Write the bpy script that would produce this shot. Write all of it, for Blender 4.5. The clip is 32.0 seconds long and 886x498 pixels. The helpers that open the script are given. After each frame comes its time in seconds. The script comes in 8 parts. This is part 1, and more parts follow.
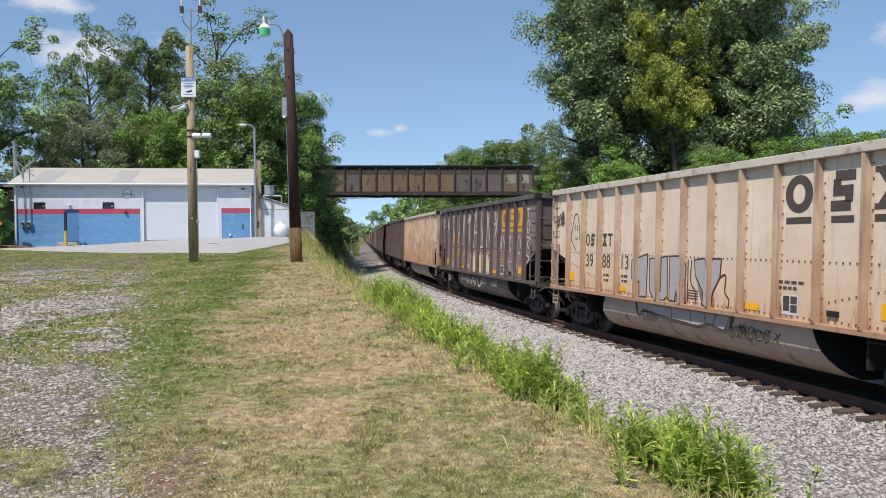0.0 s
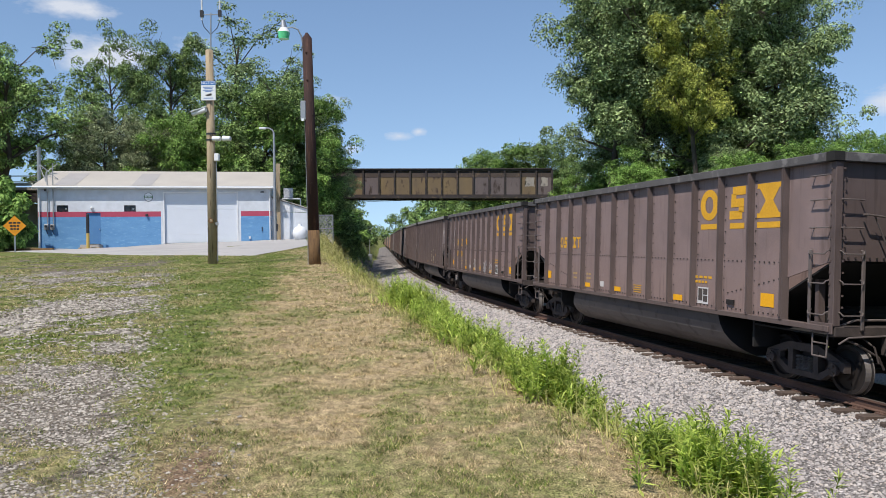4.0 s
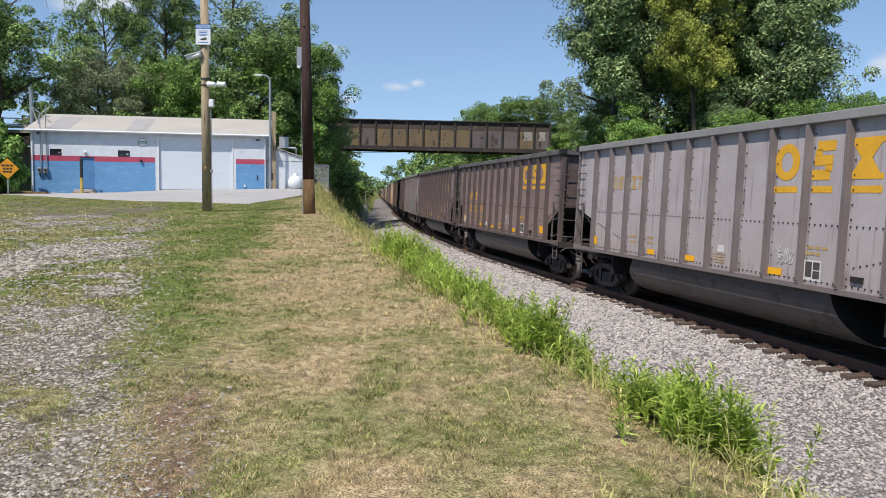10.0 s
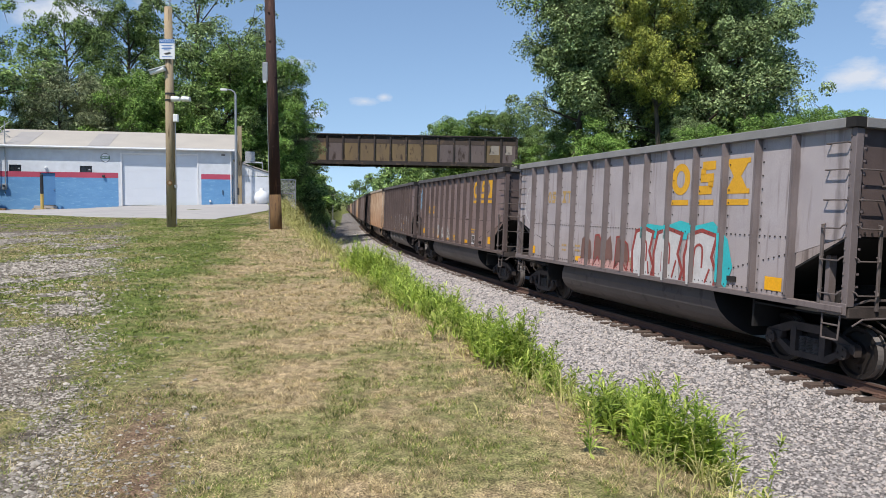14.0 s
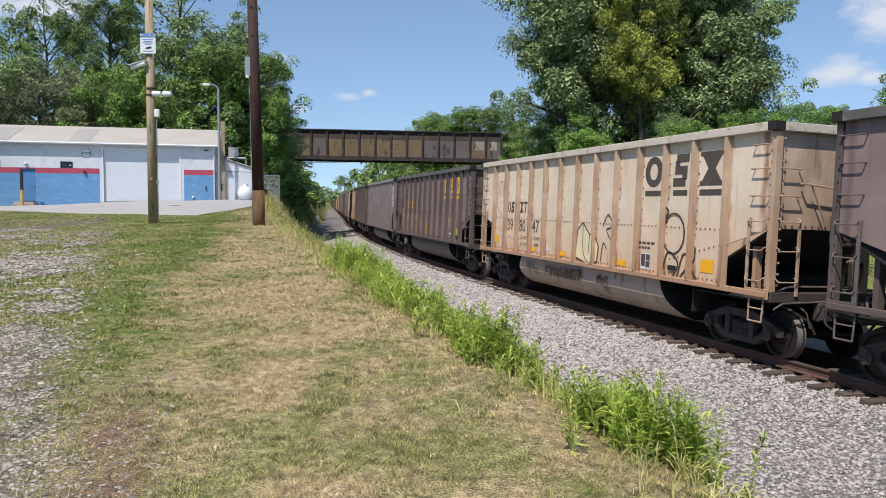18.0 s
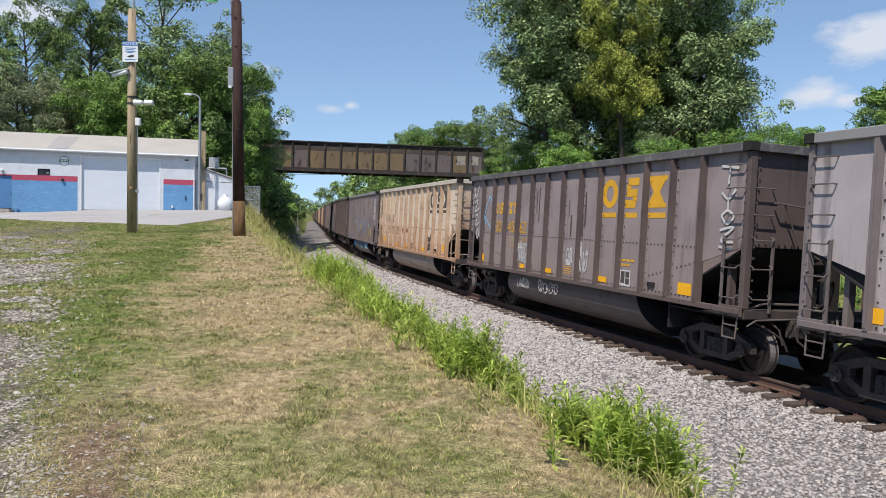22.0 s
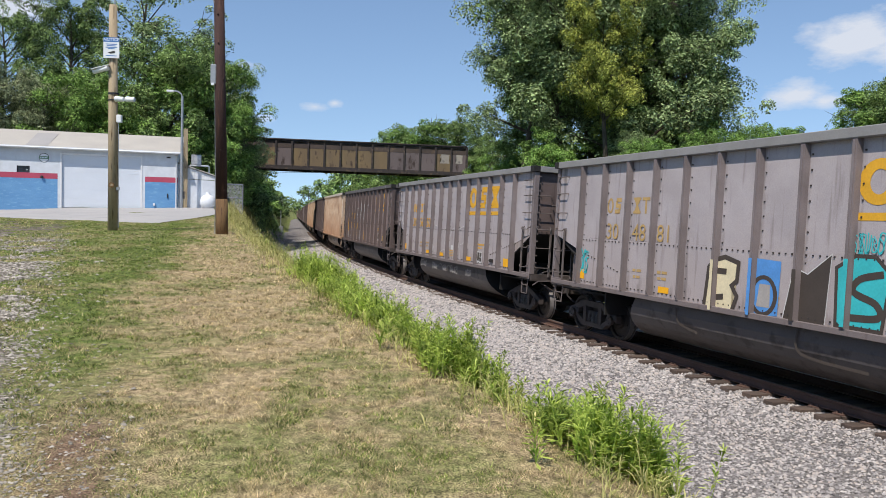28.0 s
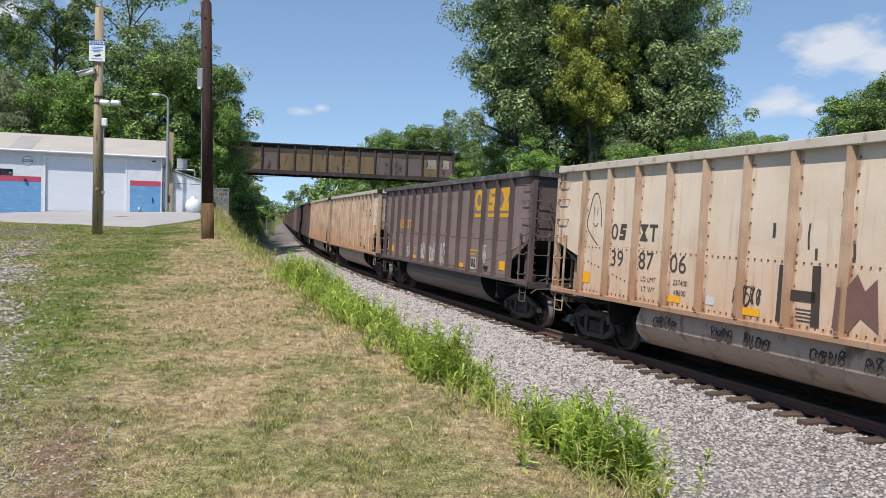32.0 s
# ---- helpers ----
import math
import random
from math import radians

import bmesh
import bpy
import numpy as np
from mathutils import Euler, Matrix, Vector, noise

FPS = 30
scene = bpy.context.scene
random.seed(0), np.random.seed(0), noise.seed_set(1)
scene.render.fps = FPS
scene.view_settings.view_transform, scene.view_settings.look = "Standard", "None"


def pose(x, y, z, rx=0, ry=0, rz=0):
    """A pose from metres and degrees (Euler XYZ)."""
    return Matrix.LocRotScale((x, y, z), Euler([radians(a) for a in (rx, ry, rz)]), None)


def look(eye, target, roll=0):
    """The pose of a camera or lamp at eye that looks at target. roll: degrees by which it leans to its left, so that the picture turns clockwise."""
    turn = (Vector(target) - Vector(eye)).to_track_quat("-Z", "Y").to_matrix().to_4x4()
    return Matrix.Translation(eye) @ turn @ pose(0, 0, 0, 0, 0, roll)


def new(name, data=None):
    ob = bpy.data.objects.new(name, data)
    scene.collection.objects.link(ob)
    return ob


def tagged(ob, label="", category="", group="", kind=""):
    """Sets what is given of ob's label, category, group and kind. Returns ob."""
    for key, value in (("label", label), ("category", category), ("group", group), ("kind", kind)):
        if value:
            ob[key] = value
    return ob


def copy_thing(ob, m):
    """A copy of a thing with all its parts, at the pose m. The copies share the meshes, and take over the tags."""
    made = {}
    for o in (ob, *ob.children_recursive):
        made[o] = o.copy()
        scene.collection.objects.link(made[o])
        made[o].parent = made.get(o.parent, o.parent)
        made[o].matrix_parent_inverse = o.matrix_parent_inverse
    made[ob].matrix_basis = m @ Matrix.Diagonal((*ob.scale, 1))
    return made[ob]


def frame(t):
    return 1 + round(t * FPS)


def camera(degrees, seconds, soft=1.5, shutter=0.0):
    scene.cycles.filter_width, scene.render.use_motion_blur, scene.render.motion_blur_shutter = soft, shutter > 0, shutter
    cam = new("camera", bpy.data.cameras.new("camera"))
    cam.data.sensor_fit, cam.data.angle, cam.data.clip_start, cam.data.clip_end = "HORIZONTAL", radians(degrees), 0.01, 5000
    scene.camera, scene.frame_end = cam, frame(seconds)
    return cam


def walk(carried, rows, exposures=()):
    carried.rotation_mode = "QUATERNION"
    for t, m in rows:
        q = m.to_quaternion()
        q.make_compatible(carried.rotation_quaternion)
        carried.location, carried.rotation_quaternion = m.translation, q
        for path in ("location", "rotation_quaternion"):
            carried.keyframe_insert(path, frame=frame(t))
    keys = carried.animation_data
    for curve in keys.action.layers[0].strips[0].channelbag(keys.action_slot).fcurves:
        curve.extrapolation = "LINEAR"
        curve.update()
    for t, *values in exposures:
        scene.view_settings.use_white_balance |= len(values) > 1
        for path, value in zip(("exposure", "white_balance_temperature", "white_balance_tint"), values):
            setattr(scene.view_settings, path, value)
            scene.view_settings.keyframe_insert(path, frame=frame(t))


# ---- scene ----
cam = camera(60.0, 32.0, soft=0.6)
# seconds, place in metres, pitch, roll, yaw in degrees
PATH = [
    (0, -0.059, -0.087, 1.633, -0.88, 0.68, 0.05),
    (0.5, -0.063, -0.066, 1.634, -0.86, 0.64, 0.01),
    (1, -0.056, -0.074, 1.629, -0.87, 0.64, -0.12),
    (1.5, -0.052, -0.070, 1.629, -0.84, 0.63, -0.22),
    (2, -0.048, -0.058, 1.625, -0.88, 0.69, -0.32),
    (2.5, -0.054, -0.076, 1.629, -0.99, 0.61, -0.25),
    (3, -0.051, -0.067, 1.639, -0.72, 0.57, 0.25),
    (3.5, -0.043, -0.047, 1.627, -0.61, 0.59, 1.04),
    (5.5, -0.023, -0.074, 1.600, -1.68, 0.65, 2.13),
    (6, -0.020, -0.074, 1.597, -3.08, 0.49, 3.17),
    (6.5, -0.020, -0.070, 1.595, -3.93, 0.30, 3.91),
    (7, -0.029, -0.067, 1.593, -4.47, -0.13, 3.90),
    (7.5, -0.029, -0.080, 1.605, -4.55, -0.35, 3.54),
    (8, -0.027, -0.063, 1.599, -4.51, -0.30, 3.12),
    (8.5, -0.024, -0.067, 1.597, -4.50, -0.26, 2.77),
    (9, -0.021, -0.064, 1.597, -4.29, -0.47, 2.26),
    (9.5, -0.013, -0.050, 1.593, -4.19, -0.66, 1.72),
    (10, -0.009, -0.042, 1.589, -4.11, -0.70, 1.15),
    (10.5, 0.000, -0.049, 1.597, -3.99, -0.81, 0.74),
    (11, 0.001, -0.036, 1.593, -3.92, -0.60, 0.56),
    (11.5, 0.001, -0.045, 1.596, -3.73, -0.63, 0.30),
    (12, 0.013, -0.033, 1.596, -3.59, -0.46, -0.48),
    (12.5, 0.013, -0.019, 1.597, -3.44, -0.42, -0.99),
    (13, 0.003, -0.030, 1.602, -3.27, -0.46, -1.07),
    (13.5, -0.001, -0.023, 1.601, -3.21, -0.41, -1.13),
    (14, -0.001, -0.038, 1.598, -3.05, -0.36, -1.24),
    (14.5, 0.001, -0.029, 1.599, -2.96, -0.38, -1.38),
    (16.5, 0.009, -0.012, 1.584, -3.74, -0.20, -1.70),
    (17, 0.017, -0.002, 1.595, -3.60, -0.25, -1.95),
    (17.5, 0.023, 0.004, 1.599, -3.36, -0.23, -2.27),
    (18, 0.027, 0.012, 1.600, -3.37, -0.29, -2.35),
    (18.5, 0.026, 0.010, 1.594, -3.22, -0.60, -2.39),
    (19, 0.022, 0.006, 1.599, -2.93, -0.64, -2.44),
    (19.5, 0.015, 0.005, 1.599, -2.74, -0.68, -2.71),
    (20, 0.013, 0.003, 1.600, -2.52, -0.65, -2.81),
    (20.5, 0.011, -0.008, 1.605, -2.42, -0.69, -2.93),
    (21, 0.006, 0.000, 1.600, -2.24, -0.83, -3.01),
    (21.5, 0.002, -0.004, 1.601, -2.12, -0.89, -3.28),
    (22, -0.001, -0.006, 1.598, -2.32, -1.19, -3.80),
    (22.5, -0.009, -0.012, 1.596, -2.62, -1.36, -4.01),
    (23, -0.009, -0.011, 1.597, -2.66, -1.34, -4.02),
    (23.5, -0.006, -0.009, 1.600, -2.55, -1.59, -4.13),
    (24, -0.006, -0.014, 1.602, -2.53, -1.66, -4.29),
    (24.5, -0.007, -0.007, 1.598, -2.51, -1.68, -4.33),
    (25, -0.001, -0.015, 1.600, -2.55, -1.63, -4.38),
    (25.5, 0.003, -0.006, 1.595, -2.48, -1.55, -4.42),
    (27.5, 0.001, -0.002, 1.602, -2.39, -1.38, -4.80),
    (28, 0.000, 0.000, 1.600, -2.40, -1.35, -5.00),
    (28.5, -0.004, 0.001, 1.601, -2.40, -1.32, -5.23),
    (29, -0.003, -0.001, 1.601, -2.27, -1.35, -5.45),
    (29.5, -0.005, -0.012, 1.603, -2.13, -1.35, -5.62),
    (30, -0.009, -0.018, 1.607, -2.03, -1.36, -5.82),
    (30.5, -0.015, -0.022, 1.599, -2.06, -1.44, -5.86),
    (31, -0.018, -0.036, 1.604, -2.03, -1.38, -5.88),
    (31.5, -0.017, -0.031, 1.601, -2.02, -1.42, -5.98),
    (32, -0.017, -0.030, 1.602, -1.98, -1.60, -6.02),
]
walk(cam, [(t, pose(x, y, z, 90 + p, r, w)) for t, x, y, z, p, r, w in PATH])

# ---- light ----
SUN_HEADING, SUN_UP = 146.0, 57.0      # degrees left of straight ahead, and above the horizon
# clouds: degrees right of ahead, degrees up, width, height, strength
CLOUDS = ((-25.0, 13.8, 0.11, 0.042, 0.8), (-27, 17.4, 0.08, 0.024, 0.76), (-19.5, 14.6, 0.05, 0.026, 0.68), (-4.6, 7.8, 0.040, 0.013, 0.74), (-3.2, 8.1, 0.024, 0.014, 0.70), (-8.2, 6.9, 0.03, 0.016, 0.62), (-9.6, 10.6, 0.05, 0.014, 0.5),
          (29.3, 9.9, 0.062, 0.027, 0.86), (31.0, 9.6, 0.05, 0.02, 0.7), (32.8, 14.2, 0.085, 0.045, 0.92), (36.0, 13.6, 0.10, 0.040, 0.9), (-70, 14, 0.3, 0.08, 0.6), (75, 12, 0.3, 0.08, 0.6), (60, 20, 0.25, 0.06, 0.5))
world = bpy.data.worlds.new("sky")
scene.world = world
world.use_nodes = True


def sky():
    nt = world.node_tree
    n, l = nt.nodes, nt.links
    bg = n["Background"]
    tex = n.new("ShaderNodeTexSky")
    tex.sky_type, tex.sun_disc = "NISHITA", False
    tex.sun_elevation = radians(SUN_UP)
    tex.sun_rotation = radians(-SUN_HEADING)
    tex.altitude = 0
    tex.air_density, tex.dust_density, tex.ozone_density = 1.0, 0.0, 2.2
    # an even blue down to the horizon: the haze layer is left out
    gen, lift, even = n.new("ShaderNodeTexCoord"), n.new("ShaderNodeVectorMath"), n.new("ShaderNodeVectorMath")
    lift.operation, even.operation = "MULTIPLY_ADD", "NORMALIZE"
    lift.inputs[1].default_value, lift.inputs[2].default_value = (1, 1, 0.85), (0, 0, 0.11)
    l.new(gen.outputs["Generated"], lift.inputs[0])
    l.new(lift.outputs[0], even.inputs[0])
    l.new(even.outputs[0], tex.inputs["Vector"])
    # fair-weather clouds: a few soft banks over the horizon, broken up by noise
    tc, mp, no, wob = n.new("ShaderNodeTexCoord"), n.new("ShaderNodeMapping"), n.new("ShaderNodeTexNoise"), n.new("ShaderNodeTexNoise")
    mp.inputs["Scale"].default_value = (1, 1, 2.4)
    no.inputs["Scale"].default_value, no.inputs["Detail"].default_value, no.inputs["Roughness"].default_value = 17.0, 9, 0.62
    wob.inputs["Scale"].default_value, wob.inputs["Detail"].default_value = 2.3, 3
    l.new(tc.outputs["Generated"], mp.inputs[0])
    l.new(mp.outputs[0], no.inputs["Vector"])
    l.new(mp.outputs[0], wob.inputs["Vector"])
    total = None
    for x, z, wide, high, much in CLOUDS:
        c = Vector((math.tan(radians(x)), 1, math.tan(radians(z)))).normalized()
        sub, mul, ln, fall = n.new("ShaderNodeVectorMath"), n.new("ShaderNodeVectorMath"), n.new("ShaderNodeVectorMath"), n.new("ShaderNodeMapRange")
        sub.operation, mul.operation, ln.operation = "SUBTRACT", "MULTIPLY", "LENGTH"
        sub.inputs[1].default_value, mul.inputs[1].default_value = c, (1 / wide, 1 / wide, 1 / high)
        l.new(tc.outputs["Generated"], sub.inputs[0])
        l.new(sub.outputs[0], mul.inputs[0])
        l.new(mul.outputs[0], ln.inputs[0])
        l.new(ln.outputs["Value"], fall.inputs[0])
        fall.inputs[1].default_value, fall.inputs[2].default_value, fall.inputs[3].default_value, fall.inputs[4].default_value = 0.0, 1.0, much, 0.0
        if total is None:
            total = fall.outputs[0]
        else:
            ad = n.new("ShaderNodeMath")
            ad.operation = "MAXIMUM"
            l.new(total, ad.inputs[0])
            l.new(fall.outputs[0], ad.inputs[1])
            total = ad.outputs[0]
    thin = n.new("ShaderNodeMapRange")
    thin.inputs[1].default_value, thin.inputs[2].default_value, thin.inputs[3].default_value, thin.inputs[4].default_value = 0.55, 0.8, 0.0, 0.22
    l.new(wob.outputs[0], thin.inputs[0])
    ad, su, cut = n.new("ShaderNodeMath"), n.new("ShaderNodeMath"), n.new("ShaderNodeMapRange")
    ad.operation, su.operation = "MAXIMUM", "ADD"
    l.new(total, ad.inputs[0])
    l.new(thin.outputs[0], ad.inputs[1])
    l.new(ad.outputs[0], su.inputs[0])
    l.new(no.outputs[0], su.inputs[1])
    cut.inputs[1].default_value, cut.inputs[2].default_value, cut.inputs[4].default_value = 0.80, 1.17, 0.9
    l.new(su.outputs[0], cut.inputs[0])
    mx = n.new("ShaderNodeMix")
    mx.data_type = "RGBA"
    mx.inputs[7].default_value = (4.9, 5.15, 5.7, 1)
    l.new(cut.outputs[0], mx.inputs[0])
    l.new(tex.outputs[0], mx.inputs[6])
    l.new(mx.outputs[2], bg.inputs[0])
    bg.inputs[1].default_value = 0.15


sky()
sun = new("sun", bpy.data.lights.new("sun", "SUN"))
sun.data.energy, sun.data.angle, sun.data.color = 5.1, radians(0.53), (1.0, 0.925, 0.84)
a = radians(SUN_HEADING)
way = Vector((-math.sin(a) * math.cos(radians(SUN_UP)), math.cos(a) * math.cos(radians(SUN_UP)), math.sin(radians(SUN_UP))))
sun.matrix_world = look(way * 60, (0, 0, 0))
scene.view_settings.exposure = 0.0


# ---- materials ----
def surf(name, c1, c2, scale=2.0, rough=0.8, metal=0.0, bump=0.15, fine=40.0, c3=None, blend=0.5, spec=0.35, rand=0.0, stretch=(1, 1, 1)):
    """Two colours mixed by coarse noise, grain by fine noise, optional third colour as stains; rand: change from object to object."""
    m = bpy.data.materials.new(name)
    m.use_nodes = True
    n, l = m.node_tree.nodes, m.node_tree.links
    b = n["Principled BSDF"]
    b.inputs["Roughness"].default_value, b.inputs["Metallic"].default_value = rough, metal
    b.inputs["Specular IOR Level"].default_value = spec
    tc, mp, oi = n.new("ShaderNodeTexCoord"), n.new("ShaderNodeMapping"), n.new("ShaderNodeObjectInfo")
    mp.inputs["Scale"].default_value = stretch
    l.new(tc.outputs["Object"], mp.inputs["Vector"])
    off = n.new("ShaderNodeVectorMath")
    off.operation = "MULTIPLY_ADD"
    off.inputs[1].default_value = (37, 53, 71)
    l.new(oi.outputs["Random"], off.inputs[0])
    l.new(mp.outputs[0], off.inputs[2])
    co, fi = n.new("ShaderNodeTexNoise"), n.new("ShaderNodeTexNoise")
    co.inputs["Scale"].default_value, co.inputs["Detail"].default_value = scale, 6
    fi.inputs["Scale"].default_value, fi.inputs["Detail"].default_value = fine, 4
    l.new(off.outputs[0], co.inputs["Vector"])
    l.new(off.outputs[0], fi.inputs["Vector"])
    ramp = n.new("ShaderNodeMapRange")
    ramp.inputs[1].default_value, ramp.inputs[2].default_value = 0.5 - 0.5 * blend, 0.5 + 0.5 * blend
    l.new(co.outputs[0], ramp.inputs[0])
    mix = n.new("ShaderNodeMix")
    mix.data_type = "RGBA"
    mix.inputs[6].default_value, mix.inputs[7].default_value = (*c1, 1), (*c2, 1)
    l.new(ramp.outputs[0], mix.inputs[0])
    out = mix.outputs[2]
    if c3:
        st, sr, m3 = n.new("ShaderNodeTexNoise"), n.new("ShaderNodeMapRange"), n.new("ShaderNodeMix")
        st.inputs["Scale"].default_value, st.inputs["Detail"].default_value = scale * 2.7, 8
        sr.inputs[1].default_value, sr.inputs[2].default_value = 0.56, 0.68
        m3.data_type = "RGBA"
        l.new(off.outputs[0], st.inputs["Vector"])
        l.new(st.outputs[0], sr.inputs[0])
        l.new(sr.outputs[0], m3.inputs[0])
        l.new(out, m3.inputs[6])
        m3.inputs[7].default_value = (*c3, 1)
        out = m3.outputs[2]
    hsv = n.new("ShaderNodeHueSaturation")
    val = n.new("ShaderNodeMath")
    val.operation = "MULTIPLY_ADD"
    val.inputs[1].default_value, val.inputs[2].default_value = 0.35, 0.825
    l.new(fi.outputs[0], val.inputs[0])
    if rand:
        ra = n.new("ShaderNodeMath")
        ra.operation = "MULTIPLY_ADD"
        ra.inputs[1].default_value = rand
        l.new(oi.outputs["Random"], ra.inputs[0])
        l.new(val.outputs[0], ra.inputs[2])
        val = ra
    l.new(val.outputs[0], hsv.inputs["Value"])
    l.new(out, hsv.inputs["Color"])
    l.new(hsv.outputs[0], b.inputs["Base Color"])
    if bump:
        bu = n.new("ShaderNodeBump")
        bu.inputs["Strength"].default_value, bu.inputs["Distance"].default_value = bump, 0.02
        l.new(fi.outputs[0], bu.inputs["Height"])
        l.new(bu.outputs[0], b.inputs["Normal"])
    return m


def leafy(name, dark, light, trans=0.2, patch=1.1, much=0.9):
    """Leaves: colour changes from leaf to leaf, some light passes through."""
    m = bpy.data.materials.new(name)
    m.use_nodes = True
    n, l = m.node_tree.nodes, m.node_tree.links
    b = n["Principled BSDF"]
    b.inputs["Roughness"].default_value, b.inputs["Specular IOR Level"].default_value = 0.65, 0.18
    g, r, oi = n.new("ShaderNodeNewGeometry"), n.new("ShaderNodeValToRGB"), n.new("ShaderNodeObjectInfo")
    r.color_ramp.elements[0].color, r.color_ramp.elements[1].color = (*dark, 1), (*light, 1)
    l.new(g.outputs["Random Per Island"], r.inputs[0])
    h, v = n.new("ShaderNodeHueSaturation"), n.new("ShaderNodeMath")
    v.operation = "MULTIPLY_ADD"
    v.inputs[1].default_value, v.inputs[2].default_value = 0.4, 0.8
    l.new(oi.outputs["Random"], v.inputs[0])
    # clumps differ from one another
    tc, no, sp, mu = n.new("ShaderNodeTexCoord"), n.new("ShaderNodeTexNoise"), n.new("ShaderNodeMapRange"), n.new("ShaderNodeMath")
    no.inputs["Scale"].default_value, no.inputs["Detail"].default_value = patch, 3
    sp.inputs[1].default_value, sp.inputs[2].default_value, sp.inputs[3].default_value, sp.inputs[4].default_value = 0.3, 0.7, 1 - much / 2, 1 + much / 2
    mu.operation = "MULTIPLY"
    l.new(tc.outputs["Object"], no.inputs["Vector"])
    l.new(no.outputs[0], sp.inputs[0])
    l.new(v.outputs[0], mu.inputs[0])
    l.new(sp.outputs[0], mu.inputs[1])
    l.new(mu.outputs[0], h.inputs["Value"])
    l.new(r.outputs[0], h.inputs["Color"])
    l.new(h.outputs[0], b.inputs["Base Color"])
    t, mx = n.new("ShaderNodeBsdfTranslucent"), n.new("ShaderNodeMixShader")
    mx.inputs[0].default_value = trans
    l.new(h.outputs[0], t.inputs[0])
    l.new(b.outputs[0], mx.inputs[1])
    l.new(t.outputs[0], mx.inputs[2])
    l.new(mx.outputs[0], n["Material Output"].inputs[0])
    return m


# ---- shapes ----
def box(bm, x0, x1, y0, y1, z0, z1, bev=0.0):
    g = bmesh.ops.create_cube(bm, size=1, matrix=Matrix.LocRotScale(((x0 + x1) / 2, (y0 + y1) / 2, (z0 + z1) / 2), None, (x1 - x0, y1 - y0, z1 - z0)))
    if bev:
        bmesh.ops.bevel(bm, geom=list({e for v in g["verts"] for e in v.link_edges}), offset=bev, segments=1, affect="EDGES")
    return bm


def rod(bm, a, b, r, r2=None, seg=8):
    a, b = Vector(a), Vector(b)
    m = Matrix.Translation((a + b) / 2) @ (b - a).to_track_quat("Z", "Y").to_matrix().to_4x4()
    bmesh.ops.create_cone(bm, cap_ends=True, segments=seg, radius1=r, radius2=r if r2 is None else r2, depth=(b - a).length, matrix=m)
    return bm


def bent(bm, points, r, seg=6):
    for a, b in zip(points, points[1:]):
        rod(bm, a, b, r, seg=seg)
    return bm


def prism(bm, outline, axis, lo, hi):
    """A polygon drawn in the plane across axis 'x', 'y' or 'z', drawn out from lo to hi."""
    def put(p, d):
        return {"x": (d, p[0], p[1]), "y": (p[0], d, p[1]), "z": (p[0], p[1], d)}[axis]
    a = [bm.verts.new(put(p, lo)) for p in outline]
    b = [bm.verts.new(put(p, hi)) for p in outline]
    faces = [bm.faces.new(a), bm.faces.new(b[::-1])]
    for i in range(len(a)):
        j = (i + 1) % len(a)
        faces.append(bm.faces.new((a[j], a[i], b[i], b[j])))
    bmesh.ops.recalc_face_normals(bm, faces=faces)
    return bm


def mesh_of(name, bm, material, smooth=False):
    me = bpy.data.meshes.new(name)
    bm.to_mesh(me)
    bm.free()
    if material:
        me.materials.append(material)
    if smooth:
        me.shade_smooth()
    return me


def part(name, bm, material, parent, label="", smooth=False):
    ob = new(name, mesh_of(name, bm, material, smooth))
    ob.parent = parent
    return tagged(ob, label)


def thing(name, label, category, group="", kind="", at=None):
    ob = new(name)
    if at is not None:
        ob.matrix_basis = at
    return tagged(ob, label, category, group, kind)


def raw(name, verts, faces, material, parent=None, smooth=False):
    me = bpy.data.meshes.new(name)
    me.from_pydata([tuple(v) for v in verts], [], faces) if isinstance(verts, list) else me.from_pydata(verts.tolist(), [], faces.tolist() if hasattr(faces, "tolist") else faces)
    me.materials.append(material)
    if smooth:
        me.shade_smooth()
    ob = new(name, me)
    ob.parent = parent
    return ob


B = bmesh.new


# ---- the plan: track line and ground ----
K = 1.098
RAIL = -1.33            # top of rail at the track's middle line
CANT = 2.0              # degrees, the side towards the lot is the higher one


def heading(y):
    return np.radians(6.1 + 11 / (1 + np.exp((np.asarray(y) / K - 36) / 15.0)))


LY = np.arange(-110, 520, 0.25)
_dx = -np.tan(heading((LY[1:] + LY[:-1]) / 2)) * 0.25
LX = np.concatenate([[0], np.cumsum(_dx)])
LX += 8.06 * K - 0.14 - np.interp(10.19 * K, LY, LX)
LS = np.concatenate([[0], np.cumsum(np.hypot(0.25, _dx))])
LS -= np.interp(10.19 * K, LY, LS)


def line(s):
    y = float(np.interp(s, LS, LY))
    return float(np.interp(s, LS, LX)), y, float(heading(y))


def beside(s, u, z=0.0):
    """A point u metres to the lot's side of the track's middle line."""
    x, y, h = line(s)
    return Vector((x - math.cos(h) * u, y - math.sin(h) * u, z + u * math.sin(radians(CANT))))


def across(x, y):
    """How far a point lies from the middle line, on the lot's side."""
    x, y = np.asarray(x, float), np.asarray(y, float)
    yc = y.copy()
    for _ in range(4):
        h = heading(yc)
        u = (np.interp(yc, LY, LX) - x) / np.cos(h)
        yc = y + np.sin(h) * u
    h = heading(yc)
    return (np.interp(yc, LY, LX) - x) / np.cos(h)


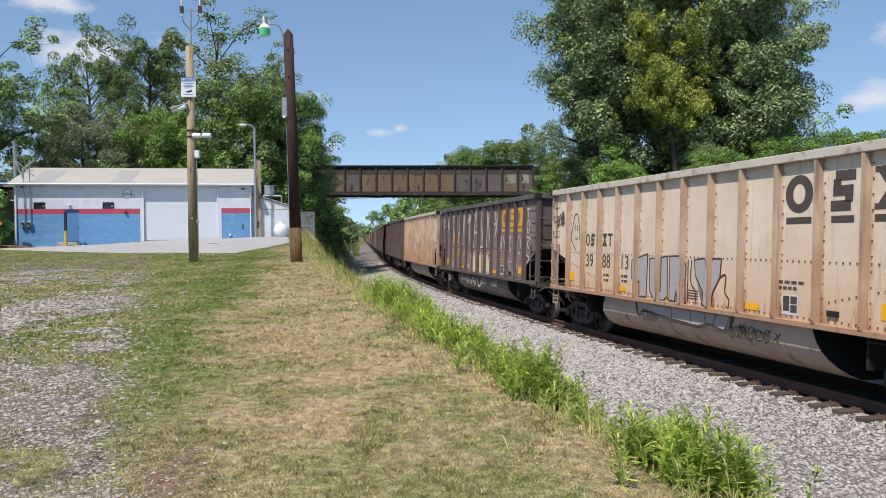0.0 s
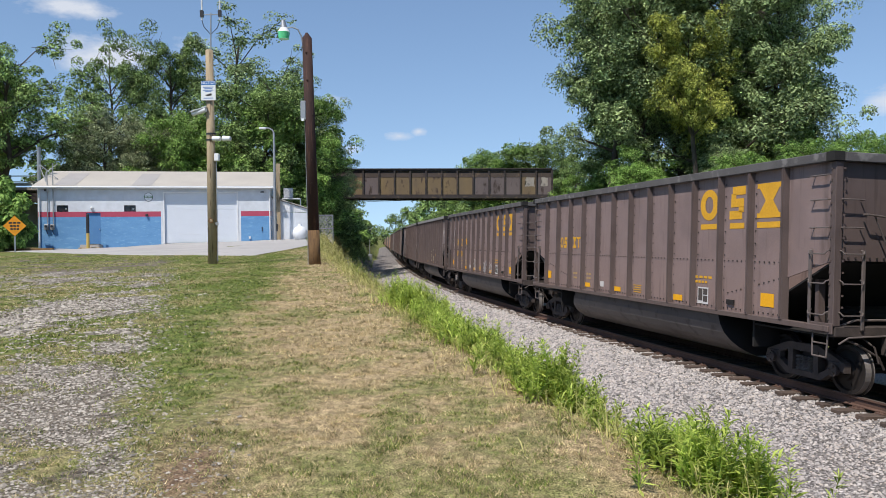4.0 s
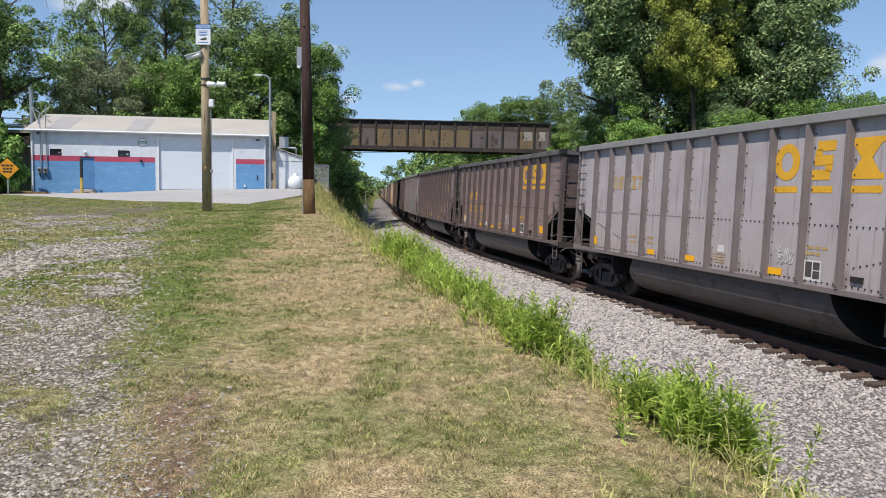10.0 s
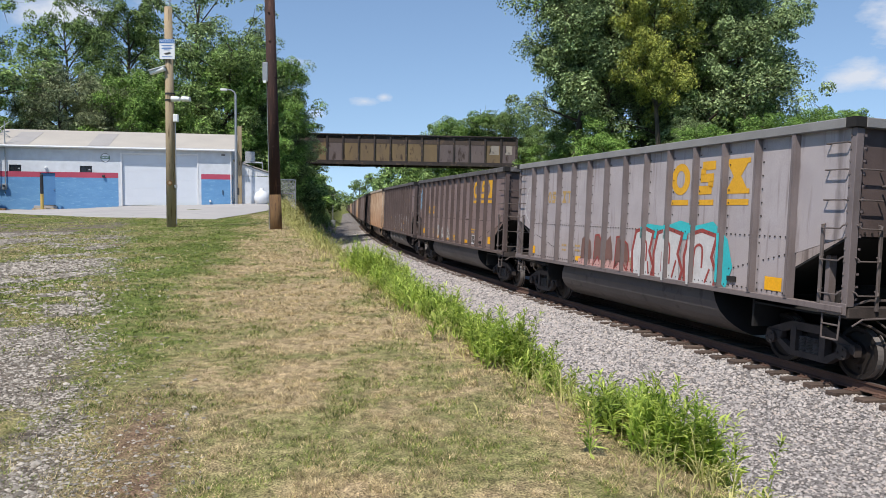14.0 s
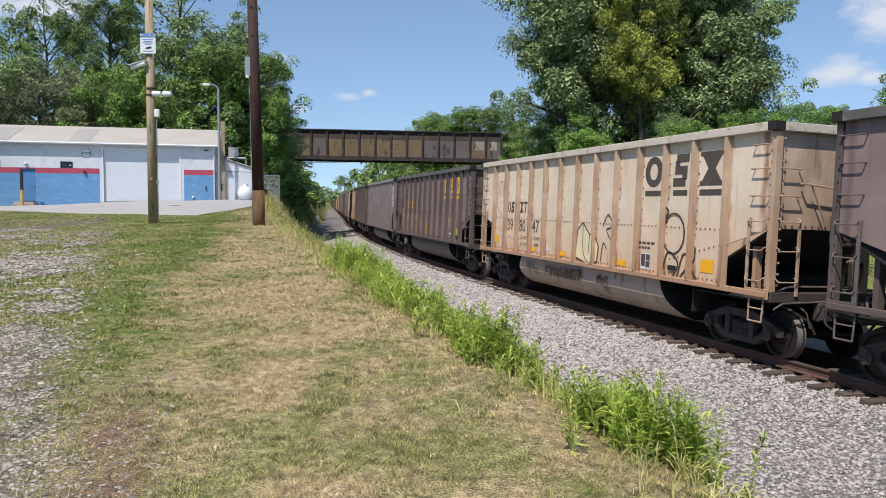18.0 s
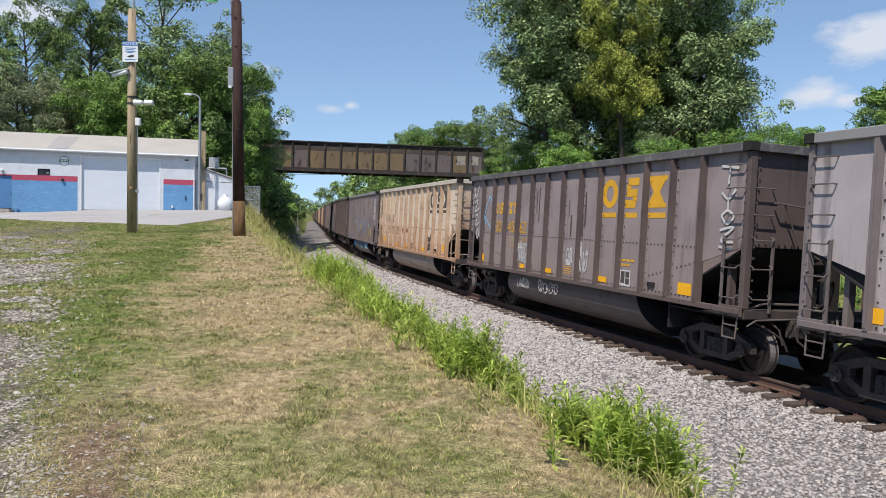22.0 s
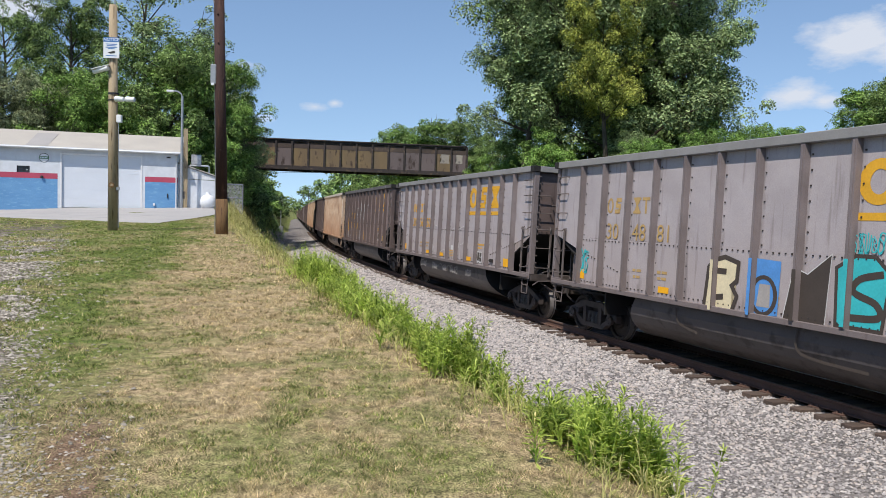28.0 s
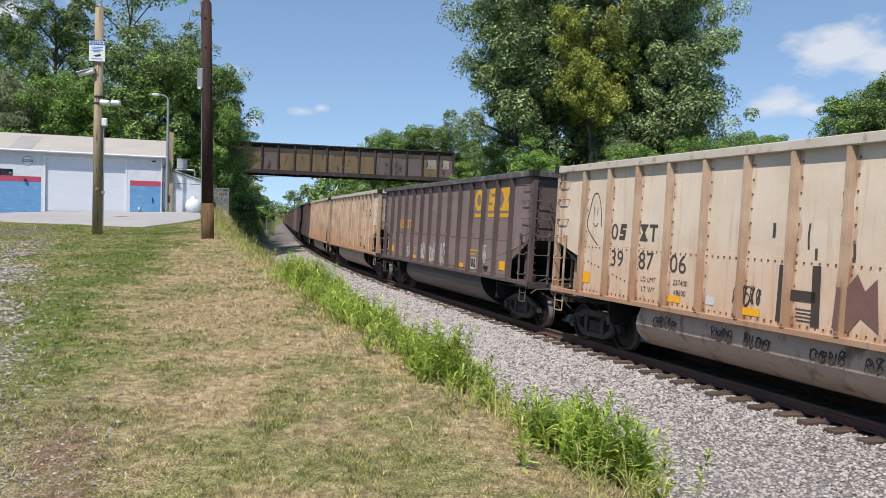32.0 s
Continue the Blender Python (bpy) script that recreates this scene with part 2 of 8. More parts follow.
def fbm(x, y, scale, seed=0, octaves=3):
    """Smooth noise from 0 to 1 over the plan."""
    total, weight = 0.0, 0.0
    for o in range(octaves):
        k = scale * 2 ** o
        px, py = np.asarray(x, float) * k + 17.3 * seed, np.asarray(y, float) * k + 9.1 * seed
        ix, iy = np.floor(px), np.floor(py)
        fx, fy = px - ix, py - iy
        fx, fy = fx * fx * (3 - 2 * fx), fy * fy * (3 - 2 * fy)

        def rnd(a, b):
            v = np.sin(a * 127.1 + b * 311.7 + seed * 74.7 + o * 19.19) * 43758.5453
            return v - np.floor(v)
        n = (rnd(ix, iy) * (1 - fx) + rnd(ix + 1, iy) * fx) * (1 - fy) + (rnd(ix, iy + 1) * (1 - fx) + rnd(ix + 1, iy + 1) * fx) * fy
        total, weight = total + n * 0.5 ** o, weight + 0.5 ** o
    return total / weight


def level(x, y):
    """Height of the ground."""
    x, y = np.asarray(x, float), np.asarray(y, float)
    u = across(x, y)
    flat = np.interp(y, [-40, 0, 26, 54, 75, 400], [-0.1, 0.0, 0.93, 1.8, 1.9, 2.5])
    flat = flat - 0.02 * np.clip(-x - 12, 0, 30) * np.clip(y / 40, 0, 1)
    flat = flat - 0.2 * np.exp(-((x + 24.6) / 2.4) ** 2 - ((y - 51.2) / 3.2) ** 2)
    flat = flat + np.clip(y - 68, 0, 40) * 0.12 * np.clip((u - 12) / 10, 0, 1)
    cut = np.interp(u, [-90, -30, -14, -8, -4.8, -1.9, -1.2, 1.2, 1.9, 4.8, 6.2], [5.0, 2.6, 1.2, -0.6, -1.95, -1.64, -1.57, -1.57, -1.62, -1.92, -1.95])
    k = np.clip((u - 6.1) / 3.1, 0, 1)
    k = k * k * (3 - 2 * k)
    far = np.interp(y, [60, 92], [0.0, 1.1])         # the cutting narrows towards the bridge
    k2 = np.clip((u + far - 6.1) / 3.1, 0, 1)
    k = np.where(far > 0, k2 * k2 * (3 - 2 * k2), k)
    bumps = (fbm(x, y, 0.7, 3) - 0.5) * 0.07 * np.clip((np.abs(u) - 5) / 2, 0, 1)
    return np.where(u + far > 6.1, -1.95 * (1 - k) + flat * k, cut) + bumps


def cover(x, y):
    """Shares of green grass, of gravel and of bare soil on the lot."""
    x, y = np.asarray(x, float), np.asarray(y, float)
    u = across(x, y)
    n1, n2, n3 = fbm(x, y, 0.45, 1, 4), fbm(x, y, 1.3, 2, 3), fbm(x, y, 0.9, 5, 3)
    n4, n5 = fbm(x, y, 3.1, 6, 3), fbm(x, y, 0.6, 8, 3)
    turn = np.interp(y, [8, 26], [0.0, 0.95])          # further off the green reaches closer to the track
    green = np.clip(1.2 - np.abs(u + turn - 12.2) / (0.8 + 0.5 * turn) + (n1 - 0.5) * 1.4 + (n4 - 0.5) * 2.2, 0.0, 0.97) * np.interp(y, [4, 7.5], [0.3, 1])
    green = np.maximum(green, np.clip(0.04 + (n2 - 0.5) * 2.4 + (n4 - 0.5) * 2.6, 0.02, 0.60))
    green = np.maximum(green, np.where(u + turn > 12.3, np.clip(0.85 + (n3 - 0.5) * 1.6 + (n4 - 0.5) * 1.6, 0.5, 0.97), 0))
    green = np.maximum(green, np.clip((y - 34) / 6, 0, 0.85))
    green = np.where(u < -4.5, np.maximum(green, 0.8), green)
    edge = np.interp(y, [0, 5, 8, 12, 18, 30], [11.7, 11.8, 12.2, 12.6, 13.2, 14.2])
    base = np.clip((u - edge) * 1.3, 0, 1)
    left = np.clip((u - edge - np.interp(y, [0, 6, 12, 20, 34], [3.2, 3.4, 3.8, 5.5, 8])) * 0.8, 0, 1)
    gravel = np.clip(0.84 - np.interp(y, [0, 4.5, 6.5, 8.5, 14, 25, 34], [-0.6, -0.42, -0.02, 0.24, 0.16, 0.22, 0.9]) + (n3 - 0.5) * 2.9 + (n4 - 0.5) * 2.6, 0, 1) * base * (1 - 0.9 * left)
    gravel = gravel * np.clip(1.0 - (fbm(x, y, 0.75, 21, 3) - 0.565) * 6.0, 0.15, 1)          # grass takes patches of it back
    bare = np.clip((n5 * 0.5 + n4 * 0.5 - 0.51) * 4.5, 0, 0.7) * np.clip(0.35 + base, 0, 1)
    bare = np.maximum(bare, np.clip(1.1 - np.abs(u - edge - 0.05) / 0.5, 0, 1) * np.clip(0.15 + 2.2 * (n3 - 0.38), 0, 0.75) * np.clip((9 - y) / 3, 0.25, 1))
    bare = np.maximum(bare, np.clip(1.2 - np.abs(u - 7.9) / 0.6, 0, 1) * 0.9)
    return green, gravel, bare


# ---- surfaces ----
M_STRAW = leafy("dry_grass_blades", (0.19, 0.135, 0.06), (0.90, 0.745, 0.43), 0.2, 11.0, 1.2)
M_GREEN = leafy("green_grass_blades", (0.032, 0.058, 0.011), (0.375, 0.455, 0.11), 0.3, 11.0, 1.2)
M_WEED = leafy("weed_leaves", (0.16, 0.27, 0.03), (0.70, 0.80, 0.20), 0.45, 3.0, 0.7)
M_WEED_DRY = leafy("bank_grass", (0.28, 0.30, 0.08), (0.66, 0.60, 0.26), 0.3, 3.0)
M_LEAF = leafy("leaves_dark", (0.028, 0.058, 0.018), (0.37, 0.52, 0.175), 0.16)
M_LEAF_LIGHT = leafy("leaves_fresh", (0.05, 0.12, 0.022), (0.34, 0.52, 0.13), 0.18)
M_LEAF_GREY = leafy("leaves_greyish", (0.042, 0.075, 0.030), (0.46, 0.585, 0.265), 0.16)
M_LEAF_YELLOW = leafy("leaves_yellowing", (0.085, 0.12, 0.024), (0.50, 0.53, 0.115), 0.18)
M_LEAF_WILLOW = leafy("leaves_willow", (0.06, 0.085, 0.042), (0.45, 0.50, 0.28), 0.14)
M_BARK = surf("bark", (0.10, 0.08, 0.06), (0.05, 0.04, 0.032), 2.5, 0.95, bump=0.6, fine=18)
M_BED = surf("ballast_bed", (0.25, 0.23, 0.22), (0.08, 0.073, 0.07), 22.0, 0.95, bump=0.9, fine=26, c3=(0.33, 0.30, 0.275), blend=0.25)
M_COAL_SHADE_BED = surf("coal_dust_and_shade_on_stone", (0.060, 0.052, 0.048), (0.025, 0.023, 0.022), 22.0, 0.95, bump=0.9, fine=26, c3=(0.10, 0.088, 0.08), blend=0.25)
M_PAVE = surf("worn_concrete", (0.42, 0.40, 0.38), (0.345, 0.335, 0.325), 0.35, 0.9, bump=0.2, fine=30, c3=(0.32, 0.31, 0.30))
M_TIE = surf("creosoted_wood", (0.105, 0.075, 0.058), (0.055, 0.042, 0.036), 3.0, 0.9, bump=0.5, fine=45, stretch=(0.25, 2, 2), rand=0.3)
M_RAIL = surf("rusty_rail", (0.15, 0.088, 0.066), (0.095, 0.058, 0.046), 2.0, 0.75, 0.1, 0.2)
M_TREAD = surf("worn_rail_top", (0.17, 0.145, 0.13), (0.12, 0.10, 0.09), 3.0, 0.5, 0.3, 0.05)
M_WHITE = surf("white_wall_paint", (0.605, 0.635, 0.675), (0.545, 0.578, 0.62), 0.5, 0.75, bump=0.02, fine=2.5)
M_DOOR = surf("white_door_paint", (0.615, 0.655, 0.71), (0.575, 0.615, 0.67), 0.8, 0.55, bump=0.05)
M_BLUE = surf("blue_wall_paint", (0.10, 0.25, 0.47), (0.14, 0.31, 0.53), 0.9, 0.7, bump=0.2, fine=14, c3=(0.17, 0.35, 0.55), stretch=(1, 1, 3))
M_BLUE_DARK = surf("blue_door_paint", (0.07, 0.19, 0.40), (0.10, 0.24, 0.45), 1.2, 0.6)
M_RED = surf("red_band_paint", (0.44, 0.07, 0.12), (0.36, 0.06, 0.10), 1.5, 0.7)
M_ROOF = surf("pale_roofing", (0.44, 0.41, 0.36), (0.37, 0.345, 0.31), 0.5, 0.85, bump=0.1)
M_ROOF_PATCH = surf("grey_roof_patch", (0.36, 0.345, 0.33), (0.31, 0.30, 0.29), 0.8, 0.85)
M_TRIM = surf("white_trim", (0.72, 0.73, 0.74), (0.64, 0.65, 0.66), 1.5, 0.6)
M_GLASS = surf("dark_glass", (0.03, 0.035, 0.05), (0.05, 0.055, 0.07), 2.0, 0.12, spec=0.6, bump=0)
M_BLACK = surf("black_paint", (0.025, 0.025, 0.028), (0.035, 0.035, 0.038), 2.0, 0.5)
M_YELLOW = surf("yellow_post_paint", (0.58, 0.42, 0.12), (0.48, 0.34, 0.09), 2.0, 0.6)
M_ORANGE = surf("orange_sign_sheeting", (0.82, 0.33, 0.02), (0.76, 0.30, 0.02), 1.0, 0.45, bump=0)
M_GALV = surf("galvanised_steel", (0.40, 0.41, 0.42), (0.32, 0.33, 0.34), 4.0, 0.45, 0.6, 0.05)
M_POLE_A = surf("weathered_pole", (0.45, 0.36, 0.24), (0.28, 0.22, 0.14), 1.6, 0.9, bump=0.6, fine=30, c3=(0.13, 0.095, 0.055), stretch=(4, 4, 0.4))
M_POLE_B = surf("dark_pole", (0.055, 0.026, 0.021), (0.026, 0.014, 0.013), 1.6, 0.8, bump=0.7, fine=30, c3=(0.085, 0.042, 0.030), stretch=(4, 4, 0.4))
M_POLE_C = surf("pole_foot", (0.22, 0.13, 0.055), (0.10, 0.058, 0.03), 2.2, 0.9, bump=0.5, fine=30, c3=(0.08, 0.045, 0.025), stretch=(4, 4, 0.5))
M_GIRDER = surf("sooty_girder_steel", (0.06, 0.05, 0.048), (0.035, 0.03, 0.03), 1.0, 0.7, 0.2, 0.2, c3=(0.11, 0.08, 0.06))
M_PANEL_Y = surf("faded_yellow_panel", (0.20, 0.145, 0.075), (0.14, 0.105, 0.07), 0.9, 0.8, c3=(0.06, 0.042, 0.035), stretch=(1, 1, 0.5))
M_PANEL_G = surf("faded_grey_panel", (0.155, 0.126, 0.124), (0.105, 0.087, 0.09), 0.9, 0.8, c3=(0.05, 0.036, 0.032), stretch=(1, 1, 0.5))
M_WEB_DARK = surf("dark_brown_web", (0.085, 0.064, 0.054), (0.055, 0.044, 0.040), 0.9, 0.8, c3=(0.12, 0.085, 0.06), stretch=(1, 1, 0.5))
M_CONC = surf("old_concrete", (0.36, 0.33, 0.29), (0.26, 0.24, 0.22), 0.8, 0.95, bump=0.4, fine=12, c3=(0.16, 0.15, 0.14))
M_LAMP_GREEN = surf("green_lamp_glass", (0.10, 0.62, 0.26), (0.14, 0.68, 0.32), 2.0, 0.15, spec=0.6, bump=0)
M_SIGN_W = surf("white_sign", (0.76, 0.78, 0.80), (0.70, 0.72, 0.74), 2.0, 0.5, bump=0)
M_SIGN_B = surf("blue_sign", (0.05, 0.16, 0.42), (0.06, 0.18, 0.45), 2.0, 0.5, bump=0)
M_INK = surf("black_ink", (0.03, 0.03, 0.03), (0.05, 0.05, 0.05), 2.0, 0.6, bump=0)
M_INK_G = surf("green_ink", (0.10, 0.20, 0.12), (0.12, 0.24, 0.14), 2.0, 0.6, bump=0)
M_WIRE = surf("chain_link_wire", (0.38, 0.40, 0.41), (0.30, 0.31, 0.32), 4.0, 0.45, 0.5, 0)


def ground_material():
    """Straw, green grass, bare soil and gravel, shared out by the sheet's own cover map and broken up by noise."""
    m = bpy.data.materials.new("lot_ground")
    m.use_nodes = True
    n, l = m.node_tree.nodes, m.node_tree.links
    b = n["Principled BSDF"]
    b.inputs["Roughness"].default_value, b.inputs["Specular IOR Level"].default_value = 0.95, 0.1
    at, sp, tc = n.new("ShaderNodeAttribute"), n.new("ShaderNodeSeparateColor"), n.new("ShaderNodeTexCoord")
    at.attribute_name = "cover"
    l.new(at.outputs["Color"], sp.inputs[0])

    def noisy(scale, detail=5):
        t = n.new("ShaderNodeTexNoise")
        t.inputs["Scale"].default_value, t.inputs["Detail"].default_value = scale, detail
        l.new(tc.outputs["Object"], t.inputs["Vector"])
        return t.outputs[0]

    def blend(f, a, c):
        x = n.new("ShaderNodeMix")
        x.data_type = "RGBA"
        for sock, v in ((6, a), (7, c)):
            if isinstance(v, tuple):
                x.inputs[sock].default_value = (*v, 1)
            else:
                l.new(v, x.inputs[sock])
        l.new(f, x.inputs[0])
        return x.outputs[2]

    def torn(share, noise_out, edge=0.12):
        """Share of a cover, with a ragged edge."""
        s, r = n.new("ShaderNodeMath"), n.new("ShaderNodeMapRange")
        s.operation = "ADD"
        l.new(share, s.inputs[0])
        l.new(noise_out, s.inputs[1])
        l.new(s.outputs[0], r.inputs[0])
        r.inputs[1].default_value, r.inputs[2].default_value = 1.0 - edge, 1.0 + edge
        return r.outputs[0]
    fine, mid, big = noisy(55, 6), noisy(9, 6), noisy(1.6, 4)
    sr = n.new("ShaderNodeMapRange")
    sr.inputs[1].default_value, sr.inputs[2].default_value = 0.30, 0.72
    l.new(noisy(85, 3), sr.inputs[0])
    strand = sr.outputs[0]
    straw = blend(strand, (0.080, 0.057, 0.033), (0.68, 0.525, 0.305))
    green = blend(strand, (0.022, 0.038, 0.009), (0.235, 0.29, 0.075))
    soil = blend(strand, (0.06, 0.043, 0.03), (0.33, 0.215, 0.145))
    grav = blend(strand, (0.055, 0.045, 0.034), (0.29, 0.25, 0.205))
    col = blend(torn(sp.outputs[0], mid, 0.45), straw, green)
    col = blend(torn(sp.outputs[2], fine, 0.2), col, soil)
    col = blend(torn(sp.outputs[1], fine, 0.1), col, grav)
    h, v = n.new("ShaderNodeHueSaturation"), n.new("ShaderNodeMath")
    v.operation = "MULTIPLY_ADD"
    v.inputs[1].default_value, v.inputs[2].default_value = 0.4, 0.0
    l.new(big, v.inputs[0])
    tufts = n.new("ShaderNodeMapRange")
    tufts.inputs[1].default_value, tufts.inputs[2].default_value, tufts.inputs[3].default_value, tufts.inputs[4].default_value = 0.32, 0.68, 0.4, 1.2
    l.new(noisy(13, 4), tufts.inputs[0])
    l.new(tufts.outputs[0], v.inputs[2])
    l.new(v.outputs[0], h.inputs["Value"])
    l.new(col, h.inputs["Color"])
    l.new(h.outputs[0], b.inputs["Base Color"])
    bu = n.new("ShaderNodeBump")
    bu.inputs["Strength"].default_value, bu.inputs["Distance"].default_value = 0.7, 0.04
    l.new(fine, bu.inputs["Height"])
    l.new(bu.outputs[0], b.inputs["Normal"])
    return m


# ---- ground, track bed ----
def sheet(xs, ys, f):
    X, Y = np.meshgrid(xs, ys)
    w = len(xs)
    i = (np.arange(len(ys) - 1)[:, None] * w + np.arange(w - 1)).ravel()
    return np.stack([X.ravel(), Y.ravel(), f(X, Y).ravel()], 1), np.stack([i, i + 1, i + 1 + w, i + w], 1)


def ground():
    xs = np.concatenate([np.array([-2600, -1200, -600]), np.arange(-300, -42, 8), np.arange(-42, 16, 0.3), np.arange(16, 60, 2), np.arange(60, 301, 12), np.array([600, 1200, 2600])])
    ys = np.concatenate([np.array([-1500, -600, -200]), np.arange(-60, 0, 4), np.arange(0, 66, 0.3), np.arange(66, 140, 2), np.arange(140, 520, 10), np.array([600, 1200, 3000])])
    V, F = sheet(xs, ys, level)
    ob = raw("ground", V, F, ground_material(), smooth=True)
    g, r, s = cover(V[:, 0], V[:, 1])
    col = ob.data.color_attributes.new("cover", "FLOAT_COLOR", "POINT")
    col.data.foreach_set("color", np.stack([g, r, s, np.ones(len(g))], 1).astype(np.float32).ravel())
    tagged(ob, "uneven lot of dry grass, green grass and gravel", "ground", kind="structure")


def track_bed():
    S = np.concatenate([np.arange(-34, 60, 0.5), np.arange(60, 420, 3.0)])
    U = np.array([-5.2, -4.0, -2.6, -1.9, -1.2, -0.74, 0, 0.74, 1.2, 1.9, 2.6, 3.4, 4.2, 5.0, 5.6, 6.2, 6.8, 7.4, 8.0])
    V = []
    for s in S:
        for u in U:
            p = beside(s, u * float(np.interp(s, [56, 88], [0.96, 0.76])) if u > 0 else u)
            V.append((p.x, p.y, float(level(p.x, p.y)) + 0.025))
    w = len(U)
    i = (np.arange(len(S) - 1)[:, None] * w + np.arange(w - 1)).ravel()
    ob = raw("ballast_bed", np.array(V), np.stack([i, i + 1, i + 1 + w, i + w], 1), M_BED, smooth=True)
    ob.data.materials.append(M_COAL_SHADE_BED)
    ob.data.polygons.foreach_set("material_index", np.tile([int(abs(a + b) < 1.5) for a, b in zip(U, U[1:])], len(S) - 1))          # coal dust between the rails, with the train's shade put into its colour
    tagged(ob, "bed of grey crushed stone under the track", "track bed", kind="structure")


def stones(name, places, sizes, material, seed, label, category, tall=0.72):
    """Many small angular stones in one mesh."""
    rng = np.random.default_rng(seed)
    base = np.array([(1, 0, 0), (-1, 0, 0), (0, 1, 0), (0, -1, 0), (0, 0, 1), (0, 0, -1), (0.7, 0.7, 0.5), (-0.7, 0.6, 0.5)])
    tris = np.array([(0, 6, 4), (6, 2, 4), (2, 7, 4), (7, 1, 4), (1, 3, 4), (3, 0, 4), (0, 2, 6), (2, 1, 7), (3, 1, 5), (0, 3, 5)])
    n = len(places)
    turn = rng.uniform(0, 2 * np.pi, n)
    shape = rng.uniform(0.55, 1.25, (n, 8, 3)) * base * (sizes[:, None, None] * np.array([1, 0.8, tall]))
    c, s = np.cos(turn)[:, None], np.sin(turn)[:, None]
    V = np.stack([shape[..., 0] * c - shape[..., 1] * s, shape[..., 0] * s + shape[..., 1] * c, shape[..., 2]], -1) + places[:, None, :]
    F = (np.arange(n)[:, None, None] * 8 + tris).reshape(-1, 3)
    return tagged(raw(name, V.reshape(-1, 3), F, material), label, category, kind="stuff")


def track_stones():
    rng = np.random.default_rng(4)
    P = []
    for lo, hi, a, b, n in ((-12, 9, 0.9, 7.7, 70000), (-12, 9, 7.7, 8.3, 1500), (9, 24, 0.9, 7.9, 48000), (24, 50, 0.9, 7.2, 20000), (50, 92, 0.9, 6.4, 14000)):
        s, u = rng.uniform(lo, hi, n), rng.uniform(a, b, n)
        x, y, h = np.interp(s, LS, LX), np.interp(s, LS, LY), None
        h = heading(y)
        P.append(np.stack([x - np.cos(h) * u, y - np.sin(h) * u], 1))
    P = np.concatenate(P)
    z = level(P[:, 0], P[:, 1]) + 0.03
    far = np.hypot(P[:, 0], P[:, 1])
    size = rng.uniform(0.019, 0.046, len(P)) * np.clip(far / 14, 0.9, 2.4)
    stones("crushed_stone", np.column_stack([P, z]), size, stone_material(), 5, "loose grey crushed stone beside the rails", "ballast")


def stone_material():
    m = bpy.data.materials.new("loose_stone")
    m.use_nodes = True
    n, l = m.node_tree.nodes, m.node_tree.links
    b = n["Principled BSDF"]
    b.inputs["Roughness"].default_value, b.inputs["Specular IOR Level"].default_value = 0.9, 0.25
    g, r = n.new("ShaderNodeNewGeometry"), n.new("ShaderNodeValToRGB")
    e = r.color_ramp.elements
    e[0].color, e[1].color = (0.12, 0.113, 0.11, 1), (0.535, 0.50, 0.475, 1)
    for p, c in ((0.35, (0.31, 0.29, 0.28)), (0.7, (0.41, 0.385, 0.365)), (0.85, (0.44, 0.385, 0.34))):
        k = e.new(p)
        k.color = (*c, 1)
    l.new(g.outputs["Random Per Island"], r.inputs[0])
    l.new(r.outputs[0], b.inputs["Base Color"])
    return m


def lot_gravel():
    rng = np.random.default_rng(8)
    n = 230000
    d = 1.2 + 24 * rng.uniform(0, 1, n) ** 1.5
    a = rng.uniform(-0.68, 0.05, n)
    x, y = d * np.sin(a), d * np.cos(a)
    green, gravel, bare = cover(x, y)
    keep = rng.uniform(0, 1, n) < gravel * 0.62 + bare * 0.12 * (across(x, y) > 11.4)
    x, y, d = x[keep], y[keep], d[keep]
    d2, a2 = 9 * np.sqrt(rng.uniform(0.01, 1, 9000)), rng.uniform(0.05, 2 * np.pi - 0.68, 9000)
    more = rng.uniform(0, 1, 9000) < cover(d2 * np.sin(a2), d2 * np.cos(a2))[1] * 0.8
    x, y, d = np.concatenate([x, (d2 * np.sin(a2))[more]]), np.concatenate([y, (d2 * np.cos(a2))[more]]), np.concatenate([d, d2[more]])
    size = rng.uniform(0.007, 0.026, len(x)) * np.clip(d / 8, 0.8, 1.6) * np.where(rng.uniform(0, 1, len(x)) < 0.04, 1.7, 1)
    stones("lot_stones", np.column_stack([x, y, level(x, y) + size * 0.05]), size, lot_stone_material(), 9, "pale gravel trodden into the lot", "gravel", 0.5)


def lot_stone_material():
    m = bpy.data.materials.new("pale_stone")
    m.use_nodes = True
    n, l = m.node_tree.nodes, m.node_tree.links
    b = n["Principled BSDF"]
    b.inputs["Roughness"].default_value, b.inputs["Specular IOR Level"].default_value = 0.9, 0.2
    g, r = n.new("ShaderNodeNewGeometry"), n.new("ShaderNodeValToRGB")
    e = r.color_ramp.elements
    e[0].color, e[1].color = (0.16, 0.145, 0.12, 1), (0.50, 0.455, 0.39, 1)
    l.new(g.outputs["Random Per Island"], r.inputs[0])
    l.new(r.outputs[0], b.inputs["Base Color"])
    return m


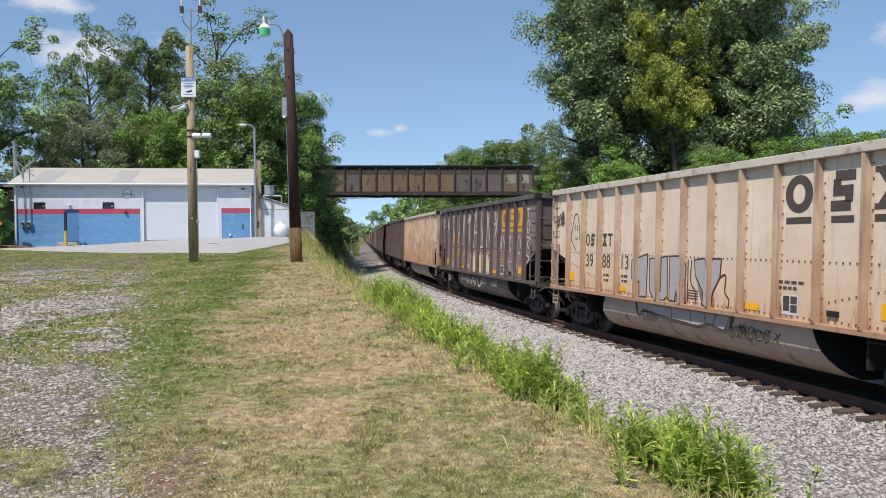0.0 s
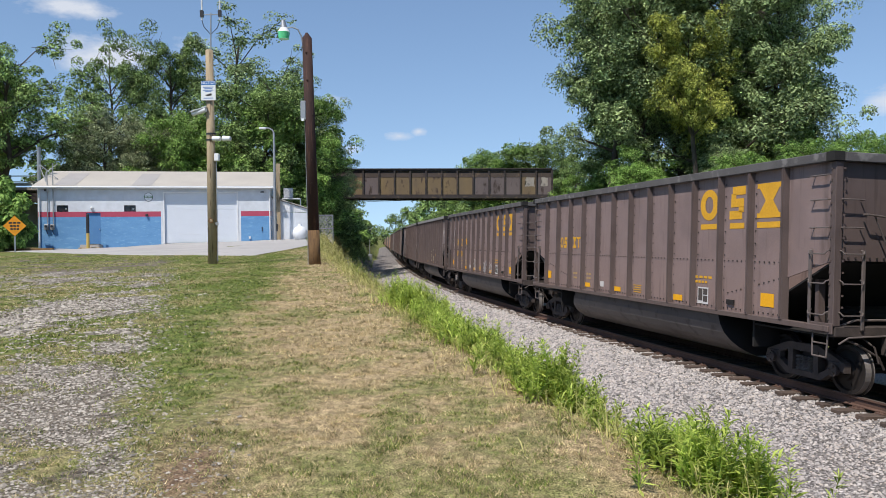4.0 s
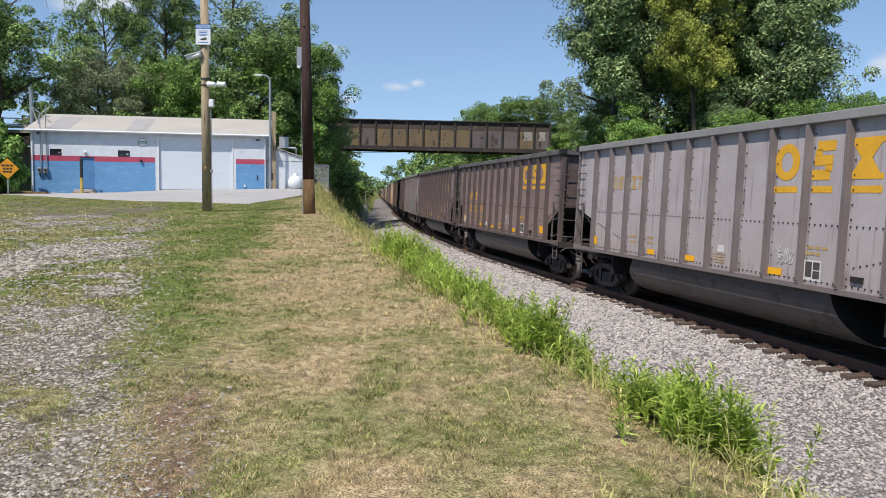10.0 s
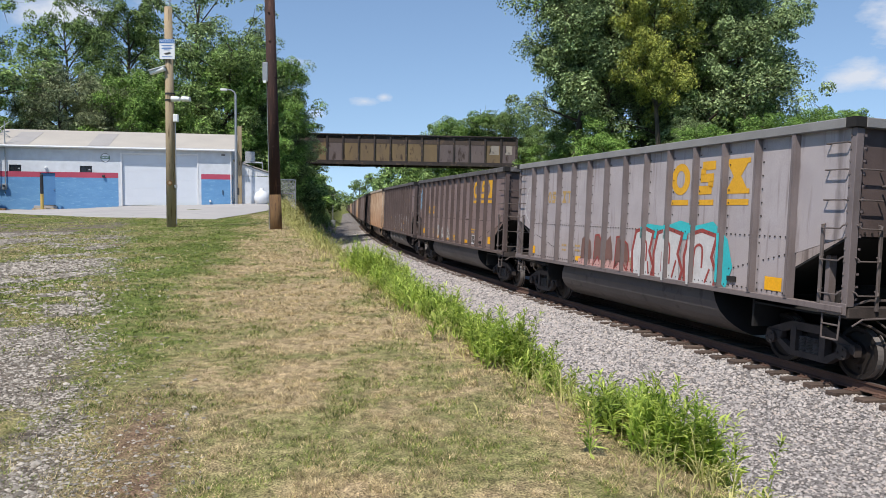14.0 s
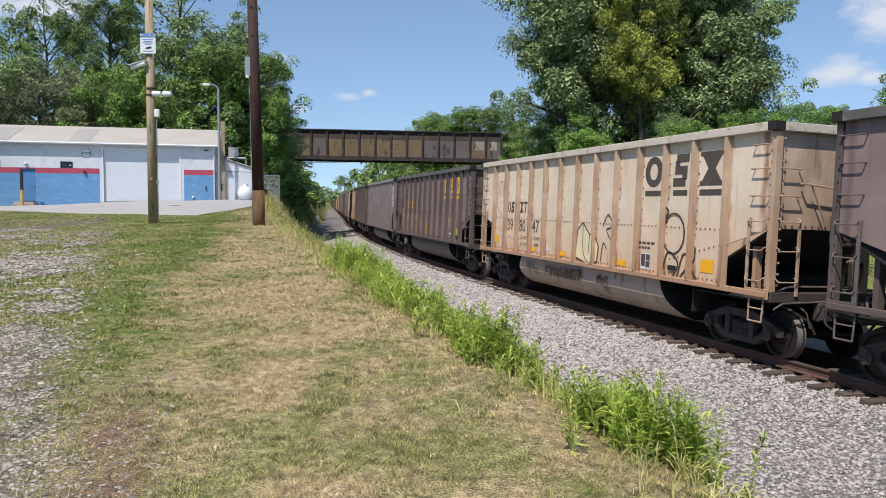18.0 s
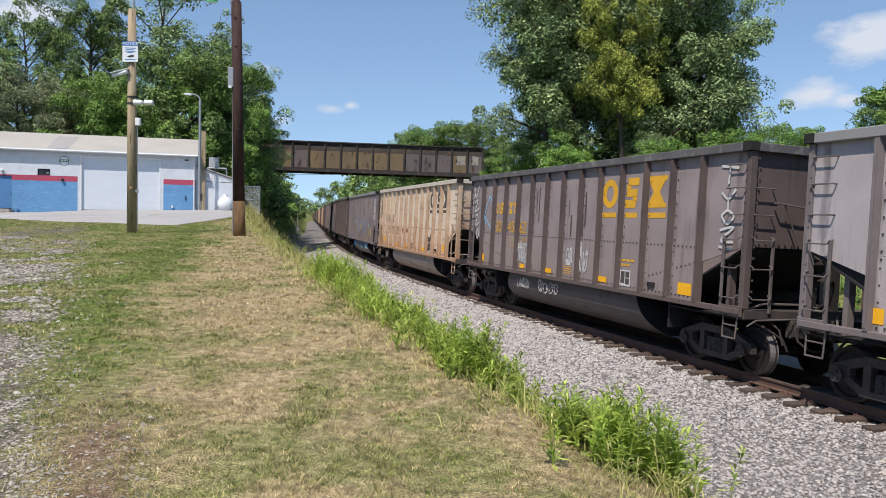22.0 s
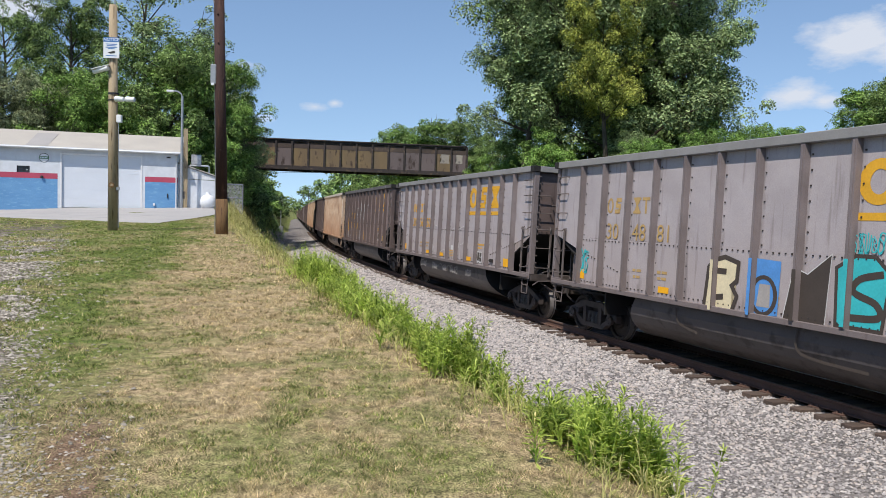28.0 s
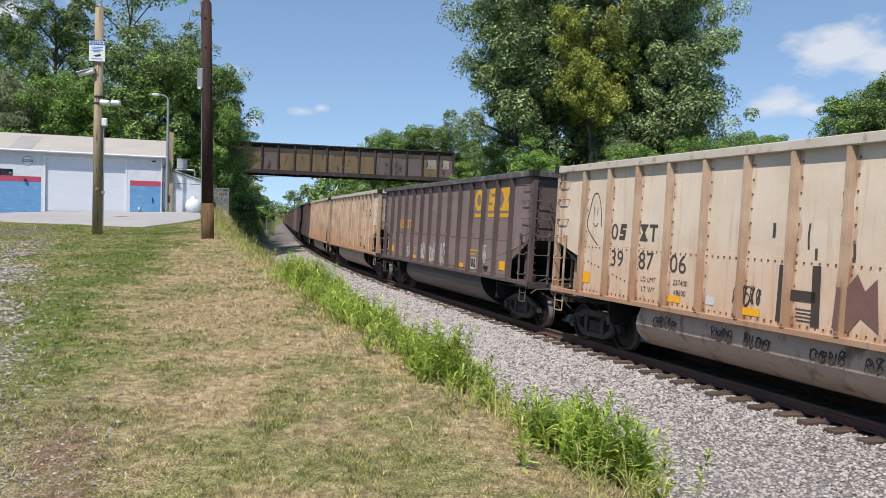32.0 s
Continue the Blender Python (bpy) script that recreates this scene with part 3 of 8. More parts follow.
def blades(name, x, y, d, material, seed, long, lean, label, wide=0.0032):
    """Single grass blades, one triangle each."""
    rng = np.random.default_rng(seed)
    n = len(x)
    z = level(x, y) - 0.004
    a, t = rng.uniform(0, 2 * np.pi, n), rng.uniform(0, 2 * np.pi, n)
    ln = long * rng.uniform(0.5, 1.3, n) * np.clip(d / 8, 0.9, 1.1) * (0.45 + 1.15 * fbm(x, y, 7.0, 31, 2))
    out = ln * rng.uniform(lean * 0.6, lean, n)
    w = wide * np.clip(d / 5.5, 0.75, 4)
    V = np.zeros((n, 3, 3))
    V[:, 0] = np.stack([x - np.cos(t) * w, y - np.sin(t) * w, z], 1)
    V[:, 1] = np.stack([x + np.cos(t) * w, y + np.sin(t) * w, z], 1)
    V[:, 2] = np.stack([x + np.cos(a) * out, y + np.sin(a) * out, z + np.sqrt(np.maximum(ln ** 2 - out ** 2, 1e-4))], 1)
    tagged(raw(name, V.reshape(-1, 3), np.arange(3 * n).reshape(-1, 3), material), label, "grass", kind="stuff")


def grass():
    rng = np.random.default_rng(11)
    n = 1500000
    d = 1.0 + 43 * rng.uniform(0, 1, n) ** 1.95
    a = rng.uniform(-0.68, 0.46, n)
    x, y = d * np.sin(a), d * np.cos(a)
    u = across(x, y)
    green, gravel, bare = cover(x, y)
    p = rng.uniform(0, 1, n)
    isgreen = rng.uniform(0, 1, n) < np.clip(green * 1.0, 0.04, 0.93)
    tuft = rng.uniform(0, 1, n) < np.clip(0.45 + (fbm(x, y, 8.0, 14, 2) - 0.5) * 3.2, 0.06, 1)
    front = np.interp(x, [-29.5, -23.75, -18.2, -15.6, -13.5, -11.5, -8.4, -8.3], [47.0, 42.2, 36.6, 33.9, 32.7, 31.8, 30.7, 60])
    ok = (u > 8.3) & (y < front) & (p > gravel * 0.97) & (p > bare * 0.8) & tuft
    k = ok & ~isgreen
    # the lot goes on behind, with thinner cover
    m = 90000
    d2, a2 = 9 * np.sqrt(rng.uniform(0.002, 1, m)), rng.uniform(0.46, 2 * np.pi - 0.68, m)
    x2, y2 = d2 * np.sin(a2), d2 * np.cos(a2)
    g2, r2, b2 = cover(x2, y2)
    ok2 = (across(x2, y2) > 8.8) & (rng.uniform(0, 1, m) > r2)
    green2 = rng.uniform(0, 1, m) < g2
    x, y, d = np.concatenate([x, x2]), np.concatenate([y, y2]), np.concatenate([d, d2])
    k, isgreen, ok = np.concatenate([k, ok2 & ~green2]), np.concatenate([isgreen, green2]), np.concatenate([ok, ok2])
    blades("dry_grass", x[k], y[k], d[k], M_STRAW, 12, 0.042, 0.86, "short mown grass dried to straw", 0.0027)
    k = ok & isgreen
    blades("green_grass", x[k], y[k], d[k], M_GREEN, 13, 0.033, 0.78, "short green grass and clover patches", 0.0036)


def plants(name, spots, tall, leaf, many, material, seed, label, droop=0.35, category="weeds", slim=1.0):
    """Upright weeds: stems with narrow leaves all the way up."""
    rng = np.random.default_rng(seed)
    V, F, k = [], [], 0
    for (x, y), h in zip(spots, tall):
        z = float(level(x, y)) - 0.02
        ax, ay = rng.uniform(-0.25, 0.25, 2) * h
        m = max(5, int(many * h / 0.6))
        f = np.sort(rng.uniform(0.05, 1.0, m))
        px, py, pz = x + ax * f ** 1.5, y + ay * f ** 1.5, z + h * f
        a = rng.uniform(0, 2 * np.pi, m)
        ln = leaf * rng.uniform(0.6, 1.25, m) * (1.15 - 0.6 * f)
        up = rng.uniform(-droop, 1.4, m)
        w = ln * rng.uniform(0.08, 0.15, m) * slim
        dx, dy = np.cos(a) * ln, np.sin(a) * ln
        q = np.zeros((m, 4, 3))
        q[:, 0] = np.stack([px, py, pz], 1)
        q[:, 1] = np.stack([px + dx * 0.5 - np.sin(a) * w, py + dy * 0.5 + np.cos(a) * w, pz + up * ln * 0.62], 1)
        q[:, 2] = np.stack([px + dx, py + dy, pz + up * ln * 0.8], 1)
        q[:, 3] = np.stack([px + dx * 0.5 + np.sin(a) * w, py + dy * 0.5 - np.cos(a) * w, pz + up * ln * 0.62], 1)
        st = np.array([(x - 0.006, y, z), (x + 0.006, y, z), (x + ax, y + ay, z + h)])
        V.append(q.reshape(-1, 3))
        V.append(st)
        F += [(k + 4 * i, k + 4 * i + 1, k + 4 * i + 2, k + 4 * i + 3) for i in range(m)]
        k += 4 * m
        F.append((k, k + 1, k + 2))
        k += 3
    return tagged(raw(name, np.concatenate(V), F, material), label, category, kind="stuff")


def strip(rng, n, s0, s1, u0, u1):
    s, u = rng.uniform(s0, s1, n), rng.normal((u0 + u1) / 2, (u1 - u0) / 3.2, n)
    y = np.interp(s, LS, LY)
    h = heading(y)
    return np.stack([np.interp(s, LS, LX) - np.cos(h) * u, y - np.sin(h) * u], 1)


def weeds():
    rng = np.random.default_rng(21)

    def clumped(p, k):
        return p[rng.uniform(0, 1, len(p)) < np.clip((fbm(p[:, 0], p[:, 1], 0.9, 7, 3) - 0.36) * k, 0.12, 1)]

    def clump_height(p):
        return np.clip(0.45 + 2.2 * (fbm(p[:, 0], p[:, 1], 0.9, 7, 3) - 0.36), 0.4, 1.5)
    near = clumped(strip(rng, 2700, -12, 6, 8.45, 9.0), 5.0)
    near = near[near[:, 1] > 4.3]
    plants("tall_weeds", near, 0.36 * np.exp(np.clip(rng.normal(0, 0.22, len(near)), -0.6, 0.28)) * clump_height(near), 0.10, 64, M_WEED, 22, "tall bright green weeds along the ballast edge", 0.15)
    mid = clumped(strip(rng, 720, 6, 26, 8.1, 8.6), 4.2)
    plants("verge_weeds", mid, 0.27 * np.exp(np.clip(rng.normal(0, 0.3, len(mid)), -0.6, 0.4)) * clump_height(mid), 0.13, 36, M_WEED, 23, "green weeds on the bank beside the track", 0.15)
    dry = strip(rng, 3000, -12, 46, 8.3, 9.3)
    plants("bank_grass", dry, 0.15 * np.exp(rng.normal(0, 0.3, len(dry))), 0.11, 34, M_WEED_DRY, 24, "long yellow-green grass on the bank", 0.1, slim=0.35)
    olive = clumped(strip(rng, 1500, 7, 34, 8.0, 9.0), 3.0)
    plants("rank_grass", olive, 0.30 * np.exp(rng.normal(0, 0.3, len(olive))), 0.15, 34, M_WEED_DRY, 27, "rank olive grass gone to seed on the bank", 0.1, slim=0.45)
    far = strip(rng, 1300, 22, 66, 7.4, 9.2)
    plants("bank_weeds", far, 0.36 * np.exp(rng.normal(0, 0.35, len(far))), 0.2, 30, M_WEED_DRY, 25, "rank olive-green weeds growing down the bank")
    slope = strip(rng, 1200, 64, 120, 6.2, 8.9)
    plants("slope_weeds", slope, 0.55 * np.exp(rng.normal(0, 0.3, len(slope))), 0.3, 26, M_LEAF, 28, "dark green weeds covering the cutting's slope")
    beyond = strip(rng, 900, -12, 40, -8.6, -5.8)
    plants("far_side_weeds", beyond, 0.5 * np.exp(rng.normal(0, 0.3, len(beyond))), 0.2, 30, M_LEAF_LIGHT, 29, "green weeds on the far side of the track")
    few = strip(rng, 90, -8, 30, 6.6, 8.0)
    plants("sparse_weeds", few, 0.2 * np.exp(rng.normal(0, 0.3, len(few))), 0.10, 18, M_WEED_DRY, 26, "sparse dry weeds at the ballast foot", slim=0.5)


def track():
    tr = thing("railroad_track", "curved single railroad track on wooden ties", "track", kind="structure")
    prof = ((-0.036, 0.0), (0.036, 0.0), (0.036, -0.035), (0.01, -0.05), (0.01, -0.14), (0.07, -0.155), (0.07, -0.17), (-0.07, -0.17), (-0.07, -0.155), (-0.01, -0.14), (-0.01, -0.05), (-0.036, -0.035))
    S = np.concatenate([np.arange(-34, 90, 1.0), np.arange(90, 420, 4.0)])
    for u in (0.753, -0.753):
        for name, outline, mat in (("rail", prof, M_RAIL), ("rail_top", ((-0.028, 0.003), (0.028, 0.003), (0.028, -0.002), (-0.028, -0.002)), M_TREAD)):
            V, F, w = [], [], len(outline)
            for s in S:
                c, h = beside(s, u, RAIL), line(s)[2]
                V += [(c.x + math.cos(h) * a, c.y + math.sin(h) * a, c.z + b) for a, b in outline]
            for i in range(len(S) - 1):
                F += [(i * w + j, i * w + (j + 1) % w, (i + 1) * w + (j + 1) % w, (i + 1) * w + j) for j in range(w)]
            raw(name, V, F, mat, tr)
    bm = B()
    box(bm, -1.3, 1.3, -0.115, 0.115, -0.18, 0, 0.012)
    tie = mesh_of("tie", bm, M_TIE)
    bm = B()
    box(bm, -0.17, 0.17, -0.095, 0.095, 0, 0.018)
    for x in (-0.10, 0.10):
        for y in (-0.06, 0.06):
            box(bm, x - 0.014, x + 0.014, y - 0.014, y + 0.014, 0.018, 0.045)
    plate = mesh_of("tie_plate", bm, M_RAIL)
    rng = random.Random(6)
    s = -30.0
    while s < 120:
        s += 0.545 + rng.uniform(-0.03, 0.03)
        p, h = beside(s, rng.uniform(-0.06, 0.06), RAIL - 0.185 + rng.uniform(-0.012, 0.008)), line(s)[2]
        t = new("tie", tie)
        t.parent = tr
        t.matrix_basis = Matrix.Translation(p) @ Matrix.Rotation(h + rng.uniform(-0.025, 0.025), 4, "Z") @ Matrix.Rotation(radians(CANT), 4, "Y")
        if -14 < s < 34:
            q = new("tie_plate", plate)
            q.parent = t
            q.matrix_basis = pose(-0.753, 0, 0.001)


ground()
track_bed()
track_stones()
lot_gravel()
grass()
weeds()
track()


# ---- the garage and its yard ----
LOT = Matrix.Translation((-28.43, 50.69, 0)) @ Matrix.Rotation(radians(11), 4, "Z")     # x along the front, y into the building


def words(text, size, material, parent, m, name="lettering", thick=0.0, align="CENTER"):
    """Letters of the built-in font as a thin mesh; m: where the text's plane stands."""
    cu = bpy.data.curves.new(name, "FONT")
    cu.body, cu.size, cu.align_x, cu.align_y, cu.extrude = text, size, align, "CENTER", thick
    cu.resolution_u = 3
    tmp = bpy.data.objects.new(name, cu)
    me = bpy.data.meshes.new_from_object(tmp)
    bpy.data.objects.remove(tmp)
    me.materials.append(material)
    ob = new(name, me)
    ob.parent, ob.matrix_basis = parent, m
    return ob


def garage():
    g = thing("garage_building", "long low white garage with blue lower wall and red band", "building", at=LOT)
    L, D, base, eave, ridge = 15.26, 8.4, 1.2, 5.5, 6.95
    band, blue = 3.83, 3.48
    # front wall in bays that leave the openings free
    holes = ((1.16, 1.90, 3.79, 4.27), (3.03, 3.95, 1.62, 3.76), (5.46, 6.22, 3.77, 4.26), (8.10, 12.92, 1.62, 5.09))

    def bay(x0, x1, z0, z1, mat, name, label=""):
        part(name, box(B(), x0, x1, 0, 0.2, z0, z1), mat, g, label)
    for x0, x1 in ((0.0, 3.03), (3.95, 7.86)):
        part("blue_wall", box(B(), x0, x1, 0, 0.2, base, blue), M_BLUE, g, "blue painted block wall")
    part("blue_wall", box(B(), 13.2, L, 0, 0.2, base, blue), M_BLUE, g, "blue painted block wall")
    for x0, x1 in ((0.0, 3.03), (3.95, 7.86), (13.2, L)):
        part("red_band", box(B(), x0, x1, -0.004, 0.2, blue, band if x0 != 0.0 else band), M_RED, g, "red painted band")
    part("door_head", box(B(), 3.03, 3.95, 0, 0.2, 3.76, band), M_RED, g)
    for x0, x1, z0, z1 in ((0, 1.16, band, eave), (1.16, 1.90, 4.27, eave), (1.90, 5.46, band, eave), (5.46, 6.22, 4.26, eave), (6.22, 7.86, band, eave), (7.86, 8.10, base, eave),
                           (8.10, 12.92, 5.09, eave), (12.92, 13.2, base, eave), (13.2, L, band, eave)):
        bay(x0, x1, z0, z1, M_WHITE, "white_wall", "white painted wall")
    part("side_wall", prism(B(), [(0.2, base), (D, base), (D, eave), (D / 2, ridge - 0.12), (0.2, eave)], "x", 0, 0.2), M_WHITE, g)
    part("side_wall", prism(B(), [(0.2, base), (D, base), (D, eave), (D / 2, ridge - 0.12), (0.2, eave)], "x", L - 0.2, L), M_WHITE, g)
    part("back_wall", box(B(), 0.2, L - 0.2, D - 0.2, D, base, eave), M_WHITE, g)
    for side in (1, -1):
        o = [(-0.25, eave - 0.02), (D / 2, ridge - 0.06), (D / 2, ridge), (-0.25, eave + 0.05)]
        if side < 0:
            o = [(D - a, b) for a, b in o]
        r = part("roof", prism(B(), o, "x", -0.3, L + 0.25), M_ROOF, g, "pale low-pitched roof")
    k = (ridge - eave - 0.05) / (D / 2 + 0.25)
    for x0, x1 in ((1.0, 2.4), (6.0, 7.3)):
        part("roof_patch", prism(B(), [(-0.1, eave + 0.058 + 0.15 * k), (3.4, eave + 0.058 + 3.65 * k), (3.4, eave + 0.066 + 3.65 * k), (-0.1, eave + 0.066 + 0.15 * k)], "x", x0, x1), M_ROOF_PATCH, g, "grey roof patch")
    part("fascia", box(B(), -0.3, L + 0.25, -0.30, -0.254, eave - 0.12, eave + 0.05), M_TRIM, g)
    part("gutter", rod(B(), (-0.3, -0.36, eave - 0.03), (L + 0.25, -0.36, eave - 0.06), 0.055), M_TRIM, g)
    for x in (-0.28, L + 0.23):
        part("verge_board", prism(B(), [(-0.25, eave - 0.16), (D / 2, ridge - 0.2), (D / 2, ridge - 0.065), (-0.25, eave - 0.025)], "x", x - 0.02, x + 0.02), M_TRIM, g)
    # roller door in panels
    d = part("roller_door", box(B(), 8.10, 12.92, 0.19, 0.23, 1.62, 1.66), M_DOOR, g, "wide white sectional garage door")
    part("door_floor", box(B(), 8.0, 13.02, -0.02, 0.24, 1.3, 1.615), M_PAVE, g)
    for x0, x1 in ((7.98, 8.098), (12.922, 13.04)):
        part("door_reveal", box(B(), x0, x1, 0.202, 0.3, 1.3, 5.2), M_WHITE, g)
    part("door_soffit", box(B(), 7.98, 13.04, 0.202, 0.3, 5.21, 5.3), M_WHITE, g)
    h = (5.09 - 1.66) / 6
    for i in range(6):
        part("door_panel", box(B(), 8.10, 12.92, 0.12, 0.18, 1.662 + i * h, 1.660 + (i + 1) * h, 0.003), M_DOOR, d)
    for x0, x1, z0, z1 in ((8.0, 8.10, 1.6, 5.19), (12.92, 13.02, 1.6, 5.19), (8.10, 12.92, 5.09, 5.19)):
        part("door_trim", box(B(), x0, x1, -0.02, -0.002, z0, z1), M_TRIM, g)
    # windows
    for x0, x1, z0, z1 in (holes[0], holes[2]):
        w = part("window", box(B(), x0, x1, 0.12, 0.14, z0, z1), M_GLASS, g, "small dark window")
        for a, b, c, e in ((x0, x1, z0, z0 + 0.05), (x0, x1, z1 - 0.05, z1), (x0, x0 + 0.05, z0 + 0.05, z1 - 0.05), (x1 - 0.05, x1, z0 + 0.05, z1 - 0.05), ((x0 + x1) / 2 - 0.02, (x0 + x1) / 2 + 0.02, z0 + 0.05, z1 - 0.05)):
            part("window_frame", box(B(), a, b, 0.08, 0.118, c, e), M_BLACK, w)
        for i in range(4):
            z = z0 + (z1 - z0) * (i + 1) / 5
            part("window_bar", box(B(), x0 + 0.05, x1 - 0.05, 0.06, 0.075, z - 0.012, z + 0.012), M_BLACK, w)
        part("window_sticker", box(B(), x1 - 0.24, x1 - 0.12, 0.114, 0.1185, z0 + 0.2, z0 + 0.3), M_SIGN_W, w)
    # side door with its two steps
    d = part("entry_door", box(B(), 3.05, 3.93, 0.1, 0.15, 1.64, 3.74), M_BLUE_DARK, g, "flush blue steel door")
    part("door_knob", rod(B(), (3.85, 0.1, 2.65), (3.85, 0.03, 2.65), 0.03), M_GALV, d)
    for i, z in enumerate((1.60, 1.42)):
        part("step", box(B(), 2.70, 4.05, -0.36 * (i + 1), -0.36 * i - 0.002, 1.15, z, 0.02), M_POLE_A if i else M_PAVE, g, "weathered wooden step")
    # fittings
    part("wall_lamp", bmesh_dome(B(), (3.40, -0.06, 4.08), 0.10), M_TRIM, g)
    part("flood_light", box(B(), 6.87, 7.03, -0.16, -0.01, 3.50, 3.66, 0.03), M_BLACK, g)
    part("camera_dome", bmesh_dome(B(), (0.5, -0.12, 5.28), 0.07), M_BLACK, g)
    part("small_fixture", box(B(), 14.55, 14.8, -0.08, -0.01, 5.12, 5.2), M_BLACK, g)
    part("downpipe", bent(B(), [(0.1, -0.06, 5.3), (0.1, -0.06, 1.4)], 0.045), M_TRIM, g)
    part("downpipe", bent(B(), [(15.18, -0.06, 5.4), (15.18, -0.06, 1.6)], 0.045), M_TRIM, g)
    for x, z1 in ((0.62, 6.6), (0.98, 7.1)):
        part("conduit", bent(B(), [(x, -0.08, 2.9), (x, -0.08, z1)], 0.035), M_GALV, g)
    for x in (0.55, 0.92):
        b = part("meter_box", box(B(), x - 0.13, x + 0.13, -0.2, -0.01, 2.62, 3.0, 0.02), M_GALV, g, "grey electricity meter box")
        part("meter", rod(B(), (x, -0.2, 2.86), (x, -0.27, 2.86), 0.08, seg=14), M_GLASS, b)
        part("cable", bent(B(), [(x, -0.1, 2.62), (x + 0.04, -0.1, 2.35)], 0.02), M_BLACK, g)
    part("round_badge", rod(B(), (7.06, -0.004, 4.82), (7.06, -0.02, 4.82), 0.27, seg=24), M_SIGN_W, g, "round white badge with a dark band")
    part("badge_rim", rod(B(), (7.06, -0.002, 4.82), (7.06, -0.012, 4.82), 0.30, seg=24), M_INK, g)
    part("badge_band", box(B(), 6.78, 7.34, -0.026, -0.021, 4.75, 4.91), M_INK_G, g)
    for i in range(5):
        part("badge_mark", box(B(), 6.84 + i * 0.09, 6.90 + i * 0.09, -0.03, -0.0265, 4.79, 4.87), M_SIGN_W, g)
    part("red_blanket_pin", box(B(), 14.6, 14.66, -0.05, -0.005, 2.42, 2.72), M_BLACK, g)
    part("hose_bib", box(B(), 13.72, 13.84, -0.1, -0.005, 1.9, 2.06), M_TRIM, g)
    # lean-to at the end wall
    a = part("lean_to", prism(B(), [(L, 1.3), (17.8, 1.3), (17.8, 3.72), (L, 3.78)], "y", 0.55, 0.75), M_WHITE, g, "white lean-to with a sloping roof")
    part("lean_to_gable", prism(B(), [(L, 3.80), (17.8, 3.76), (17.8, 3.96), (L, 4.8)], "y", 0.57, 0.72), M_TRIM, a)
    for i in range(16):
        x = L + 0.1 + i * 0.155
        part("rib", box(B(), x, x + 0.03, 0.545, 0.568, 3.82, 4.76 - (x - L) * 0.33), M_TRIM, a)
    part("lean_to_side", box(B(), 17.65, 17.8, 0.752, 5.0, 1.3, 3.9), M_WHITE, a)
    part("lean_to_roof", prism(B(), [(L, 4.84), (17.95, 3.96), (17.95, 4.03), (L, 4.92)], "y", 0.45, 5.1), M_ROOF, a)
    return g


def bmesh_dome(bm, c, r):
    bmesh.ops.create_uvsphere(bm, u_segments=12, v_segments=8, radius=r, matrix=Matrix.Translation(c))
    return bm


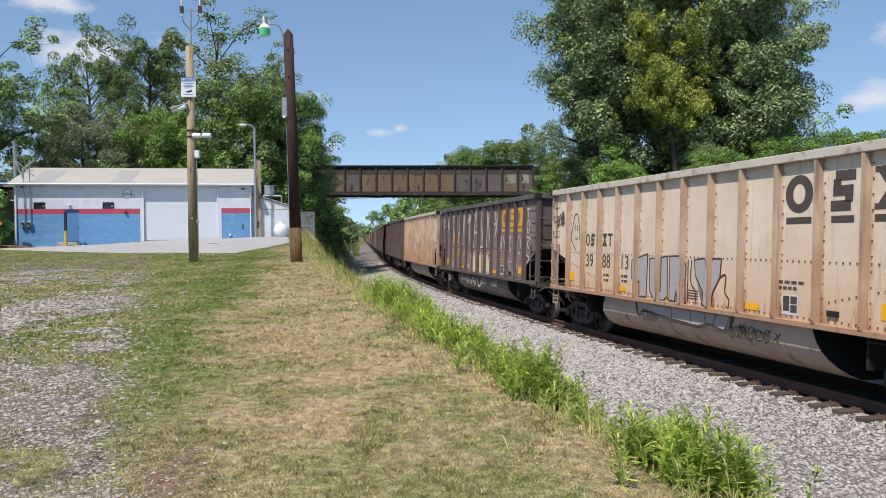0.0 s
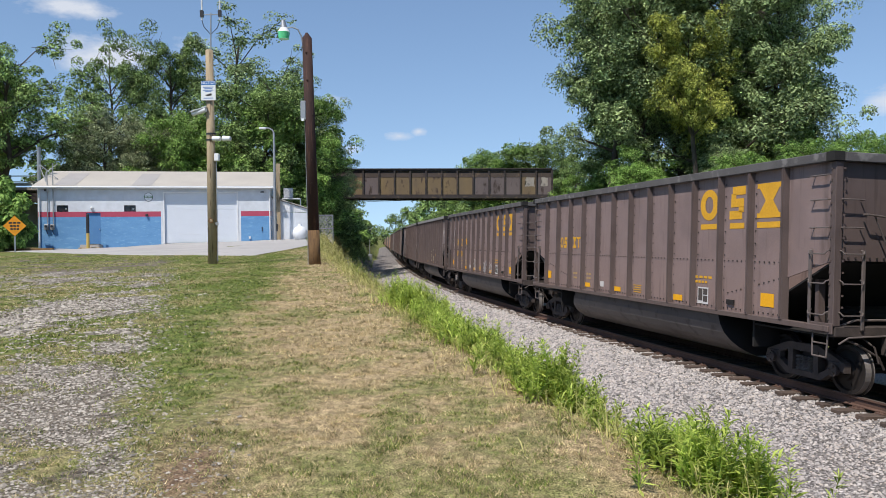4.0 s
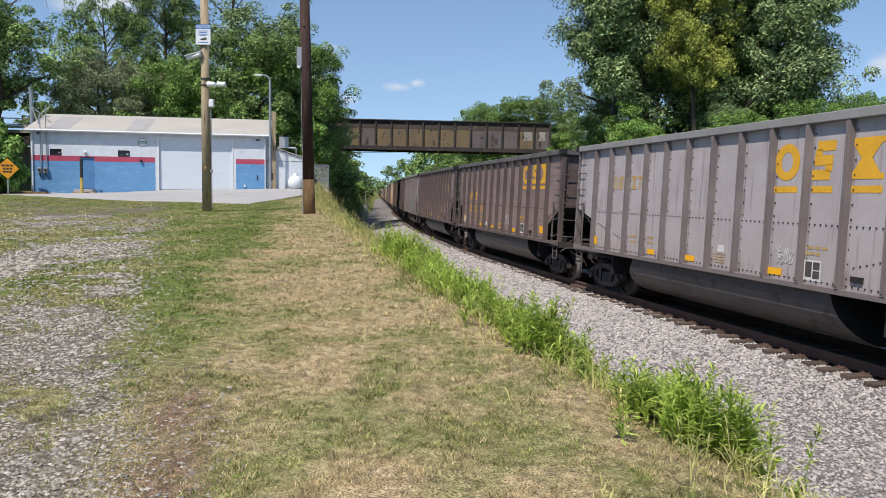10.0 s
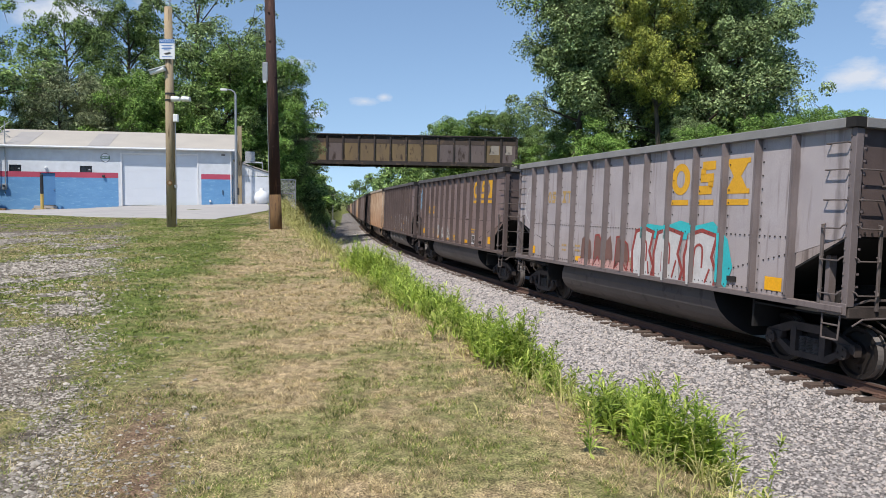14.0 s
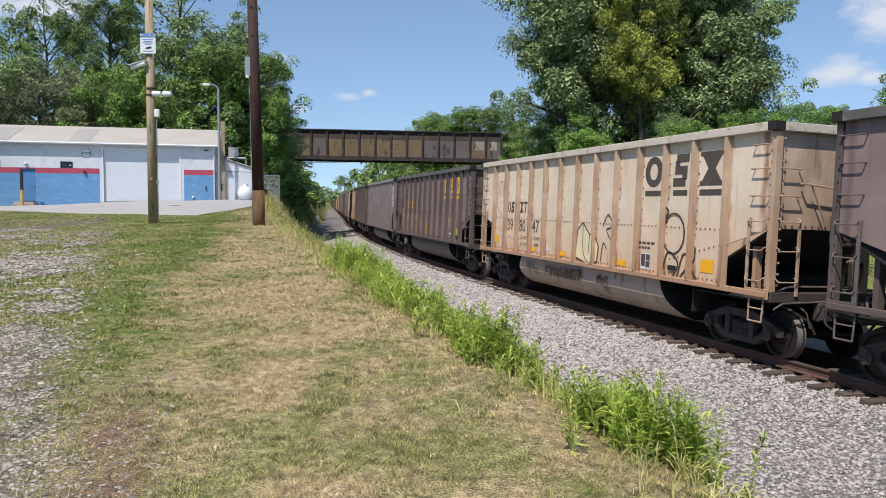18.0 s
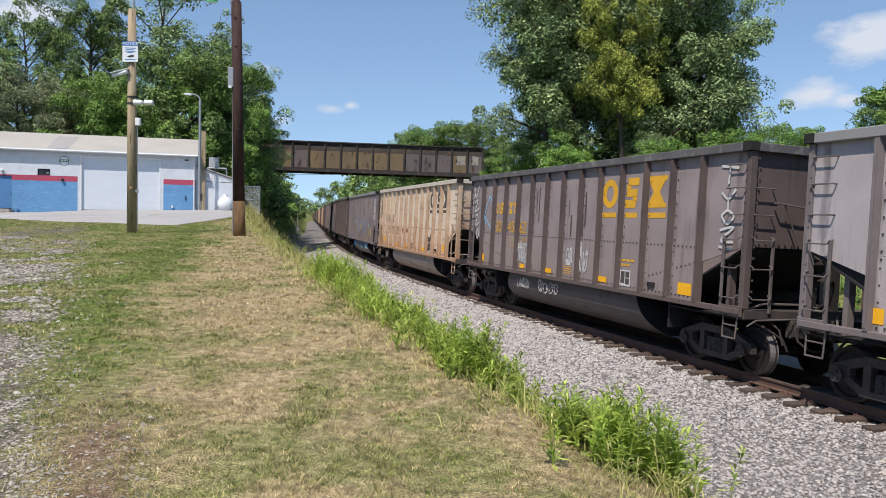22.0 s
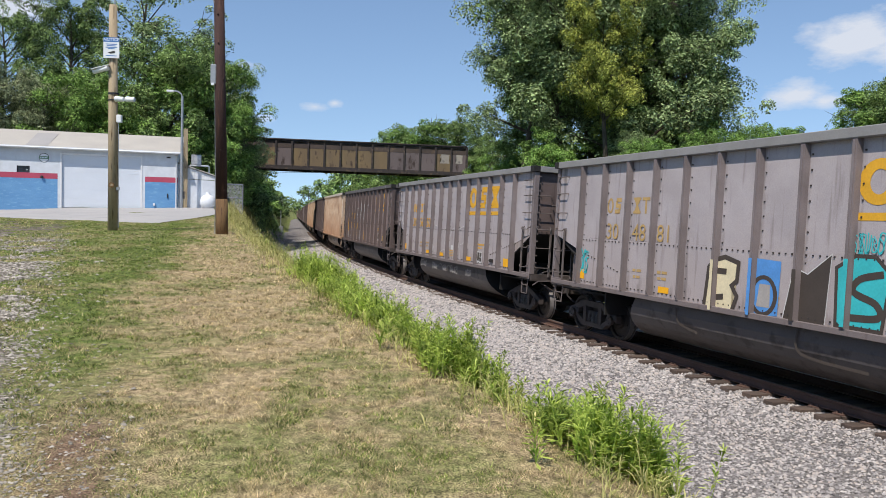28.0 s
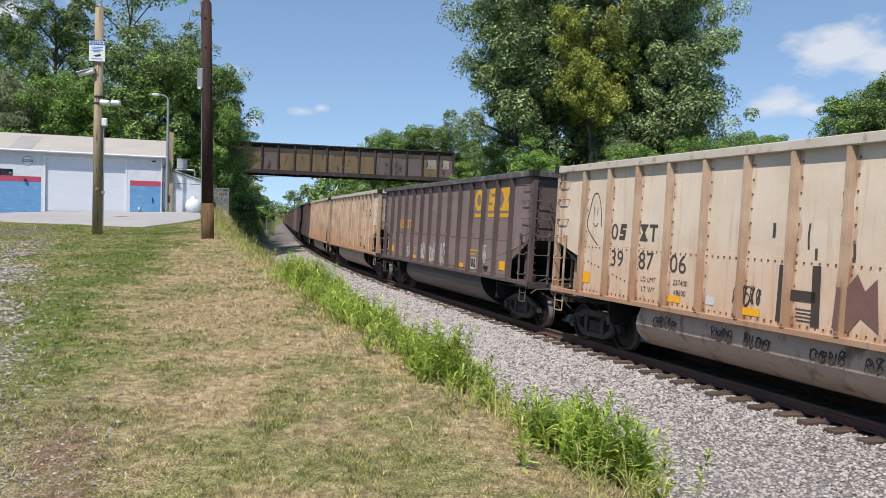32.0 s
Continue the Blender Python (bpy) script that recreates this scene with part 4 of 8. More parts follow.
def yard():
    # concrete apron before the garage
    V, F, n = [], [], 60
    xs = np.linspace(-29.5, -8.4, n)
    for x in xs:
        y0 = float(np.interp(x, [-29.5, -23.75, -18.2, -15.6, -13.5, -11.5, -8.4], [47.6, 42.6, 37.0, 34.3, 33.1, 32.2, 31.0]))
        y1 = 50.69 + (x + 28.43) * 0.1944 - 0.03 if x < -13.4 else 56.0
        V.append((x, y0 - 0.35, float(level(x, y0 - 0.35)) - 0.03))
        for j in range(12):
            y = y0 + (y1 - y0) * j / 11
            V.append((x, y, float(level(x, y)) + 0.022))
    for i in range(n - 1):
        F += [(i * 13 + j, (i + 1) * 13 + j, (i + 1) * 13 + j + 1, i * 13 + j + 1) for j in range(12)]
    tagged(raw("pavement", V, F, M_PAVE, smooth=True), "worn pale concrete apron with cracks", "pavement", kind="structure")
    # timber edging
    t = thing("timber_edging", "long weathered timbers laid along the apron", "edging")
    for i in range(4):
        x0, x1 = -33.0 + i * 1.9, -33.0 + i * 1.9 + 1.86
        part("timber", box(B(), x0, x1, 46.9, 47.12, float(level(x0, 47)) - 0.1, float(level(x0, 47)) + 0.16, 0.02), M_POLE_C, t)
    # safety post
    z = float(level(-24.9, 50.3))
    p = thing("bollard", "steel guard post, black above, yellow below", "bollard", at=LOT @ pose(3.39, -1.0, 0))
    part("yellow_sleeve", rod(B(), (0, 0, 1.1), (0, 0, 2.36), 0.10, seg=16), M_YELLOW, p)
    part("black_sleeve", rod(B(), (0, 0, 2.361), (0, 0, 3.55), 0.10, seg=16), M_BLACK, p)
    part("cap", bmesh_dome(B(), (0, 0, 3.55), 0.099), M_BLACK, p)
    # gas tank
    g = thing("gas_tank", "white steel propane tank with rounded ends", "tank", at=LOT @ pose(17.25, -0.6, 0))
    bm = B()
    bmesh.ops.create_uvsphere(bm, u_segments=24, v_segments=14, radius=0.52, matrix=Matrix.Translation((0, 0, 2.24)) @ Matrix.Rotation(radians(90), 4, "X") @ Matrix.Diagonal((1, 1, 0.75, 1)))
    for v in bm.verts:
        if v.co.y > 0:
            v.co.y += 1.6
    part("shell", bm, M_SIGN_W, g, smooth=True)
    part("valve_hood", rod(B(), (0, 0.7, 2.72), (0, 0.7, 2.92), 0.17, 0.14, 14), M_SIGN_W, g)
    for y in (0.2, 1.4):
        part("saddle", box(B(), -0.35, 0.35, y - 0.06, y + 0.06, 1.5, 1.9), M_CONC, g)
    # air conditioner on a white frame
    a = thing("air_conditioner", "boxy grey outdoor cooling unit on a white frame", "air conditioner", at=LOT @ pose(16.42, 1.6, 4.55))
    part("casing", box(B(), -0.34, 0.34, -0.3, 0.3, 0.24, 0.98, 0.03), M_GALV, a)
    for i in range(9):
        part("louvre", box(B(), -0.30 + i * 0.07, -0.265 + i * 0.07, -0.318, -0.302, 0.30, 0.92), M_TRIM, a)
    part("fan_guard", rod(B(), (0, 0, 0.98), (0, 0, 1.0), 0.25, seg=18), M_BLACK, a)
    part("stand", bent(B(), [(-0.45, -0.35, -0.2), (-0.45, -0.35, 0.22), (0.85, -0.35, 0.22), (0.85, -0.35, -0.55)], 0.035), M_TRIM, a)
    part("stand", bent(B(), [(-0.45, 0.35, -0.2), (-0.45, 0.35, 0.22), (0.85, 0.35, 0.22), (0.85, 0.35, -0.55)], 0.035), M_TRIM, a)
    # steel yard lamp beside the corner
    s = thing("yard_lamp", "grey steel lamp post with a curved arm", "street lamp", at=LOT @ pose(15.55, -0.55, 0))
    part("post", rod(B(), (0, 0, 1.5), (0, 0, 9.25), 0.11, 0.075, 12), M_GALV, s)
    part("arm", bent(B(), [(0, 0, 9.2), (-0.08, 0, 9.42), (-0.3, 0, 9.56), (-0.6, 0, 9.58)], 0.05), M_GALV, s)
    part("lamp_head", box(B(), -1.0, -0.55, -0.1, 0.1, 9.48, 9.62, 0.03), M_TRIM, s)
    part("foot_plate", box(B(), -0.2, 0.2, -0.2, 0.2, 1.46, 1.62), M_GALV, s)
    part("cable_box", box(B(), 0.09, 0.2, -0.08, 0.08, 2.4, 2.9), M_BLACK, s)
    bd = thing("tall_board", "upright pale plywood board behind the lamp post", "board", at=LOT @ pose(15.75, 0.35, 0))
    part("board", box(B(), -0.14, 0.14, 0, 0.05, 1.55, 7.2), M_POLE_A, bd)
    # service mast behind the gable
    m = thing("service_mast", "thick grey steel service mast with braces", "mast", at=LOT @ pose(-0.75, 2.6, 0))
    part("pipe", rod(B(), (0, 0, 1.2), (0, 0, 8.35), 0.13, seg=12), M_GALV, m)
    part("cap", rod(B(), (0, 0, 8.35), (0, 0, 8.45), 0.16, seg=12), M_GALV, m)
    for q in ((0.95, -1.6, 5.9), (1.5, -1.0, 6.2)):
        part("brace", rod(B(), (0, 0, 7.3), q, 0.03), M_GALV, m)
    part("brace", bent(B(), [(0.95, -1.6, 5.9), (0.95, -1.6, 6.55), (1.5, -1.0, 7.2)], 0.03), M_GALV, m)
    # chain-link gate
    f = thing("chain_link_gate", "chain-link gate panel in a steel pipe frame", "fence", at=LOT @ pose(19.0, 2.6, 0))
    fr = [(-0.75, 0, 1.6), (-0.75, 0, 3.6), (0.62, 0, 3.6), (0.62, 0, 1.6)]
    part("frame", bent(B(), fr + [fr[0]], 0.035), M_WIRE, f)
    part("mid_rail", rod(B(), (-0.75, 0, 2.62), (0.62, 0, 2.62), 0.025), M_WIRE, f)
    bm = B()
    for i in range(-14, 15):
        c = i * 0.1
        for sgn in (1, -1):
            lo, hi = max(-0.74, c - 1.0), min(0.61, c + 1.0)
            if hi - lo > 0.08:
                rod(bm, (lo, 0, 2.6 + sgn * (lo - c)), (hi, 0, 2.6 + sgn * (hi - c)), 0.006, seg=3)
    tagged(part("mesh", bm, M_WIRE, f), kind="stuff")
    st = thing("stone_block", "pale concrete blocks at the gate's foot", "block", at=LOT @ pose(19.2, 1.6, 0))
    part("block", box(B(), -0.3, 0.1, -0.2, 0.2, 1.4, 1.85, 0.04), M_CONC, st)
    part("block", box(B(), 0.12, 0.4, -0.2, 0.15, 1.4, 1.75, 0.04), M_CONC, st)
    # warning sign by the shrubs
    d = thing("warning_sign", "orange diamond warning sign on a thin post", "road sign", at=pose(-26.08, 44, 0, 0, 0, 24))
    part("post", box(B(), -0.04, 0.04, 0, 0.04, 1.1, 2.4), M_GALV, d)
    part("plate", prism(B(), [(0, 2.14), (0.6, 2.74), (0, 3.34), (-0.6, 2.74)], "y", -0.03, -0.005), M_ORANGE, d)
    for i, (z, w) in enumerate(((2.92, 0.30), (2.74, 0.24), (2.56, 0.22))):
        for j in range(3):
            part("text_bar", box(B(), -w + j * w * 0.72, -w + j * w * 0.72 + w * 0.56, -0.036, -0.031, z - 0.05, z + 0.05), M_INK, d)
    for x, y, top, lean in ((-28.6, 42.5, 2.0, 0.25), (-26.9, 42.6, 2.3, 0.02)):
        q = thing("fence_stake", "thin dark metal stake in the shrubs", "stake", at=pose(x, y, float(level(x, y)) - 0.2))
        part("stake", rod(B(), (0, 0, 0), (lean, 0, top - 0.6), 0.035), M_TIE, q)


def poles():
    zp = float(level(-8.34, 25.3))
    p = thing("camera_pole", "weathered round wooden pole with cameras and a notice", "utility pole", at=pose(-8.34, 25.3, 0))
    part("pole", rod(B(), (0, 0, zp - 0.3), (-0.03, 0, 8.02), 0.160, 0.122, 20), M_POLE_A, p, smooth=True)
    part("antenna_mast", rod(B(), (0.02, 0, 7.9), (0.04, 0, 9.25), 0.025), M_GALV, p)
    part("antenna_fork", bent(B(), [(-0.26, 0, 9.1), (-0.26, 0, 9.2), (0.34, 0, 9.2), (0.34, 0, 9.1)], 0.02), M_GALV, p)
    for x in (-0.26, 0.34):
        part("antenna_rod", bent(B(), [(x, 0, 9.02), (x, 0, 9.30), (x, 0, 10.6)], 0.028), M_TRIM, p)
        part("antenna_clamp", box(B(), x - 0.05, x + 0.05, -0.05, 0.05, 9.12, 9.34), M_BLACK, p)
    part("antenna_lead", bent(B(), [(-0.26, 0, 9.02), (-0.2, 0, 8.8), (0.02, 0.03, 8.55), (0.25, 0, 8.75), (0.34, 0, 9.0)], 0.012), M_BLACK, p)
    n = part("notice", box(B(), -0.26, 0.22, -0.185, -0.17, 6.33, 6.97), M_SIGN_W, p, "white camera notice with a blue heading")
    part("heading", box(B(), -0.26, 0.22, -0.189, -0.186, 6.83, 6.97), M_SIGN_B, n)
    words("NOTICE", 0.13, M_SIGN_W, n, pose(-0.02, -0.1905, 6.9, 90, 0, 0))
    for z, w in ((6.76, 0.17), (6.71, 0.13), (6.66, 0.17), (6.62, 0.10), (6.40, 0.16)):
        part("text_bar", box(B(), -0.02 - w, -0.02 + w, -0.188, -0.186, z - 0.012, z + 0.012), M_SIGN_B, n)
    part("pictogram", prism(B(), [(-0.13, 6.5), (0.08, 6.56), (0.10, 6.49), (-0.05, 6.46)], "y", -0.188, -0.186), M_INK, n)
    c = part("bullet_camera", rod(B(), (-0.58, -0.12, 5.88), (-0.10, -0.2, 6.02), 0.065, 0.075, 14), M_SIGN_W, p, "white bullet camera")
    part("sunshade", prism(B(), [(-0.62, 5.965), (-0.08, 6.12), (-0.08, 6.10), (-0.62, 5.945)], "y", -0.26, -0.10), M_SIGN_W, c)
    c = part("camera_bracket", rod(B(), (0.1, -0.15, 5.06), (0.62, -0.2, 5.06), 0.03), M_GALV, p)
    for x in (0.27, 0.6):
        part("camera_body", rod(B(), (x - 0.13, -0.26, 5.05), (x + 0.13, -0.3, 5.04), 0.09, 0.075, 14), M_SIGN_W, c)
    part("strap", rod(B(), (0, 0, 5.22), (0, 0, 5.27), 0.163, seg=16), M_BLACK, p)
    part("strap", rod(B(), (0, 0, 5.02), (0, 0, 5.06), 0.163, seg=16), M_BLACK, p)
    part("junction_box", box(B(), 0.12, 0.28, -0.14, 0.0, 4.33, 4.58, 0.02), M_SIGN_W, p)
    part("conduit", bent(B(), [(0.17, -0.05, 4.33), (0.178, -0.05, zp + 0.1)], 0.016), M_GALV, p)
    part("conduit_clamp", box(B(), 0.12, 0.205, -0.08, -0.02, 2.2, 2.3), M_GALV, p)
    part("knot_hole", rod(B(), (0.0, -0.14, 2.36), (0.0, -0.178, 2.36), 0.085, seg=14), M_POLE_C, p, "dark round knot")
    part("knot_core", rod(B(), (0.0, -0.17, 2.36), (0.0, -0.184, 2.36), 0.045, seg=12), M_POLE_A, p)
    # dark lamp pole
    z = float(level(-4.9, 25.0))
    q = thing("lamp_pole", "dark brown wooden pole with a green-glass yard lamp", "utility pole", at=pose(-4.9, 25.0, 0))
    part("pole", rod(B(), (0.0, 0, 2.0), (-0.145, 0, 8.28), 0.182, 0.158, 20), M_POLE_B, q, smooth=True)
    part("pole_foot", rod(B(), (0.03, 0, z - 0.3), (0.0, 0, 2.0), 0.20, 0.186, 20), M_POLE_C, q, "bare yellow-brown pole foot", smooth=True)
    part("pole_tip", rod(B(), (-0.145, 0, 8.28), (-0.15, 0, 8.46), 0.158, 0.03, 12), M_POLE_B, q)
    part("lamp_arm", bent(B(), [(-0.28, -0.05, 8.12), (-0.32, -0.06, 8.35), (-0.42, -0.08, 8.55), (-0.60, -0.1, 8.62), (-0.78, -0.1, 8.60)], 0.024), M_GALV, q)
    part("lamp_cap", rod(B(), (-0.88, -0.1, 8.58), (-0.90, -0.1, 8.85), 0.12, 0.07, 14), M_GALV, q)
    part("lamp_reflector", rod(B(), (-0.88, -0.1, 8.46), (-0.88, -0.1, 8.60), 0.20, 0.12, 18), M_SIGN_W, q)
    part("lamp_glass", rod(B(), (-0.88, -0.1, 8.24), (-0.88, -0.1, 8.46), 0.165, 0.20, 18), M_LAMP_GREEN, q, "green lamp glass")
    part("meter_cabinet", box(B(), -0.36, -0.18, -0.16, 0.12, 5.6, 6.22, 0.02), M_GALV, q)
    part("cabinet_label", box(B(), -0.33, -0.24, -0.168, -0.161, 5.56, 5.64), M_SIGN_W, q)
    part("conduit", bent(B(), [(-0.235, -0.05, 5.6), (-0.185, -0.05, 2.2), (-0.19, -0.05, z)], 0.014), M_GALV, q)
    rng = random.Random(3)
    for i in range(9):
        zz, a = rng.uniform(2.2, 7.8), rng.uniform(3.6, 5.8)
        x = -0.145 * (zz - 2) / 6.3
        part("knot", bmesh_dome(B(), (x + 0.168 * math.cos(a), 0.168 * math.sin(a), zz), 0.03), M_POLE_B, q)


def bridge():
    g = thing("girder_bridge", "old riveted plate-girder bridge with faded yellow panels", "bridge", at=pose(-12.2, 80, 6.2, 0, 0.67, 0))
    W, H = 1.655, 3.05
    n = 19
    x0 = -9.6
    for row, y in ((0, 0.0), (1, 4.2)):
        part("top_flange", box(B(), x0, 21.5, y - 0.24, y + 0.24, H - 0.10, H), M_GIRDER, g)
        part("bottom_flange", box(B(), x0, 21.5, y - 0.24, y + 0.24, -0.06, 0.14), M_GIRDER, g)
        part("flange_angle", box(B(), x0, 21.5, y - 0.14, y - 0.02, H - 0.28, H - 0.101), M_GIRDER, g)
        part("flange_angle", box(B(), x0, 21.5, y - 0.14, y - 0.02, 0.141, 0.34), M_GIRDER, g)
        for i in range(n):
            a = x0 + i * W * 0.99
            yellow = i in (6, 8, 9, 10, 11, 12, 13, 17)
            part("web_panel", box(B(), a + 0.07, a + W * 0.99 - 0.07, y - 0.015, y + 0.015, 0.34, H - 0.92), M_PANEL_Y if yellow else M_PANEL_G, g, "faded yellow panel" if yellow else "")
            # the web is darker brown in a band below the top flange
            part("upper_web", box(B(), a + 0.07, a + W * 0.99 - 0.07, y - 0.03, y + 0.015, H - 0.918, H - 0.28), M_WEB_DARK, g, "dark brown upper web")
            part("stiffener", box(B(), a - 0.085, a + 0.085, y - 0.16, y + 0.05, 0.141, H - 0.101), M_GIRDER, g)
    part("deck", box(B(), x0, 21.5, 0.3, 3.9, 0.25, 0.5), M_GIRDER, g)
    for i in range(14):
        part("cross_beam", box(B(), x0 + 1 + i * 2.3, x0 + 1.25 + i * 2.3, 0.25, 3.95, -0.05, 0.249), M_GIRDER, g)
    part("end_post", box(B(), 21.4, 21.62, -0.2, 4.4, 0.02, H - 0.12), M_GIRDER, g)
    for i, (x, w) in enumerate(((18.75, 0.95), (20.35, 0.8))):
        bm = B()
        blob(bm, random.Random(40 + i), x, 1.2, w, 0.9, axis="front", depth=-0.0175)
        part("spray_mark", bm, M_CONC, g, "pale spray paint")
    ab = thing("bridge_abutment", "weathered concrete abutment beside the bridge end", "abutment", at=pose(9.4, 79.2, 0))
    part("wall", box(B(), 0.3, 7.0, -0.5, 6.0, -2.0, 5.4), M_CONC, ab)
    part("seat", box(B(), -0.4, 4.0, -0.7, 5.8, 5.4, 5.95, 0.05), M_CONC, ab)
    part("wing_wall", box(B(), 2.4, 6.4, -0.9, -0.4, 5.951, 6.9, 0.05), M_CONC, ab)
    for x in (2.2, 3.6, 5.0, 6.4):
        part("rail_post", box(B(), x - 0.04, x + 0.04, -0.6, -0.52, 6.9, 8.1), M_TIE, ab)
    part("rail_bar", box(B(), 2.2, 6.4, -0.62, -0.6, 7.9, 8.0), M_TIE, ab)
    # second span over the road, beyond the lot
    o = thing("road_overpass", "low dark steel overpass with a pale railing", "bridge", at=pose(-66, 74, 0, 0, 0, 8))
    part("girder", box(B(), 0, 24, 0, 0.4, 6.0, 7.2), M_GIRDER, o)
    part("deck_edge", box(B(), 0, 24, -0.15, 0.5, 7.2, 7.5), M_CONC, o)
    part("deck", box(B(), 0, 24, 0.5, 6, 6.9, 7.4), M_GIRDER, o)
    for i in range(9):
        part("post", box(B(), 0.6 + i * 2.8, 0.75 + i * 2.8, 0.05, 0.2, 7.5, 8.75), M_GALV, o)
    for z in (8.0, 8.6):
        part("rail", box(B(), 0, 24, -0.02, 0.045, z, z + 0.1), M_GALV, o)
    part("guard_panel", box(B(), 18.5, 23, -0.12, -0.05, 7.65, 7.95), M_TRIM, o)
    for x in (3, 20):
        part("pier", box(B(), x, x + 1.4, 0.5, 5.0, 0, 6.0), M_CONC, o)
    sg = thing("signal_mast", "slim grey trackside signal mast with a pale case", "railroad signal", at=pose(*beside(118, 5.6, -1.9)))
    part("mast", rod(B(), (0, 0, 0), (0, 0, 6.0), 0.07), M_GALV, sg)
    part("signal_head", box(B(), -0.25, 0.25, -0.2, 0.1, 4.3, 5.2, 0.03), M_BLACK, sg)
    part("case", box(B(), -0.4, 0.4, -0.5, 0.3, 0, 1.2, 0.03), M_GALV, sg)
    part("crossarm", box(B(), -0.5, 0.5, -0.04, 0.04, 5.4, 5.5), M_GALV, sg)
    part("wire", bent(B(), [(-40, 84.5, 6.6), (-14, 84.6, 5.95), (10, 84.7, 6.4)], 0.02), M_BLACK, tagged(thing("overhead_wire", "thin sagging black overhead wire beyond the bridge", "wire")))


# ---- sprayed marks ----
def ribbon(bm, pts, width, axis, depth):
    """A flat stroke through points (a, b) on a wall; the wall is a car's side or a front."""
    P = [Vector(p) for p in pts]
    fine = []
    for i in range(len(P) - 1):
        p0, p1, p2, p3 = P[max(i - 1, 0)], P[i], P[i + 1], P[min(i + 2, len(P) - 1)]
        for k in range(5):
            t = k / 5
            fine.append(0.5 * (2 * p1 + (p2 - p0) * t + (2 * p0 - 5 * p1 + 4 * p2 - p3) * t * t + (3 * p1 - p0 - 3 * p2 + p3) * t ** 3))
    fine.append(P[-1])
    rows = []
    for i, p in enumerate(fine):
        d = fine[min(i + 1, len(fine) - 1)] - fine[max(i - 1, 0)]
        d = d.normalized() if d.length > 1e-6 else Vector((1, 0))
        w = Vector((-d.y, d.x)) * width / 2
        rows.append([bm.verts.new(on_wall(q, axis, depth)) for q in (p + w, p - w)])
    for a, b in zip(rows, rows[1:]):
        bm.faces.new((a[0], a[1], b[1], b[0]))
    return bm


def on_wall(q, axis, depth):
    return (depth, -q[0], q[1]) if axis == "side" else (q[0], depth, q[1])


GLYPHS = (((0, 1), (0.1, 0.1), (0.5, 0), (0.8, 0.35)), ((0, 0), (0.1, 0.8), (0.4, 1), (0.7, 0.7), (0.75, 0)), ((0.7, 0.8), (0.2, 1), (0, 0.5), (0.3, 0), (0.7, 0.3), (0.5, 0.6), (0.9, 0.7)),
          ((0.1, 1), (0.5, 0.6), (0.2, 0.5), (0.7, 0)), ((0, 0.1), (0.35, 0.55), (0.8, 0.95)), ((0, 0.9), (0.1, 0.1), (0.4, 0), (0.7, 0.2), (0.8, 0.9)), ((0.45, 1), (0.4, 0.5), (0.3, 0), (0.6, 0.1)),
          ((0.8, 0.9), (0.3, 0.95), (0.1, 0.7), (0.6, 0.5), (0.7, 0.2), (0.2, 0.02)))


def squiggle(bm, rng, a, b, w, h, width, axis="side", depth=-1.512, turns=4):
    """Hooks, arches, loops and slashes in a field w x h from (a, b): sprayed strokes that spell nothing."""
    n = max(1, turns)
    for i in range(n):
        x, ww = a + w * i / n, w / n * rng.uniform(0.85, 1.25)
        z, hh = b + h * rng.uniform(-0.1, 0.1), h * rng.uniform(0.75, 1.1)
        for g in rng.sample(GLYPHS, 3 if rng.random() < 0.4 else 2):
            slant = rng.uniform(-0.1, 0.25)
            ribbon(bm, [(x + ww * (p + slant * (q - 0.5)) + rng.uniform(-0.04, 0.04) * ww, z + hh * q) for p, q in g], width * rng.uniform(0.8, 1.2), axis, depth)
    return bm


def blob(bm, rng, a, b, w, h, axis="side", depth=-1.508):
    """A blocky filled shape with a slant and uneven sides."""
    slant, waist = rng.uniform(-0.12, 0.12), rng.uniform(0.72, 0.95)
    pts = []
    for p, q in ((0, 0), (0.02, 0.35), (0.0, 0.7), (0.05, 1.0), (0.35, 1.04), (0.68, 0.98), (1.0, 1.02), (0.97, 0.72), (1.0, 0.4), (0.96, 0.0), (0.7, -0.05), (0.3, 0.03)):
        k = waist if 0.3 < q < 0.75 else 1.0
        x = a + w * (0.5 + (p - 0.5) * k + slant * (q - 0.5) + rng.uniform(-0.07, 0.07))
        pts.append((x, b + h * (q + rng.uniform(-0.06, 0.06))))
    f = bm.faces.new([bm.verts.new(on_wall(p, axis, depth)) for p in reversed(pts)])
    bmesh.ops.triangulate(bm, faces=[f])
    return bm


def paint(name, c, k=0.8):
    return surf(name, c, tuple(v * k for v in c), 3.0, 0.6, bump=0.0, fine=25)


M_SPRAY_W = paint("white_spray", (0.60, 0.58, 0.56))
M_SPRAY_K = paint("black_spray", (0.07, 0.055, 0.045))
M_SPRAY_S = paint("silver_spray", (0.40, 0.375, 0.365), 0.9)
M_SPRAY_G = paint("grey_spray", (0.40, 0.37, 0.34))
M_SPRAY_B = paint("blue_spray", (0.10, 0.30, 0.66))
M_SPRAY_C = paint("pale_blue_spray", (0.30, 0.56, 0.78))
M_SPRAY_T = paint("teal_spray", (0.05, 0.50, 0.52))
M_SPRAY_R = paint("red_spray", (0.33, 0.07, 0.06))
M_SPRAY_P = paint("cream_spray", (0.75, 0.65, 0.42))
M_SPRAY_Y = paint("yellow_spray", (0.72, 0.45, 0.05))
M_SPRAY_BR = paint("brown_spray", (0.20, 0.11, 0.09))
M_SPRAY_PINK = paint("pink_spray", (0.62, 0.36, 0.32))

garage()
yard()
poles()
bridge()


